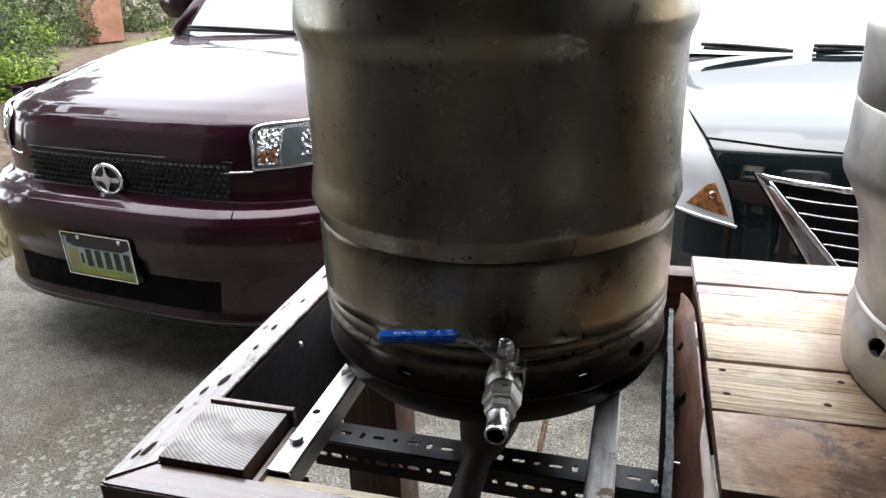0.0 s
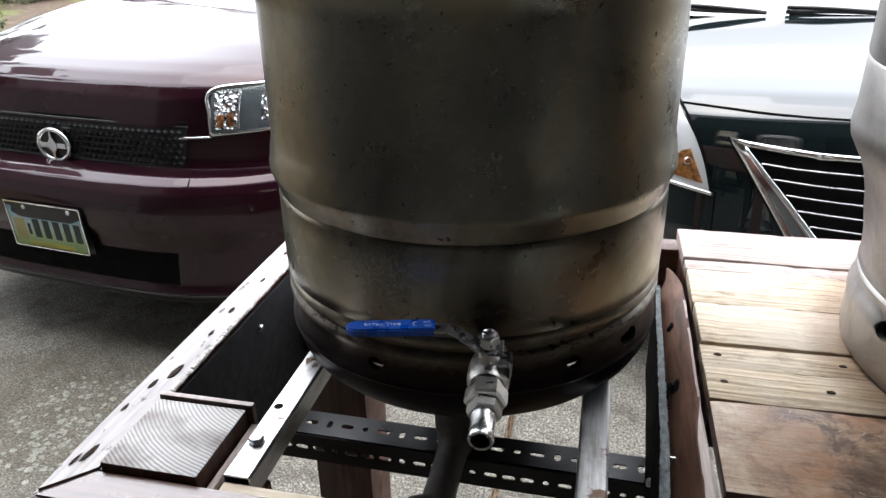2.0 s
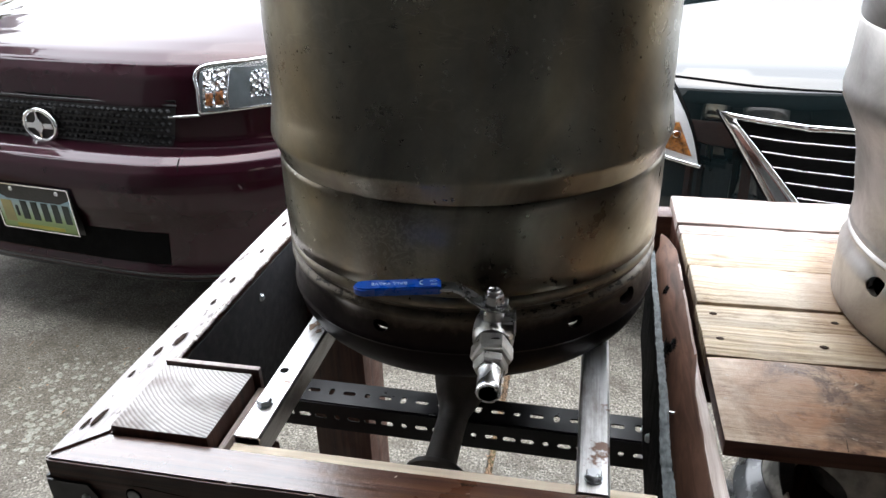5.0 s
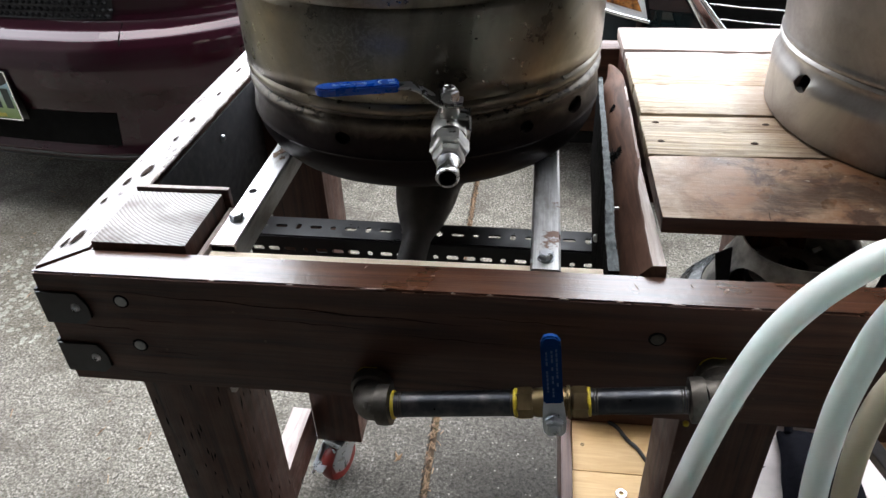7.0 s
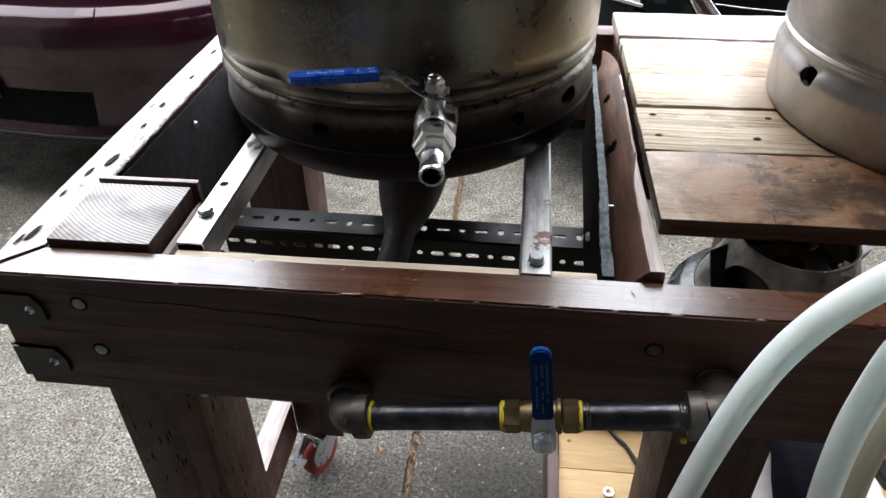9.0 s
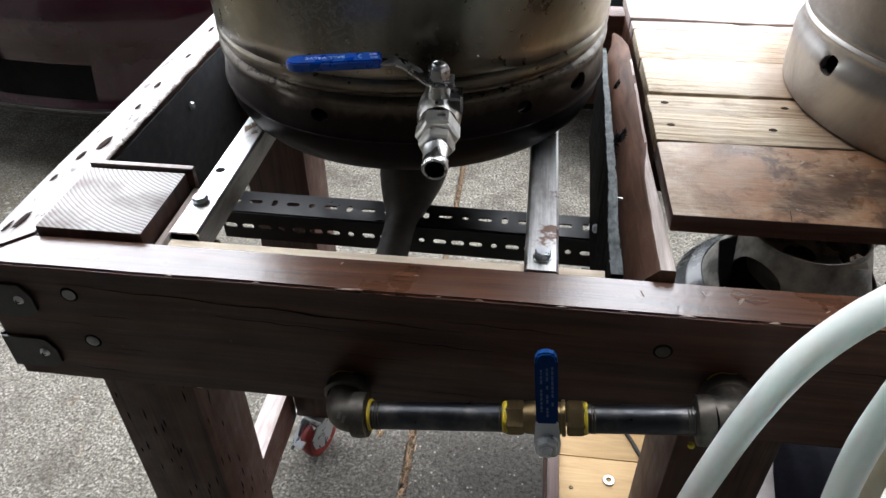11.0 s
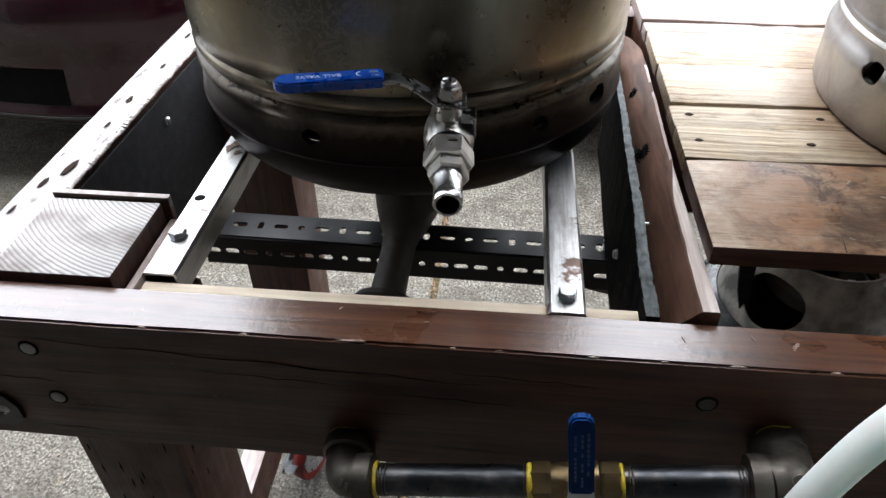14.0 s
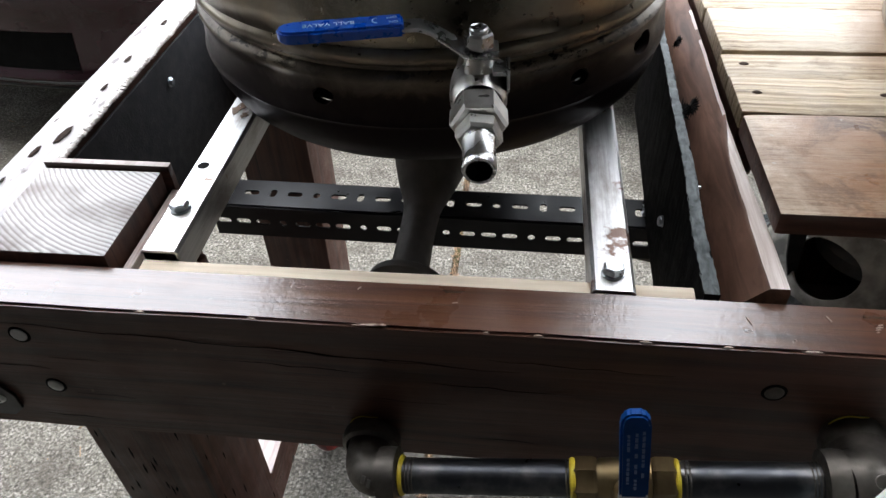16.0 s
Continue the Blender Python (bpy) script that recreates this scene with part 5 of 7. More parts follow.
for text, size, x, y in (("BALL VALVE", 0.0054, -0.041, 0.0003), ("ON", 0.0034, -0.0055, -0.0028), ("OFF", 0.0034, -0.0062, 0.003)):
    lettering(text, size, lever_m @ pose(x, y, 0.0073, 0, 0, 180), valve, WHITE_INK)
bm = sweep([(-0.0145 - 0.0026 * math.sin(a), 0.003 * math.cos(a), 0.0074) for a in [math.pi * k / 10 for k in range(11)]], 0.0004, 6)
part("arrow_mark", turned(bm, lever_m), WHITE_INK, valve)
part("stem_nut", turned(cyl(0.0088, 0.0295, 0.0395, bevel=0.0012, hexed=True), Matrix.Translation((0, -0.045, 0)) @ Matrix.Rotation(radians(14), 4, "Z")), STEEL, valve, "", True, 25)
part("stem_end", turned(lathe([(0.0058, 0.0395), (0.0056, 0.0415), (0.0048, 0.0422), (0.0035, 0.0412), (0, 0.0412)], 24), Matrix.Translation((0, -0.045, 0))), STEEL, valve, "", True, 40)

# ---- the second keg on the deck ----
keg = thing("beer_keg", (0.895, 0.314, 0.931), "dull stainless beer keg standing on the deck", "keg")
Z0 = 0.931
zs2 = [0.04 + 0.0065 * i for i in range(5)]
inner2 = [(0.19, 0.075), (0.192, zs2[4]), (0.193, zs2[3]), (0.194, zs2[2]), (0.1945, zs2[1]), (0.1945, zs2[0]), (0.194, 0.012), (0.193, 0.003)]
outer2 = [(0.193, 0.0), (0.1975, 0.0), (0.1995, 0.003), (0.2005, 0.014), (0.2008, zs2[0]), (0.2016, zs2[1]), (0.2014, zs2[2]), (0.1985, zs2[3]), (0.1964, zs2[4]), (0.1958, 0.0695), (0.1965, 0.0715),
          (0.1980, 0.0738), (0.1970, 0.0762), (0.1958, 0.0775), (0.1970, 0.0788), (0.1980, 0.0812), (0.1968, 0.0838), (0.1966, 0.0865), (0.1985, 0.11), (0.2025, 0.13), (0.205, 0.148), (0.2075, 0.158), (0.211, 0.172), (0.217, 0.185), (0.223, 0.196), (0.2285, 0.206), (0.2302, 0.214), (0.2298, 0.224),
          (0.2285, 0.232), (0.2285, 0.276), (0.2272, 0.279), (0.2288, 0.282), (0.2288, 0.32), (0.2295, 0.335), (0.2305, 0.345), (0.2285, 0.354), (0.222, 0.364), (0.213, 0.372), (0.205, 0.378), (0.2, 0.4), (0.2, 0.44), (0.196, 0.46)]
holes2 = [(-35, 1, len(inner2) + 4, 4, 4, 0.7)]
part("shell", dented(keg_shell(inner2, outer2, holes2), 0.0018, 5.0, 0.09), KEG_LIGHT, keg, "", True, 50)
part("bottom", lathe([(0, 0.05), (0.14, 0.058), (0.19, 0.0755)], 96), KEG_LIGHT, keg, "", True)
part("top", lathe([(0.196, 0.46), (0.15, 0.47), (0, 0.475)], 96), KEG_LIGHT, keg, "", True)

# ---- burners under the frame ----
burner = thing("gas_burner", (0.311, 0.34, 0.0), "black cast iron venturi gas burner under the kettle", "burner")
VENT = smooth_path([(0.0, 0.06, 0.835), (-0.008, -0.005, 0.79), (-0.012, -0.05, 0.765), (-0.015, -0.085, 0.752), (-0.018, -0.135, 0.738)], 6)
rr = [0.058, 0.056, 0.053, 0.049, 0.043, 0.0415, 0.0395, 0.037, 0.034, 0.031, 0.028, 0.025, 0.0215, 0.0195, 0.0185, 0.018, 0.0178, 0.0178, 0.0178, 0.0178, 0.018, 0.0182, 0.0185, 0.019, 0.0195]
part("venturi", sweep(VENT, rr[: len(VENT)], 28), BLACK_IRON, burner, "tapered cast tube", True, 50)
d = (Vector(VENT[-1]) - Vector(VENT[-3])).normalized()
mm = Matrix.Translation(VENT[-1]) @ d.to_track_quat("Z", "Y").to_matrix().to_4x4()
part("air_shutter", turned(lathe([(0.016, -0.006), (0.022, -0.006), (0.034, -0.001), (0.0365, 0.003), (0.0365, 0.007), (0.033, 0.0095), (0.024, 0.0105), (0.022, 0.006), (0.0, 0.006)], 40), mm), BLACK_IRON, burner, "round air shutter", True, 40)
part("burner_head", turned(lathe([(0, 0.0), (0.07, 0.0), (0.085, 0.012), (0.087, 0.03), (0.07, 0.042), (0.02, 0.046), (0, 0.046)], 48), Matrix.Translation((0, 0.06, 0.83))), BLACK_IRON, burner, "", True, 40)
for a in (90, 15, 165):
    part("support_arm", turned(box(0.06, 0.17, -0.008, 0.008, 0.82, 0.83, 0.002), pose(0, 0.06, 0, 0, 0, a)), BLACK_IRON, burner)

bowl = thing("burner_bowl", (0.808, 0.402, 0.0), "scorched grey cast burner with oval side holes below the deck", "burner")


def vented(profile, holes, seg=180, thick=0.003):
    """A turned shell with oval holes cut through it: (azimuth, height, half width, half height)."""
    fine = []
    for (r0, z0), (r1, z1) in zip(profile, profile[1:]):
        fine += [(r0 + (r1 - r0) * k / 8, z0 + (z1 - z0) * k / 8) for k in range(8)]
    bm = lathe(fine + [profile[-1]], seg)
    gone = []
    for f in bm.faces:
        c = f.calc_center_median()
        r = math.hypot(c.x, c.y)
        for az, hz, hw, hh in holes:
            d = (math.atan2(c.y, c.x) - radians(az) + math.pi) % (2 * math.pi) - math.pi
            if (d * r / hw) ** 2 + ((c.z - hz) / hh) ** 2 < 1:
                gone.append(f)
                break
    bmesh.ops.delete(bm, geom=gone, context="FACES")
    lo, hi = min(z for _, z in profile), max(z for _, z in profile)
    for v in bm.verts:
        if v.is_boundary and lo + 1e-5 < v.co.z < hi - 1e-5:
            az0 = math.atan2(v.co.y, v.co.x)
            r = math.hypot(v.co.x, v.co.y)
            for az, hz, hw, hh in holes:
                d = (az0 - radians(az) + math.pi) % (2 * math.pi) - math.pi
                q = math.hypot(d * r / hw, (v.co.z - hz) / hh)
                if 0.6 < q < 1.5:
                    z, turn = hz + (v.co.z - hz) / q, radians(az) + d / q
                    z = min(hi, max(lo, z))
                    for (r0, z0), (r1, z1) in zip(profile, profile[1:]):
                        if min(z0, z1) <= z <= max(z0, z1):
                            r = r0 + (r1 - r0) * (z - z0) / (z1 - z0)
                    v.co = (r * math.cos(turn), r * math.sin(turn), z)
                    break
    bmesh.ops.recalc_face_normals(bm, faces=bm.faces)
    bmesh.ops.solidify(bm, geom=bm.faces[:], thickness=thick)
    return bm


VENTS = [(-142, 0.65, 0.04, 0.03), (-15, 0.65, 0.034, 0.028), (100, 0.65, 0.034, 0.028)]
part("wind_guard", vented([(0.076, 0.704), (0.078, 0.692), (0.086, 0.67), (0.1, 0.64), (0.114, 0.6085)], VENTS), BURNER_GREY, bowl, "sooty pale cone with oval holes", True, 40)
part("wind_bowl", vented([(0.114, 0.608), (0.131, 0.597), (0.144, 0.581), (0.150, 0.56), (0.147, 0.538), (0.135, 0.522), (0.11, 0.512)], [(-105, 0.59, 0.04, 0.01)], thick=-0.003), BOWL_GLOSS, bowl, "glossy dark grey round bowl", True, 40)
part("bowl_floor", lathe([(0.112, 0.5135), (0.08, 0.509), (0.0, 0.507)], 48), BLACK_IRON, bowl, "", True)
part("burner_ring", lathe([(0.02, 0.62), (0.05, 0.622), (0.06, 0.632), (0.06, 0.648), (0.05, 0.658), (0.02, 0.66)], 48), BLACK_IRON, bowl, "", True, 40)
rnd = random.Random(14)
for k in range(11):
    a, r, l = rnd.uniform(0, 360), rnd.uniform(0.02, 0.06), rnd.uniform(0.006, 0.014)
    part("burner_flake", turned(prism([(-l, -0.004), (l * 0.4, -0.006), (l, 0.002), (-l * 0.3, 0.005)], 0, 0.0012), pose(0, 0, 0.66 + 0.008 * rnd.random(), 0, 0, a) @ Matrix.Translation((r, 0, 0)) @ Matrix.Rotation(radians(rnd.uniform(-30, 30)), 4, "X")), ZINC if k % 4 == 0 else BLACK_IRON, bowl)
part("foil_scrap", turned(prism([(-0.012, -0.009), (0.009, -0.011), (0.014, 0.004), (0.004, 0.011), (-0.01, 0.006)], 0, 0.0015), pose(0.042, -0.06, 0.699, 24, 8, 20)), ZINC, bowl, "bright scrap of foil")
for a in (-158, -38, 82):
    part("pan_support", turned(prism([(0.108, 0.714), (0.132, 0.708), (0.12, 0.655), (0.104, 0.61), (0.098, 0.63)], -0.0012, 0.0012), Matrix.Rotation(radians(a), 4, "Z") @ Matrix.Rotation(radians(90), 4, "X")), BLACK_SHEET, bowl, "thin slanted iron plate")
for a in (45, 165, 285):
    part("support_arm", turned(box(0.145, 0.28, -0.01, 0.01, 0.545, 0.557, 0.002), pose(0, 0, 0, 0, 0, a)), BLACK_IRON, bowl)

# ---- the gas line on the front beam ----
gas = thing("gas_line", (0, 0, 0), "black iron gas pipe with a brass valve along the front beam", "gas pipe")


MARK_BLUE = paint("pale_blue_raised_mark", (0.09, 0.17, 0.36), 0.4)
GIRTH = 0.82


def zpipe(x):
    return 0.808 + 0.123 * (x - 0.33)


def along(x0, x1, profile, seg=32, hexed=False, turn=0.0):
    """A turned piece on the pipe's axis; the profile is (radius, share of the way)."""
    a, b = Vector((x0, -0.04, zpipe(x0))), Vector((x1, -0.04, zpipe(x1)))
    q = (b - a).to_track_quat("Z", "Y").to_matrix().to_4x4()
    return turned(lathe([(GIRTH * r, s * (b - a).length) for r, s in profile], 6 if hexed else seg), Matrix.Translation(a) @ q @ Matrix.Rotation(radians(turn), 4, "Z"))


part("left_pipe", along(0.327, 0.442, [(0, 0), (0.0132, 0), (0.0134, 1), (0, 1)]), IRON, gas, "", True, 40)
part("right_pipe", along(0.49, 0.582, [(0, 0), (0.0132, 0), (0.0134, 1), (0, 1)]), IRON, gas, "", True, 40)
for x0, n, step in ((0.3335, 3, 1), (0.431, 2, 1), (0.4985, 2, 1), (0.566, 5, 1)):
    for i in range(n):
        part("thread_ring", along(x0 + 0.0021 * i, x0 + 0.0021 * i + 0.0017, [(0.0131, 0), (0.0139, 0.5), (0.0131, 1)], 28), FITTING, gas)
def elbow(path, parent, radius=0.0165):
    """A malleable iron elbow with a rounded heel and raised bands at both mouths."""
    n = len(path)
    return part("elbow", sweep(path, [radius * (1.0 + 0.1 * math.sin(math.pi * i / (n - 1))) for i in range(n)], 32), FITTING, parent, "dark malleable iron elbow", True, 50)


CAST_MARK = metal("rubbed_cast_mark", (0.2, 0.19, 0.17), 0.5, 0.4, (0.05, 0.04, 0.03), 120)
left = elbow(smooth_path([(0.304, 0.003, 0.7945), (0.304, -0.012, 0.796), (0.305, -0.026, 0.799), (0.3105, -0.037, 0.8035), (0.3225, -0.04, zpipe(0.3225))], 6), gas, 0.0132)
part("elbow_collar", along(0.316, 0.3295, [(0.0165, 0), (0.0212, 0.08), (0.0218, 0.5), (0.0212, 0.92), (0.0135, 1)]), FITTING, gas, "", True, 40)
right = elbow(smooth_path([(0.6015, 0.003, 0.8315), (0.6015, -0.012, 0.833), (0.6, -0.028, 0.8355), (0.595, -0.037, 0.839), (0.583, -0.04, zpipe(0.583))], 6), gas)
part("elbow_collar", along(0.572, 0.5855, [(0.0135, 0), (0.0222, 0.08), (0.0228, 0.5), (0.0222, 0.92), (0.0165, 1)]), FITTING, gas, "", True, 40)
for x0, x1 in ((0.3293, 0.3325), (0.4335, 0.4375), (0.4935, 0.4965)):
    part("tape_wrap", along(x0, x1, [(0.0134, 0), (0.0154 if x0 < 0.4 else 0.0149, 0.3), (0.0146, 0.8), (0.0134, 1)]), YELLOW, gas, "yellow gas tape")
for x, z in ((0.6015, 0.832), (0.304, 0.795)):
    part("wall_collar", turned(lathe([(0.0165, -0.001), (0.0192, 0.0005), (0.0198, 0.005), (0.0192, 0.0095), (0.0165, 0.011)], 32), Matrix.Translation((x, -0.004, z)) @ FRONT), FITTING, gas, "", True, 40)
    part("tape_fringe", turned(sweep([((0.0184 + 0.0008 * math.sin(a * 9)) * math.cos(a), (0.0184 + 0.0008 * math.sin(a * 7)) * math.sin(a), 0) for a in [1.3 + 0.11 * k for k in range(13)]], 0.0004, 6), Matrix.Translation((x, -0.0022, z)) @ FRONT), YELLOW, gas, "frayed yellow gas tape")
for k, (x, z) in enumerate(((0.5985, 0.8535), (0.606, 0.8465))):
    part("cast_mark", sweep([(x + 0.0042 * math.cos(q * math.pi / 8), -0.047 + 0.006 * k + 0.0026 * math.sin(q * math.pi / 8), z + 0.0004 + 0.003 * math.sin(q * math.pi / 8)) for q in range(17)], 0.0006, 6), CAST_MARK, right)
for k in range(3):
    part("cast_mark", turned(box(-0.0012, 0.0012, -0.0026, 0.0026, 0, 0.0008), pose(0.3085 + 0.003 * k, -0.0505, 0.8175 - 0.0045 * k, 55, 0, -20)), CAST_MARK, left)
part("tape_blob", turned(cyl(0.0025, -0.002, 0.002, 10, 0.001), Matrix.Translation((0.5715, -0.05, zpipe(0.5715) - 0.0165))), YELLOW, gas)
cock = part("valve_body", along(0.4495, 0.478, [(0.0135, 0), (0.0148, 0.1), (0.0156, 0.5), (0.0148, 0.9), (0.0135, 1)]), BRASS, gas, "tarnished brass ball valve body", True, 40)
part("end_hex", along(0.436, 0.4495, [(0.0135, 0), (0.0148, 0.0), (0.0159, 0.15), (0.0159, 0.85), (0.0148, 1), (0.012, 1)], hexed=True, turn=10), BRASS, cock)
part("end_hex", along(0.481, 0.4945, [(0.0135, 0), (0.0148, 0.0), (0.0159, 0.15), (0.0159, 0.85), (0.0148, 1), (0.012, 1)], hexed=True, turn=10), BRASS, cock)
part("bright_ring", along(0.477, 0.4805, [(0.0135, 0), (0.0164, 0.1), (0.0168, 0.5), (0.0164, 0.9), (0.0135, 1)]), BRASS, cock, "", True, 40)
HANDLE = Matrix.Translation((0.4665, -0.067, 0.8325)) @ Matrix.Rotation(radians(-11), 4, "X") @ FRONT @ Matrix.Rotation(radians(5.5), 4, "Z")
part("stem", turned(cyl(0.0085, 0, 0.02, 24, 0.001), Matrix.Translation((0.4655, -0.046, 0.8275)) @ Matrix.Rotation(radians(78), 4, "X")), BRASS, cock, "", True, 40)
part("lever_plate", turned(prism([(-0.0085, -0.010), (-0.005, -0.0135), (0.005, -0.0135), (0.0085, -0.010), (0.0095, 0.0), (0.0075, 0.022), (-0.0075, 0.022), (-0.0095, 0.0)], 0, 0.0022, 0.0004), HANDLE), ZINC, cock)
part("lever_grip", turned(prism([(-0.0076, 0.019), (0.0076, 0.019), (0.0078, 0.072), (0.0066, 0.0768), (0.0035, 0.0795), (-0.0035, 0.0795), (-0.0066, 0.0768), (-0.0078, 0.072)], -0.0022, 0.0045, 0.0013), HANDLE), BLUE_DIM, cock, "dusty blue vinyl lever grip", True, 40)
hex_bolt("lever_nut", HANDLE @ Matrix.Translation((0, 0, 0.0022)), cock, 0.0078, 0.008)
part("bolt_end", turned(cyl(0.0045, 0.0022, 0.0125, 20, 0.001), HANDLE), ZINC, cock, "", True, 40)
rnd = random.Random(2)
for col in (-0.0036, 0.0004, 0.0040):
    z = 0.026
    while z < 0.068:
        l = rnd.uniform(0.001, 0.0034)
        if rnd.random() < 0.8:
            part("raised_mark", turned(box(col - 0.0007, col + 0.0007, z, z + l, 0.0044, 0.0048), HANDLE), MARK_BLUE, cock)
        z += l + 0.0011

# ---- milky hoses hung from the right ----
def hose(points, r, label, material=HOSE):
    ob = part("hose", sweep(smooth_path(points, 10), r, 28), material, None, "", True, 60)
    return tagged(ob, label, "hose", "silicone hoses")


hose([(0.550, -0.075, 0.56), (0.560, -0.075, 0.68), (0.573, -0.075, 0.777), (0.581, -0.075, 0.833), (0.591, -0.075, 0.888), (0.604, -0.075, 0.935), (0.621, -0.075, 0.970), (0.641, -0.075, 0.996), (0.662, -0.075, 1.013), (0.71, -0.074, 1.028), (0.77, -0.07, 1.015), (0.83, -0.06, 0.96)], 0.0098, "milky white silicone hose looped over the front beam")
hose([(0.705, -0.085, 0.60), (0.682, -0.085, 0.70), (0.667, -0.085, 0.785), (0.660, -0.085, 0.865), (0.661, -0.085, 0.918), (0.668, -0.085, 0.968), (0.69, -0.083, 1.005), (0.73, -0.078, 1.02), (0.79, -0.07, 0.97)], 0.0098, "milky white silicone hose hanging in front of the beam")
hose([(0.74, -0.035, 0.62), (0.722, -0.035, 0.72), (0.713, -0.037, 0.81), (0.718, -0.039, 0.87), (0.74, -0.04, 0.92), (0.80, -0.04, 0.95), (0.86, -0.04, 0.93)], 0.0098, "dull yellowed silicone hose hanging behind the others", HOSE_OLD)

# ---- things stored below ----
# a shelf of new pine boards on the lower stretchers, with odds and ends on it
part("shelf_stretcher", timber(0.512, 0.5315, 0.05, 0.58, 0.13, 0.236, 0.05, seed=31), WOOD_Y, stand, "", True, 40)
part("shelf_stretcher", timber(0.5325, 1.33, 0.484, 0.52, 0.13, 0.3, 0.05, seed=32), WOOD_X, stand, "", True, 40)
for i, (y0, y1) in enumerate(((0.06, 0.1385), (0.1395, 0.2485), (0.2495, 0.3685), (0.3695, 0.4835))):
    board = part("shelf_board", timber(0.5325 + 0.001 * (i % 2), 1.33, y0, y1, 0.2, 0.2195 + 0.0006 * (i % 2), 0.06, 0.0005, 0.0012, i), PINE, stand, "new pine shelf board", True, 40)
    for x in (0.552, 0.9):
        part("wood_screw", turned(lathe([(0.0012, 0.0), (0.0022, 0.0006), (0.0036, 0.0)], 14), Matrix.Translation((x, y0 + 0.057, 0.2208))), BRASS, board)
part("shelf_bearer", timber(0.5325, 1.33, 0.1, 0.14, 0.135, 0.1995, 0.06, seed=33), WOOD_X, stand, "", True, 40)
washer = part("washer", turned(lathe([(0.0045, 0), (0.005, 0.0016), (0.009, 0.0018), (0.0098, 0.0)], 24), Matrix.Translation((0.614, 0.327, 0.2206))), ZINC)
tagged(washer, "zinc washer lying on the pine shelf", "washer")
cable = part("cable", sweep(smooth_path([(0.602, 0.481, 0.2245), (0.616, 0.47, 0.2245), (0.634, 0.44, 0.2245), (0.651, 0.42, 0.2245), (0.672, 0.37, 0.2245), (0.69, 0.3, 0.2245), (0.74, 0.26, 0.2245)], 6), 0.0036, 10), RUBBER, None, "", True)
tagged(cable, "thin black cable lying on the pine shelf", "cable")
panel = thing("cardboard_box", (0.845, 0.36, 0.2205), "flat grey cardboard box lying on the shelf", "box", rz=-2)
part("carton", timber(-0.15, 0.2, -0.14, 0.122, 0, 0.03, 0.08, 0.001, 0.0012, 3), PALE_PANEL, panel, "", True, 40)
for k in range(4):
    part("dark_smear", turned(prism([(-0.014, 0), (-0.004, 0.003), (0.016, 0.001), (0.006, -0.003)], 0, 0.0006), pose(-0.012 + 0.006 * (k % 2), 0.085 - 0.022 * k, 0.0306, 0, 0, -8 + 7 * k)), CLOTH, panel)
bag = thing("cloth_bag", (0.925, 0.34, 0.2515), "black cloth bag lying on the cardboard box", "bag", rz=-4)
bm = bmesh.new()
rows = []
for i in range(17):
    y = -0.13 + 0.24 * i / 16
    w = 0.062 * (1 - 0.25 * (i / 16) ** 3)
    h = 0.026 * math.sin(math.pi * (i + 1.2) / 18.4) + 0.006
    rows.append([bm.verts.new((w * math.cos(a) + 0.006 * noise.noise((a * 2, y * 9, 0)), y, max(0, h * (1 + math.sin(a)) / 2 * 1.6 + 0.005 * noise.noise((a * 3, y * 14, 4))))) for a in [2 * math.pi * k / 28 for k in range(28)]])
for a, b in zip(rows, rows[1:]):
    for k in range(28):
        bm.faces.new((a[k], a[(k + 1) % 28], b[(k + 1) % 28], b[k]))
bm.faces.new(rows[0][::-1]), bm.faces.new(rows[-1])
bmesh.ops.recalc_face_normals(bm, faces=bm.faces)
part("sack", bm, CLOTH, bag, "", True)
part("loop", sweep(smooth_path([(-0.03, 0.1, 0.02), (-0.025, 0.122, 0.028), (0.0, 0.132, 0.03), (0.022, 0.124, 0.028), (0.03, 0.1, 0.02)], 6), 0.007, 10), CLOTH, bag, "", True)

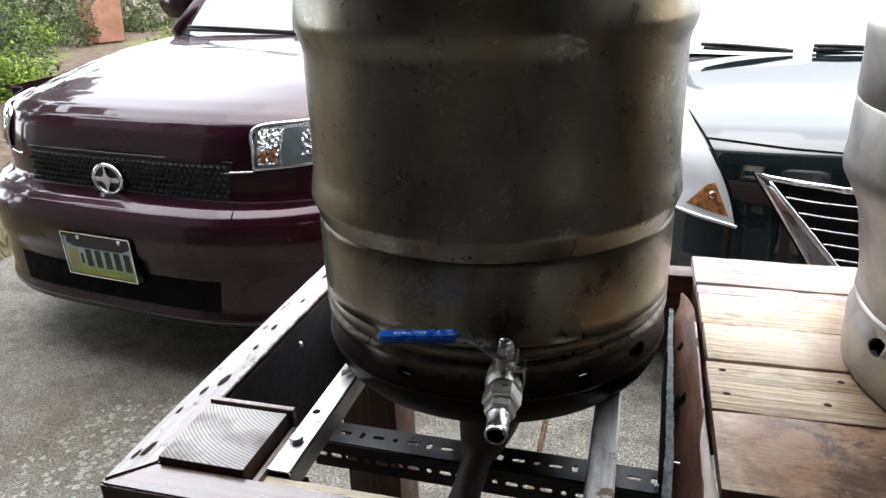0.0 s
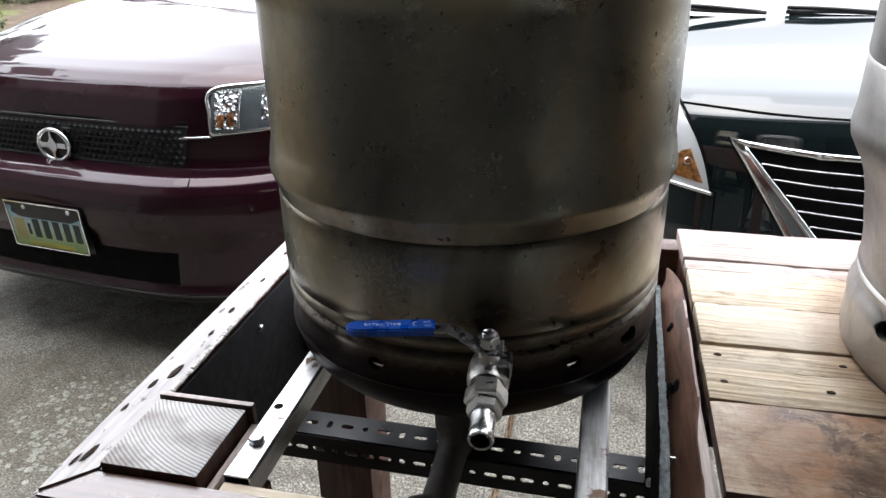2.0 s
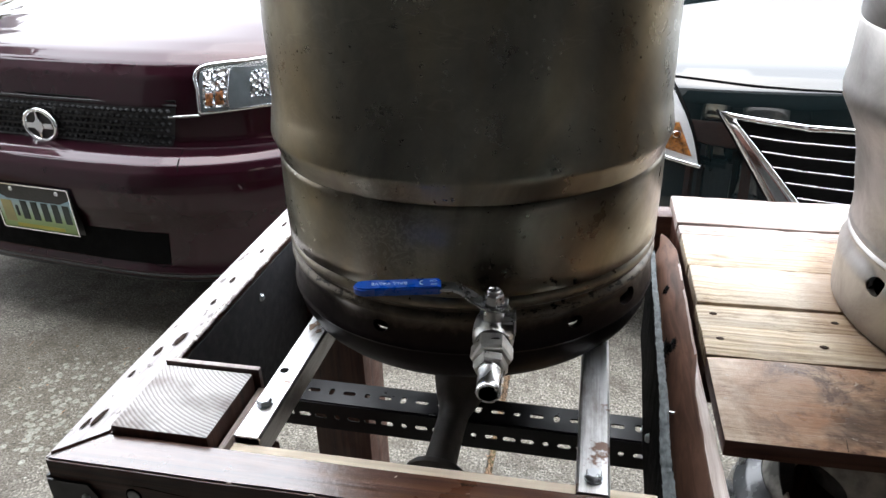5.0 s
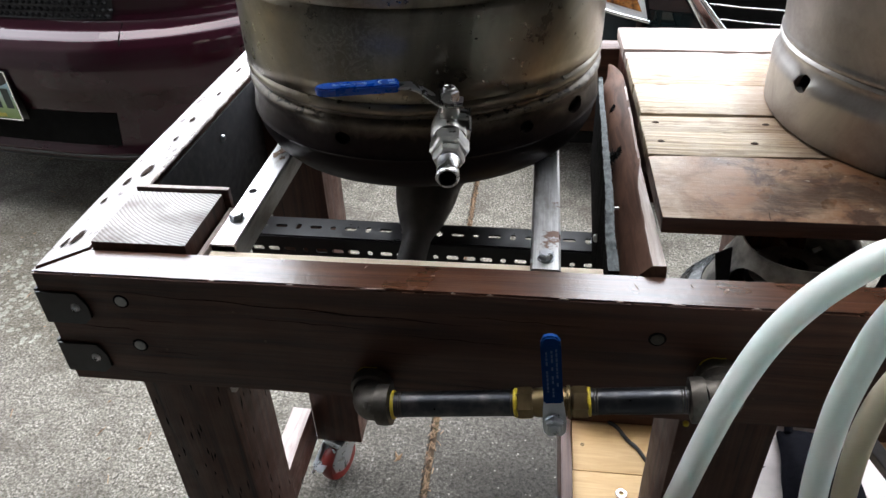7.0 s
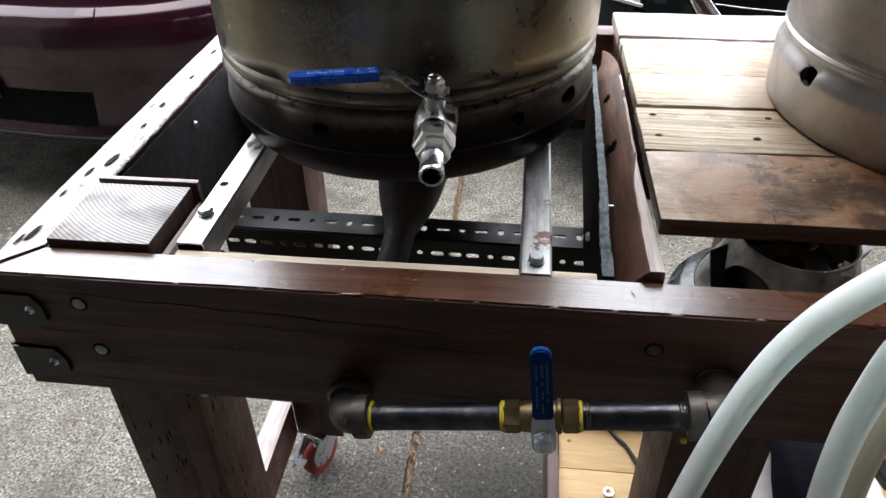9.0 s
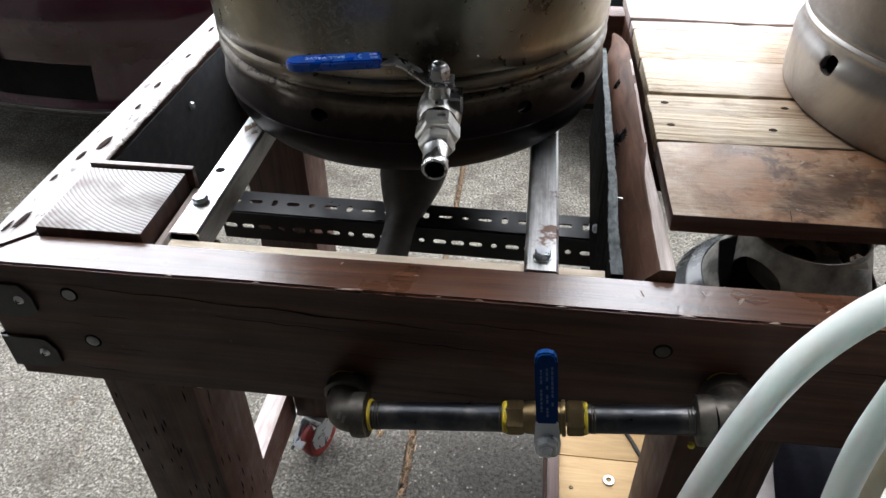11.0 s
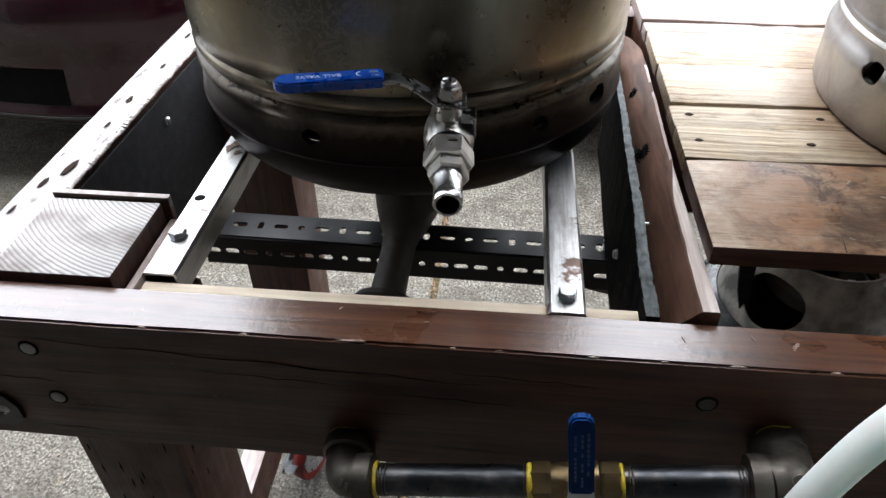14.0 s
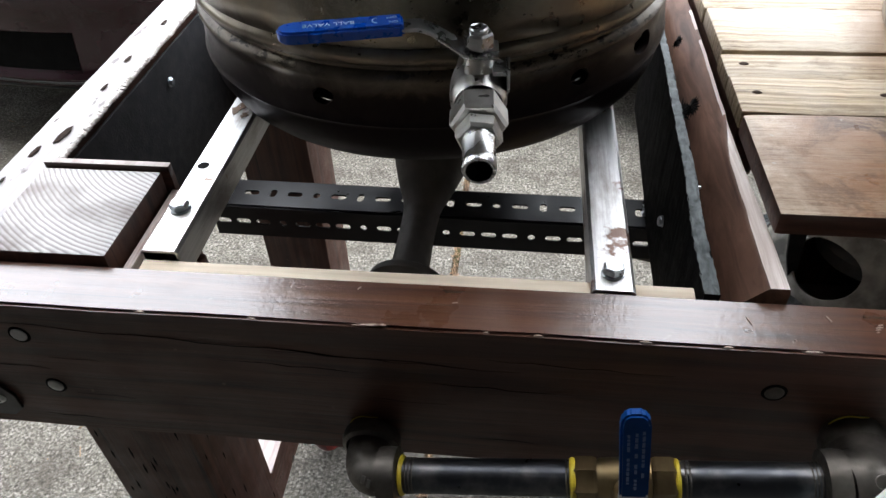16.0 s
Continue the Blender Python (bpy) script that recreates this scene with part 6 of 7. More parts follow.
# ---- parked cars ----
class Body:
    """A car's nose and hood: a centre line of (back, height), swept across the width with a bowed front and falling wings."""

    def __init__(self, line, mid, half, bow, fall, power):
        fine = []
        for (w0, z0), (w1, z1) in zip(line, line[1:]):
            fine += [(w0 + (w1 - w0) * k / 4, z0 + (z1 - z0) * k / 4) for k in range(4)]
        self.line, self.mid, self.half, self.bow, self.fall, self.power = fine + [line[-1]], mid, half, bow, fall, power

    def at(self, u, i):
        w, z = self.line[i]
        q = min(1.0, abs(u - self.mid) / self.half)
        back = max(0.0, min(1.0, w / 0.9))
        down = self.fall * q**self.power * min(1.0, max(0.0, (z - 0.78) / 0.2))
        return Vector((u, w + self.bow * q**4 * (1 - 0.75 * back), z - down))

    def on(self, u, z, proud=0.004):
        """The point of the nose at that height, moved outwards a little."""
        pts = [self.at(u, i) for i in range(len(self.line))]
        for a, b, in zip(pts, pts[1:]):
            if a.z <= z <= b.z and b.z > a.z:
                t = (z - a.z) / (b.z - a.z)
                n = Vector((0, a.z - b.z, b.y - a.y)).normalized()
                return a.lerp(b, t) + n * proud
        return pts[-1]

    def shell(self, n=64):
        bm = bmesh.new()
        rows = []
        for i in range(len(self.line)):
            rows.append([bm.verts.new(self.at(self.mid + self.half * math.sin(math.pi / 2 * (2 * k / n - 1)), i)) for k in range(n + 1)])
        for a, b in zip(rows, rows[1:]):
            for k in range(n):
                bm.faces.new((a[k], a[k + 1], b[k + 1], b[k]))
        bmesh.ops.recalc_face_normals(bm, faces=bm.faces)
        return bm

    def patch(self, corners, nu=14, nz=8, proud=0.004, thick=0.0, bulge=0.0):
        """A panel laid on the nose: corners (u, z) as low left, low right, high right, high left."""
        bm = bmesh.new()
        a, b, c, d = [Vector(p) for p in corners]
        rows = []
        for j in range(nz + 1):
            row = []
            for i in range(nu + 1):
                s, t = i / nu, j / nz
                p = (a.lerp(b, s)).lerp(d.lerp(c, s), t)
                p.x += bulge * (s if bulge > 0 else 1 - s) * 4 * t * (1 - t)
                edge = min(s, 1 - s, t, 1 - t)
                row.append(bm.verts.new(self.on(p.x, p.y, proud + (thick if edge > 0 else 0))))
            rows.append(row)
        for r0, r1 in zip(rows, rows[1:]):
            for i in range(nu):
                bm.faces.new((r0[i], r0[i + 1], r1[i + 1], r1[i]))
        return bm

    def strip(self, points, r, proud=0.004, n=6):
        pts = [self.on(u, z, proud) for u, z in points]
        return sweep(smooth_path(pts, n), r, 8)


def wheel(car, at, r=0.32):
    w = part("wheel", turned(lathe([(0.2, -0.1), (r - 0.02, -0.105), (r, -0.085), (r, 0.085), (r - 0.02, 0.105), (0.2, 0.1)], 48), Matrix.Translation(at) @ Matrix.Rotation(radians(90), 4, "Y")), RUBBER, car, "", True, 40)
    part("rim", turned(lathe([(0.2, -0.09), (0.19, 0.0), (0.06, 0.03), (0, 0.03)], 32), Matrix.Translation(at) @ Matrix.Rotation(radians(90), 4, "Y")), ZINC, w, "", True, 40)


def cabin(car, mid, w0, z0, lean, wide, roof, long, paint_mat, half, belt, wipers):
    """Windscreen, pillars, roof, sides and tail behind the hood."""
    w1, top = w0 + lean, roof
    a, b = wide, wide * 0.88
    rows, bm = [], bmesh.new()
    for j in range(9):
        t = j / 8
        rows.append([bm.verts.new((mid + (a + (b - a) * t) * s, w0 + lean * t + 0.10 * abs(s) ** 2.4, z0 + (top - z0) * t + 0.02 * math.sin(math.pi * t))) for s in [k / 8 - 1 for k in range(17)]])
    for r0, r1 in zip(rows, rows[1:]):
        for k in range(16):
            bm.faces.new((r0[k], r0[k + 1], r1[k + 1], r1[k]))
    part("windscreen", bm, WINDSHIELD, car, "sky-reflecting windscreen", True)
    for s in (-1, 1):
        pts = [(mid + s * (a + 0.015 + (b - a) * t), w0 + lean * t + 0.105, z0 + (top - z0) * t) for t in (0, 0.25, 0.5, 0.75, 1)]
        part("pillar", sweep(pts, 0.034, 10), paint_mat, car, "", True)
        bm = bmesh.new()
        q = [bm.verts.new(p) for p in ((mid + s * half, 0.32, 0.17), (mid + s * half, long, 0.17), (mid + s * half, long, belt), (mid + s * half, 0.32, belt - 0.13))]
        bm.faces.new(q)
        g = bmesh.ops.solidify(bm, geom=bm.faces[:], thickness=0.03)
        part("side_panel", bm, paint_mat, car)
        bm = prism([(w0 + 0.14, belt), (long - 0.1, belt), (long - 0.3, roof), (w1 + 0.12, roof)], -0.01, 0.01)
        part("side_window", turned(bm, Matrix(((0, 0, 1, mid + s * (wide + 0.02)), (1, 0, 0, 0), (0, 1, 0, 0), (0, 0, 0, 1)))), WINDSHIELD, car)
    rows, bm = [], bmesh.new()
    for j in range(9):
        t = j / 8
        rows.append([bm.verts.new((mid + (b + 0.03) * k / 6, w1 - 0.012 + (long - 0.25 - w1) * t + 0.11 * abs(k / 6) ** 2.4 * (1 - t), roof - 0.012 + 0.05 * math.sin(math.pi * (0.08 + 0.84 * t)) - 0.0124 - 0.02 * (k / 6) ** 4)) for k in range(-6, 7)])
    for r0, r1 in zip(rows, rows[1:]):
        for k in range(12):
            bm.faces.new((r0[k], r0[k + 1], r1[k + 1], r1[k]))
    bmesh.ops.solidify(bm, geom=bm.faces[:], thickness=0.006)
    part("roof", bm, paint_mat, car, "", True, 40)
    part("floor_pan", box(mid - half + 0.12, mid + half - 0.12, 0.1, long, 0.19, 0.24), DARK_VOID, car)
    part("tail", box(mid - half, mid + half, long - 0.05, long, 0.25, belt + 0.05, 0.02), paint_mat, car)
    part("cowl", box(mid - wide, mid + wide, w0 - 0.05, w0 + 0.14, z0 - 0.045, z0 - 0.022, 0.005), COWL, car)
    for u0, u1, up in wipers:
        arm = [(mid + u0, w0 + 0.035, z0 + up), (mid + u0 + 0.4 * (u1 - u0), w0 + 0.012, z0 + 0.6 * up + 0.012), (mid + u1, w0 + 0.012, z0 + 0.02)]
        wiper = part("wiper", sweep(smooth_path(arm, 6), 0.008, 8), BLACK_PLASTIC, car, "", True)
        low = [(mid + u0 + 0.01, w0 + 0.02, z0 + up - 0.013), (mid + u0 + 0.5 * (u1 - u0), w0 + 0.012, z0 + 0.022), (mid + u1 + 0.02, w0 + 0.01, z0 + 0.017)]
        part("blade", sweep(smooth_path(low, 6), 0.0075, 8), RUBBER, wiper, "", True)


def facet_mat():
    a = Mat("faceted_reflector", 0.08, 1.0)
    a.set(Base_Color=(0.86, 0.87, 0.88, 1))
    return a.bump(a.voronoi(75), 1.0, 0.008).m


FACET = facet_mat()
LAMP_GREY = paint("grey_lamp_housing", (0.1, 0.115, 0.12), 0.15, 0.6, 0.3, 30)
AMBER_CELL = paint("amber_plastic", (0.42, 0.15, 0.05), 0.2, 0.5, 0.9, 90, 0.8)

# the maroon car
van = thing("maroon_car", (-1.21, 1.54, 0), "dark maroon boxy car parked nose-in on the driveway", "car", rz=-7.6)
VLINE = [(-0.02, 0.2), (-0.088, 0.222), (-0.108, 0.240), (-0.112, 0.262), (-0.104, 0.28), (-0.1, 0.40), (-0.105, 0.43), (-0.118, 0.47), (-0.124, 0.53), (-0.122, 0.56), (-0.114, 0.59), (-0.096, 0.614), (-0.064, 0.632), (-0.012, 0.644), (0.0, 0.66),
         (0.0, 0.72), (0.001, 0.775), (0.006, 0.80), (0.02, 0.85), (0.045, 0.885), (0.085, 0.912), (0.15, 0.937), (0.3, 0.975), (0.5, 1.012), (0.7, 1.04), (0.95, 1.058), (1.02, 1.062)]
vb = Body(VLINE, -0.03, 0.86, 0.32, 0.09, 5)
part("body", vb.shell(80), MAROON, van, "glossy dark maroon nose and hood", True, 40)
grille = part("grille", vb.patch([(-0.455, 0.642), (0.415, 0.648), (0.44, 0.765), (-0.46, 0.765)], 30, 6, 0.004), BLACK_PLASTIC, van, "black plastic honeycomb grille", True)
bm = bmesh.new()
for j in range(6):
    for i in range(40):
        u, z = -0.44 + 0.0222 * (i + 0.5 * (j % 2)), 0.656 + 0.0195 * j
        if u > 0.42:
            continue
        c = vb.on(u, z, 0.004)
        ring = [bm.verts.new(c + Vector((0.0095 * math.cos(a), -0.001, 0.008 * math.sin(a)))) for a in [math.pi * k / 3 for k in range(6)]]
        tip = [bm.verts.new(c + Vector((0.005 * math.cos(a), -0.011, 0.0042 * math.sin(a)))) for a in [math.pi * k / 3 for k in range(6)]]
        for k in range(6):
            bm.faces.new((ring[k], ring[(k + 1) % 6], tip[(k + 1) % 6], tip[k]))
        bm.faces.new(tip)
tagged(part("grille_studs", bm, paint("matt_black_plastic", (0.012, 0.012, 0.013), 0.6, 0, 0.3, 25, 0.1, 0.2), grille), kind="stuff")
part("grille_rim", vb.strip([(-0.46, 0.772), (-0.2, 0.775), (0.1, 0.775), (0.44, 0.77), (0.445, 0.72), (0.42, 0.644), (0.1, 0.639), (-0.2, 0.637), (-0.46, 0.638)][:4], 0.0035, 0.002), BLACK_PLASTIC, grille, "", True)
ec = vb.on(-0.057, 0.688, 0.02)
oval = [ec + Vector((0.062 * math.cos(a), 0, 0.05 * math.sin(a))) for a in [2 * math.pi * k / 40 for k in range(41)]]
emblem = part("emblem", sweep(oval, 0.0075, 10, cap=False), CHROME, van, "chrome oval emblem", True)
part("emblem_back", turned(lathe([(0, 0.0), (0.055, 0.0), (0.058, -0.006)], 32), Matrix.Translation(ec) @ Matrix.Diagonal((1, 1, 0.82, 1)) @ FRONT), BLACK_PLASTIC, emblem)
for outline in ([(-0.054, -0.0085), (0.054, -0.0085), (0.054, 0.0085), (-0.054, 0.0085)], [(-0.003, -0.046), (0.003, -0.046), (0.0075, -0.02), (0.019, -0.0085), (0.019, 0.0085), (0.0075, 0.02), (0.003, 0.046), (-0.003, 0.046), (-0.0075, 0.02), (-0.019, 0.0085), (-0.019, -0.0085), (-0.0075, -0.02)]):
    part("emblem_bar", turned(prism(outline, 0, 0.009 if len(outline) > 4 else 0.0075, 0.0015), Matrix.Translation(ec) @ FRONT), CHROME, emblem)
for s, u0, u1, u2 in ((1, 0.512, 0.80, 0.81), (-1, -0.60, -0.845, -0.85)):
    lo, hi = (u0, u1) if s > 0 else (u1, u0)
    bed = part("headlamp", vb.patch([(lo, 0.748), (hi, 0.768), (hi, 0.888), (lo, 0.868)] if s > 0 else [(lo, 0.768), (hi, 0.748), (hi, 0.868), (lo, 0.888)], 18, 10, 0.004), LAMP_GREY, van, "square clear headlamp with an amber cell", True)
    m = (lambda a: u0 + (u1 - u0) * a)
    for name, f0, f1, z0, z1, proud, thick, mat in (("chrome_cell", 0.04, 0.25, 0.765, 0.862, 0.006, 0.0, FACET), ("amber_cell", 0.065, 0.13, 0.771, 0.804, 0.008, 0.004, AMBER_CELL), ("amber_cell", 0.155, 0.225, 0.773, 0.808, 0.008, 0.004, AMBER_CELL), ("dark_cell", 0.3, 0.44, 0.77, 0.866, 0.006, 0.0, LAMP_GREY), ("reflector", 0.45, 0.76, 0.786, 0.858, 0.006, 0.004, FACET)):
        a, b = sorted((m(f0), m(f1)))
        part(name, vb.patch([(a, z0), (b, z0), (b, z1), (a, z1)], 8, 8, proud, thick), mat, bed, "amber turn signal" if mat is AMBER_CELL else "", True)
    part("lamp_divider", vb.strip([(m(0.27), 0.763), (m(0.27), 0.813), (m(0.27), 0.863)], 0.004, 0.012), CHROME, bed, "", True)
    part("lens", vb.patch([(lo, 0.748), (hi, 0.768), (hi, 0.888), (lo, 0.868)] if s > 0 else [(lo, 0.768), (hi, 0.748), (hi, 0.868), (lo, 0.888)], 18, 10, 0.012, 0.008), LENS, bed, "clear lens", True).visible_shadow = False
    zr = lambda a: (0.748 + 0.02 * a, 0.868 + 0.02 * a)
    part("lamp_rim", vb.strip([(m(0), 0.748), (m(0.5), 0.758), (m(1), 0.768), (m(1), 0.833), (m(1), 0.888), (m(0.5), 0.879), (m(0), 0.868), (m(0), 0.803), (m(0), 0.748)], 0.0065, 0.010), CHROME, bed, "", True)
    part("trim_bar", vb.strip([(m(-0.02), 0.740), (m(-0.2), 0.738), (m(-0.36), 0.736)], 0.0045, 0.004), CHROME, van, "", True)
part("hood_gap", vb.strip([(-0.80, 0.80), (-0.6, 0.897), (-0.5, 0.782), (0, 0.783), (0.44, 0.782), (0.55, 0.896), (0.74, 0.88)][2:5], 0.0035, 0.0015), DARK_VOID, van)
part("bumper_seam", vb.strip([(0.48, 0.60), (0.472, 0.62), (0.455, 0.640)], 0.002, 0.001), DARK_VOID, van)
part("intake", vb.patch([(-0.50, 0.288), (0.40, 0.288), (0.41, 0.395), (-0.51, 0.395)], 30, 5, 0.002), DARK_VOID, van, "dark lower intake", True)
for z in (0.232, 0.252):
    part("lip_line", vb.strip([(-0.84 + 0.1 * k, z) for k in range(17)], 0.0035, 0.002), BLACK_PLASTIC, van, "", True)
bezel = part("plate_holder", vb.patch([(-0.214, 0.362), (0.107, 0.362), (0.107, 0.528), (-0.214, 0.528)], 6, 4, 0.008, 0.004), BLACK_PLASTIC, van, "black plate surround", True)


def plate_mat():
    a = Mat("printed_plate", 0.35)
    z = a.axis("Z")
    c = a.ramp(a.mul(a.mul(z, 0.365, "SUBTRACT"), 6.3), (0.05, (0.22, 0.33, 0.1)), (0.28, (0.36, 0.5, 0.24)), (0.5, (0.5, 0.62, 0.58)), (0.75, (0.32, 0.52, 0.64)), (0.95, (0.2, 0.36, 0.52)))
    return a.set(Base_Color=c).bump(a.noise(90, 2), 0.05, 0.0005).m


PLATE = plate_mat()


def on_plate(u0, u1, z0, z1, proud):
    """A flat panel in the plate's plane."""
    y = vb.on(-0.08, 0.43, 0).y
    lean = -0.03
    bm = bmesh.new()
    vs = []
    for d in (proud, proud - 0.0012):
        vs.append([bm.verts.new((u, y - d + lean * (z - 0.43), z)) for u, z in ((u0, z0), (u1, z0), (u1, z1), (u0, z1))])
    bm.faces.new(vs[0])
    for k in range(4):
        bm.faces.new((vs[0][k], vs[1][k], vs[1][(k + 1) % 4], vs[0][(k + 1) % 4]))
    return bm


INK = paint("dark_plate_ink", (0.02, 0.035, 0.03), 0.5)
plate = part("licence_plate", on_plate(-0.207, 0.1, 0.369, 0.522, 0.022), PLATE, van, "blue and green licence plate with plain dark bars")
for i in range(6):
    u = -0.155 + 0.043 * i if i else -0.137
    part("character_bar", on_plate(u, u + (0.011 if i == 0 else 0.026), 0.404 if i else 0.412, 0.468 if i else 0.45, 0.0235), INK, plate)
part("picture_patch", on_plate(-0.192, -0.148, 0.39, 0.465, 0.0232), paint("buff_ink", (0.5, 0.45, 0.2), 0.5), plate)
part("slogan_bar", on_plate(-0.15, 0.045, 0.374, 0.386, 0.0235), paint("yellow_ink", (0.55, 0.5, 0.08), 0.5), plate)
part("frame_bar", on_plate(-0.16, 0.07, 0.51, 0.524, 0.025), BLACK_PLASTIC, plate)
for u in (-0.13, 0.055):
    part("plate_screw", turned(lathe([(0, 0.003), (0.007, 0.002), (0.008, 0)], 14), Matrix.Translation((u, vb.on(-0.08, 0.43, 0).y - 0.027, 0.509)) @ FRONT), ZINC, plate)
for a0, a1, b0, b1 in ((-0.211, 0.104, 0.365, 0.3695), (-0.211, -0.2065, 0.365, 0.526), (0.0995, 0.104, 0.365, 0.526), (-0.211, 0.104, 0.5215, 0.526)):
    part("plate_frame", on_plate(a0, a1, b0, b1, 0.0255), CHROME, plate)
c = bpy.data.curves.new("lettering", "FONT")
c.body, c.size, c.extrude, c.align_x = "WASHINGTON", 0.021, 0.0004, "CENTER"
c.materials.append(INK)
heading = new("lettering", c)
heading.parent = plate
heading.matrix_basis = pose(-0.115, vb.on(-0.08, 0.43, 0).y - 0.0255, 0.487, 90, 0, 0)
cabin(van, -0.03, 0.98, 1.05, 0.8, 0.62, 1.62, 3.9, MAROON, 0.855, 1.05, ((-0.5, 0.1, 0.04), (0.08, 0.52, 0.04)))
wheel(van, (-0.75, 0.78, 0.32)), wheel(van, (0.69, 0.78, 0.32)), wheel(van, (-0.75, 3.3, 0.32)), wheel(van, (0.69, 3.3, 0.32))
for s in (-1, 1):
    mirror = part("mirror", turned(lathe([(0, -0.06), (0.07, -0.055), (0.095, 0.0), (0.085, 0.05), (0, 0.055)], 28), Matrix.Translation((-0.03 + s * 0.88, 1.42, 1.18)) @ Matrix.Diagonal((1.25, 1, 0.95, 1)) @ FRONT), MAROON, van, "", True)

# the black car
LAMP_WHITE = paint("white_reflector", (0.8, 0.8, 0.8), 0.2, 0.5, 0.05)
sedan = thing("black_car", (0.8, 1.6, 0), "glossy black car parked nose-in beside the maroon one", "car")
SLINE = [(0.0, 0.22), (-0.05, 0.26), (-0.06, 0.42), (-0.052, 0.52), (-0.035, 0.6), (-0.018, 0.68), (-0.004, 0.75), (0.008, 0.79), (0.03, 0.825), (0.065, 0.85), (0.12, 0.872), (0.25, 0.899), (0.5, 0.93), (0.8, 0.950), (1.0, 0.957), (1.07, 0.9585)]
sb = Body(SLINE, 0.45, 0.87, 0.34, 0.085, 3)
part("body", sb.shell(80), BLACK_PAINT, sedan, "glossy black nose and hood", True, 40)
for s in (1, -1):
    m = (lambda u: u if s > 0 else 0.9 - u)

    def quad(a, b, c, d):
        return [(m(u), z) for u, z in ((a, b, c, d) if s > 0 else (b, a, d, c))]

    lamp = part("headlamp", sb.patch(quad((-0.33, 0.655), (-0.056, 0.62), (-0.196, 0.876), (-0.335, 0.876)), 16, 16, 0.003, 0.0, 0.024 * s), LAMP_WHITE, sedan, "swept clear headlamp with an amber cell", True)
    part("lamp_bowl", sb.patch(quad((-0.30, 0.70), (-0.2, 0.69), (-0.215, 0.81), (-0.3, 0.82)), 8, 8, 0.006), CHROME, lamp, "", True)
    part("white_cell", sb.patch(quad((-0.2, 0.75), (-0.14, 0.735), (-0.2, 0.85), (-0.26, 0.85)), 8, 8, 0.006), LAMP_WHITE, lamp, "", True)
    part("amber_cell", sb.patch(quad((-0.19, 0.66), (-0.078, 0.642), (-0.118, 0.73), (-0.14, 0.722)), 8, 8, 0.007, 0.003), paint("amber_plastic_cell", (0.62, 0.24, 0.05), 0.2, 0.5, 0.9, 75, 0.6), lamp, "amber turn signal", True)
    part("bulb", turned(lathe([(0, 0.008), (0.008, 0.006), (0.0115, 0), (0.0125, -0.003)], 16), Matrix.Translation(sb.on(m(-0.122), 0.695, 0.012)) @ FRONT), AMBER, lamp, "", True)
    part("lens", sb.patch(quad((-0.33, 0.655), (-0.056, 0.62), (-0.196, 0.876), (-0.335, 0.876)), 16, 16, 0.009, 0.007, 0.024 * s), LENS, lamp, "clear lens", True).visible_shadow = False
    part("lamp_rim", sb.strip([(m(-0.33), 0.655), (m(-0.18), 0.634), (m(-0.054), 0.617)], 0.006, 0.008), CHROME, lamp, "", True)
    part("lamp_edge", sb.strip([(m(-0.056), 0.62), (m(-0.079), 0.70), (m(-0.112), 0.775), (m(-0.148), 0.834), (m(-0.194), 0.876)], 0.0035, 0.006), DARK_VOID, lamp, "", True)
gr = part("grille", sb.patch([(0.248, 0.49), (0.652, 0.49), (0.884, 0.748), (0.016, 0.748)], 30, 12, 0.002), DARK_VOID, sedan, "dark grille with thin bright bars", True)
for j in range(6):
    z = 0.52 + 0.0385 * j
    u0 = 0.256 - 0.886 * (z - 0.49)
    part("grille_bar", sb.strip([(u0, z), (u0 + 0.12, z - 0.01), (0.45, z - 0.02), (0.78 - u0, z - 0.01), (0.9 - u0, z)], 0.0022, 0.012), CHROME, gr, "thin bright bar", True)
band = [(0.163, 0.49), (0.248, 0.49), (0.016, 0.752), (-0.024, 0.77)]
part("chrome_band", sb.patch(band, 6, 14, 0.006, 0.006), CHROME, gr, "broad chrome surround", True)
part("chrome_band", sb.patch([(0.652, 0.49), (0.737, 0.49), (0.924, 0.77), (0.884, 0.752)], 6, 14, 0.006, 0.006), CHROME, gr, "", True)
for a, b in (((-0.024, 0.77, 0.016, 0.752), (0.2, 0.748, 0.2, 0.732)), ((0.2, 0.748, 0.2, 0.732), (0.45, 0.739, 0.45, 0.722)), ((0.45, 0.739, 0.45, 0.722), (0.7, 0.748, 0.7, 0.732)), ((0.7, 0.748, 0.7, 0.732), (0.924, 0.77, 0.884, 0.752))):
    part("chrome_top", sb.patch([a[2:], b[2:], b[:2], a[:2]], 12, 4, 0.007, 0.006), CHROME, gr, "", True)
for s in (1, -1):
    m = (lambda u: u if s > 0 else 0.9 - u)
    part("chrome_edge", sb.strip([(m(0.016), 0.75), (m(0.09), 0.668), (m(0.17), 0.578), (m(0.243), 0.495)], 0.004, 0.012), CHROME, gr, "", True)
    part("grille_seam", sb.strip([(m(-0.028), 0.772), (m(0.03), 0.687), (m(0.1), 0.583), (m(0.16), 0.495)], 0.003, 0.005), DARK_VOID, gr, "", True)
part("hood_gap", sb.strip([(-0.145, 0.8385), (-0.076, 0.8385), (0.0, 0.836), (0.064, 0.833), (0.13, 0.831), (0.196, 0.829), (0.32, 0.827), (0.45, 0.8265), (0.58, 0.827), (0.704, 0.829), (0.836, 0.833), (0.976, 0.8385), (1.045, 0.8385)], 0.0034, 0.0004), DARK_VOID, sedan, "dark hood gap", True)
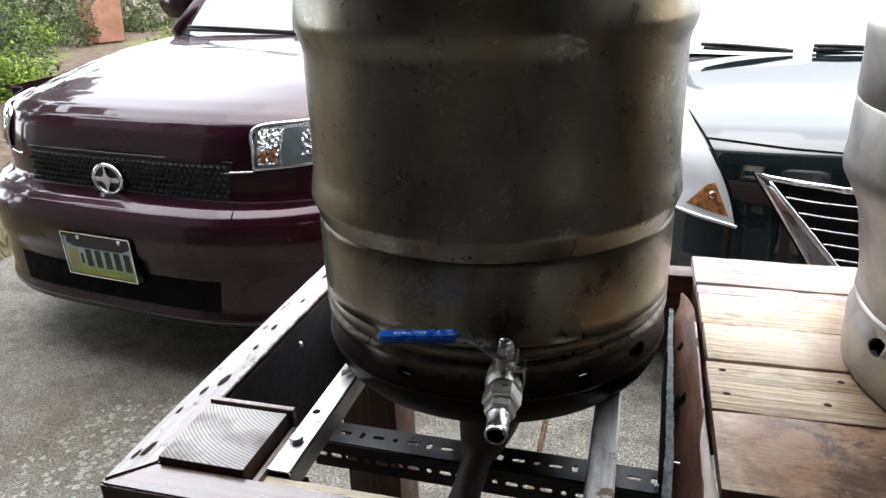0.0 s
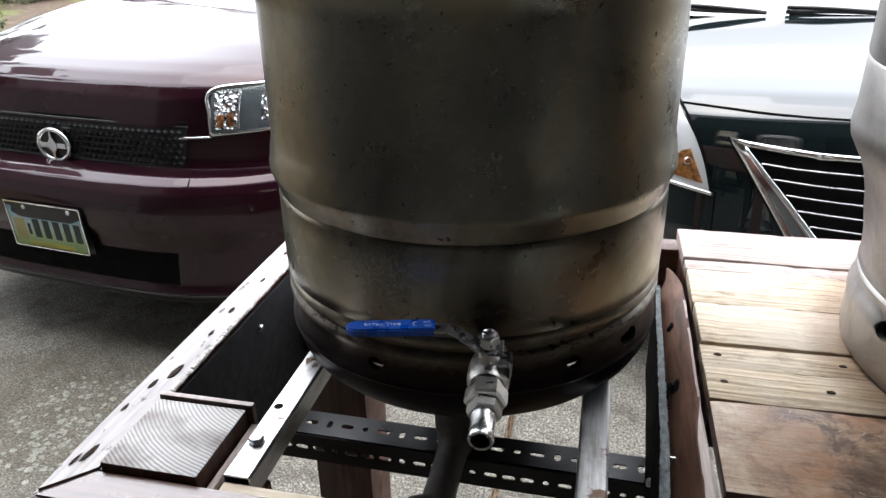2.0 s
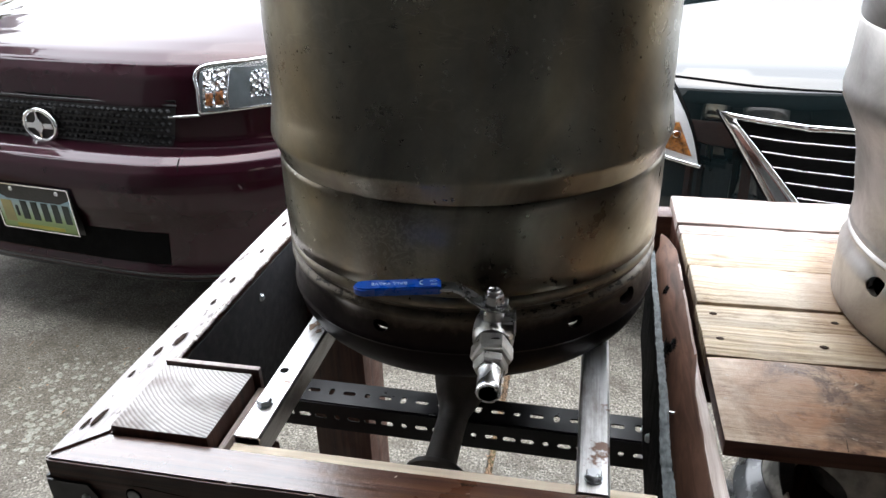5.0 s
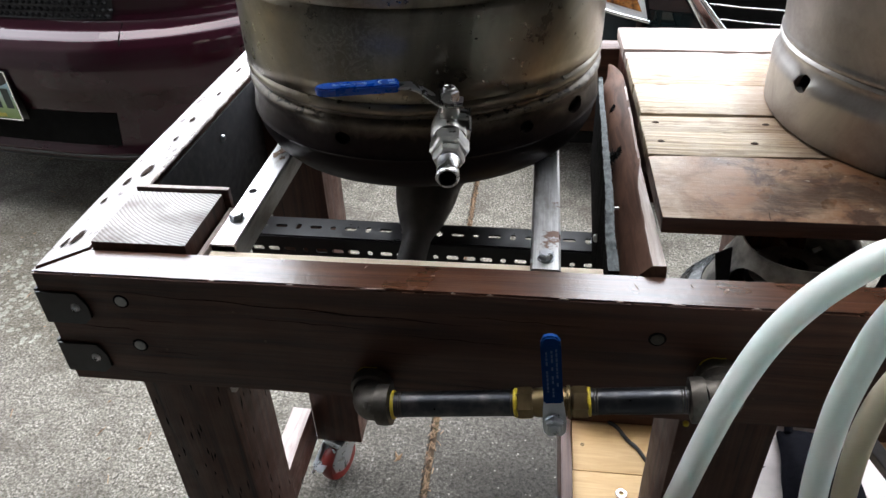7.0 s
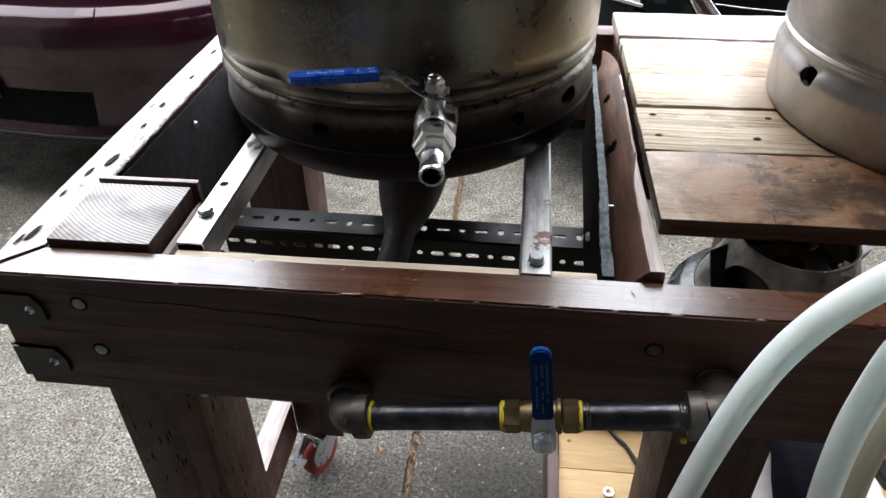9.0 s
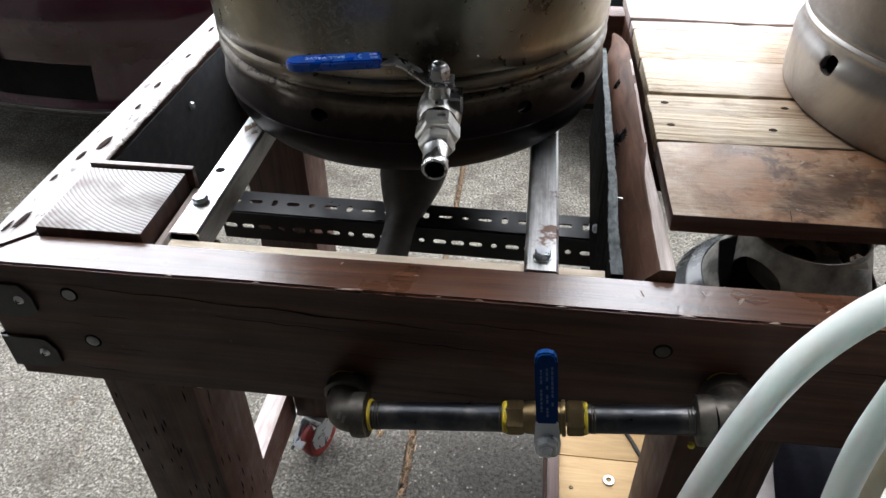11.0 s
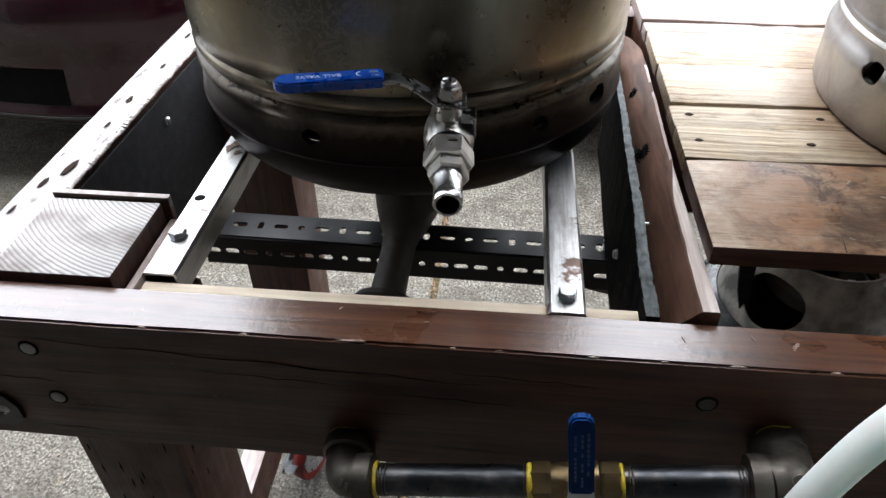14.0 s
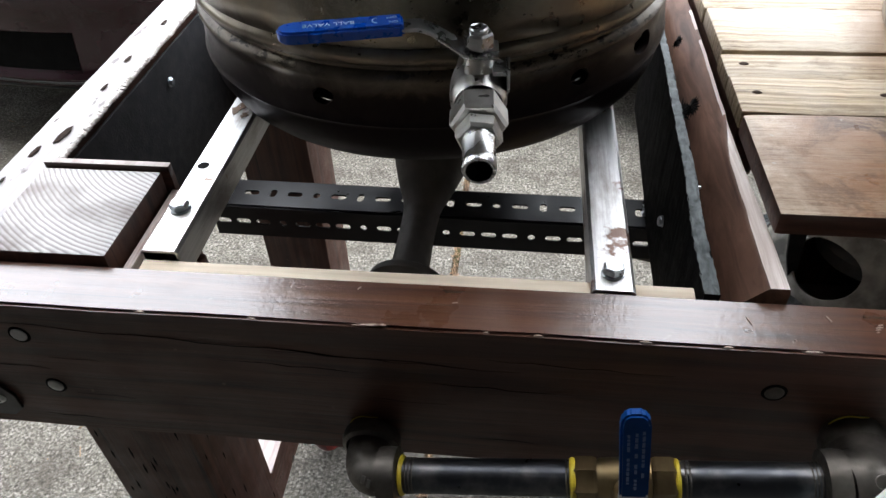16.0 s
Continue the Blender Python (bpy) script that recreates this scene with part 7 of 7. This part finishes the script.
cabin(sedan, 0.45, 1.05, 0.952, 0.75, 0.66, 1.41, 4.4, BLACK_PAINT, 0.865, 0.92, ((-0.577, -0.26, 0.042), (-0.165, 0.16, 0.034)))
wheel(sedan, (-0.3, 0.9, 0.32)), wheel(sedan, (1.2, 0.9, 0.32)), wheel(sedan, (-0.3, 3.6, 0.32)), wheel(sedan, (1.2, 3.6, 0.32))

# ---- the planted bank beyond the driveway ----
def foliage(n, size, spread, rnd, seed):
    """Many small leaves in uneven clumps."""
    bm = bmesh.new()
    clumps = [(Vector((rnd.gauss(0, spread[0]), rnd.gauss(0, spread[1]), abs(rnd.gauss(0, spread[2])))), rnd.uniform(0.12, 0.34)) for _ in range(max(6, n // 130))]
    for i in range(n):
        c, r = rnd.choice(clumps)
        d = Vector((rnd.gauss(0, 1), rnd.gauss(0, 1), rnd.gauss(0, 0.8)))
        p = c + d.normalized() * r * rnd.uniform(0.35, 1.05)
        p.z = max(0.02, p.z)
        l = size * rnd.uniform(0.5, 1.3)
        a = Vector((rnd.gauss(0, 1), rnd.gauss(0, 1), rnd.gauss(-0.2, 0.7))).normalized()
        b = a.cross(Vector((rnd.gauss(0, 1), rnd.gauss(0, 1), rnd.gauss(0, 1)))).normalized()
        up = a.cross(b) * l * 0.12
        q = [bm.verts.new(v) for v in (p, p + a * l * 0.5 + b * l * 0.24 + up, p + a * l, p + a * l * 0.5 - b * l * 0.24 + up)]
        bm.faces.new((q[0], q[1], q[2]))
        bm.faces.new((q[0], q[2], q[3]))
    return bm


rnd = random.Random(11)
SHRUBS = [(-6.3, 5.6, 0.9, 0), (-7.3, 6.7, 1.0, 0), (-8.4, 6.9, 1.1, 0), (-7.5, 7.3, 0.7, 1), (-8.0, 8.2, 1.2, 0), (-9.4, 8.6, 1.4, 0), (-7.9, 10.6, 1.3, 0), (-5.6, 9.2, 0.9, 0), (-5.0, 10.2, 1.1, 0), (-6.4, 11.2, 1.4, 0), (-4.0, 11.6, 1.2, 0), (-9.0, 5.6, 1.0, 0), (-5.2, 7.9, 0.45, 1), (-5.5, 5.3, 0.35, 1), (-10.4, 7.4, 1.4, 0), (-7.0, 5.0, 0.6, 1), (-8.6, 10.2, 1.2, 0), (-8.6, 9.0, 1.0, 0), (-9.8, 12.0, 1.5, 0), (-7.9, 12.2, 1.4, 0), (-6.3, 13.4, 1.4, 0)]
for i, (x, y, s, young) in enumerate(SHRUBS):
    shrub = thing("shrub", (x, y, bank(x, y)), "loose yellow-green young shrub on the bank" if young else "dense dark green shrub on the bank", "shrub", "shrubs on the bank")
    part("crown", foliage(3000 if young else 5200, 0.05, (0.36 * s, 0.36 * s, 0.5 * s), random.Random(40 + i), i), LEAF_YOUNG if young else LEAF, shrub)
    bm = bmesh.new()
    stems = []
    for k in range(5):
        a = rnd.uniform(0, 6.28)
        stems.append(sweep(smooth_path([(0, 0, -0.05), (0.12 * s * math.cos(a), 0.12 * s * math.sin(a), 0.3 * s), (0.3 * s * math.cos(a), 0.3 * s * math.sin(a), 0.75 * s)], 4), [0.02 - 0.0015 * j for j in range(9)], 6))
    bm.free()
    part("stems", joined(*stems), BARK, shrub)

# far trees close the view above the hoods
for i, (x, y, h) in enumerate(((-13, 12, 5.5), (-9, 16, 5), (-3, 19, 4.5), (4, 20, 4.5), (11, 17, 5), (-6.2, 1.4, 4.6), (-6.9, 3.9, 5.0))):
    tree = thing("tree", (x, y, bank(x, y)), "leafy tree beyond the driveway", "tree", "trees beyond the driveway")
    part("trunk", sweep(smooth_path([(0, 0, -0.1), (0.1, 0, h * 0.3), (-0.05, 0.1, h * 0.75)], 5), [0.2 - 0.012 * j for j in range(11)], 10), BARK, tree, "", True)
    bm = foliage(3200, 0.3, (h * 0.22, h * 0.22, h * 0.24), random.Random(80 + i), i)
    part("crown", turned(bm, Matrix.Translation((0, 0, h * 0.36)) @ Matrix.Scale(1.0, 4)), LEAF, tree)

pot = thing("planter", (-7.35, 8.95, bank(-7.35, 8.95) + 0.02), "square terracotta planter on the bank", "planter")
bm = lathe([(0.28, 0.0), (0.33, 0.72), (0.36, 0.725), (0.37, 0.82), (0.34, 0.825), (0.31, 0.72), (0.0, 0.72)], 4)
part("box", turned(bm, pose(0, 0, 0, 0, 0, 20)), TERRACOTTA, pot)

# grass at the driveway's edge
bm = bmesh.new()
rnd = random.Random(6)
for i in range(9000):
    x = -2.62 - abs(rnd.gauss(0, 0.5))
    y = rnd.uniform(0.8, 5.5)
    z = bank(x, y)
    l, a = rnd.uniform(0.02, 0.07), rnd.uniform(0, 6.28)
    b = Vector((math.cos(a), math.sin(a), 0)) * 0.003
    lean = Vector((rnd.gauss(0, 0.4), rnd.gauss(0, 0.4), 1)).normalized() * l
    p = Vector((x, y, z))
    bm.faces.new([bm.verts.new(v) for v in (p - b, p + b, p + lean)])
tagged(part("grass", bm, GRASS), "short dry yellow-green grass along the driveway", "grass", kind="stuff")
bm = bmesh.new()
for i in range(420):
    x, y = rnd.uniform(-2.5, -0.4), rnd.uniform(0.3, 3.2)
    a, l = rnd.uniform(0, 6.28), rnd.uniform(0.003, 0.022) * rnd.random()
    d, s = Vector((math.cos(a), math.sin(a), 0)) * l, Vector((-math.sin(a), math.cos(a), 0)) * 0.001
    p = Vector((x, y, 0.001))
    q = [bm.verts.new(v) for v in (p - d - s, p + d - s, p + d + s, p - d + s)]
    t = bm.verts.new(p + Vector((0, 0, 0.003)))
    for k in range(4):
        bm.faces.new((q[k], q[(k + 1) % 4], t))
for px, py, a, l in ((0.177, 0.534, 0.9, 0.014), (0.172, 0.54, 2.0, 0.009), (0.07, 0.6, 0.3, 0.012), (-0.12, 0.3, 1.2, 0.01)):
    d, w = Vector((math.cos(a), math.sin(a), 0)) * l, Vector((-math.sin(a), math.cos(a), 0)) * l * 0.35
    p = Vector((px, py, 0.002))
    q = [bm.verts.new(v) for v in (p - d, p + w, p + d + Vector((0, 0, 0.006)), p - w)]
    t = bm.verts.new(p + Vector((0, 0, 0.005)))
    for k in range(4):
        bm.faces.new((q[k], q[(k + 1) % 4], t))
tagged(part("driveway_litter", bm, DEBRIS), "scattered twigs and needles on the concrete", "litter", kind="stuff")
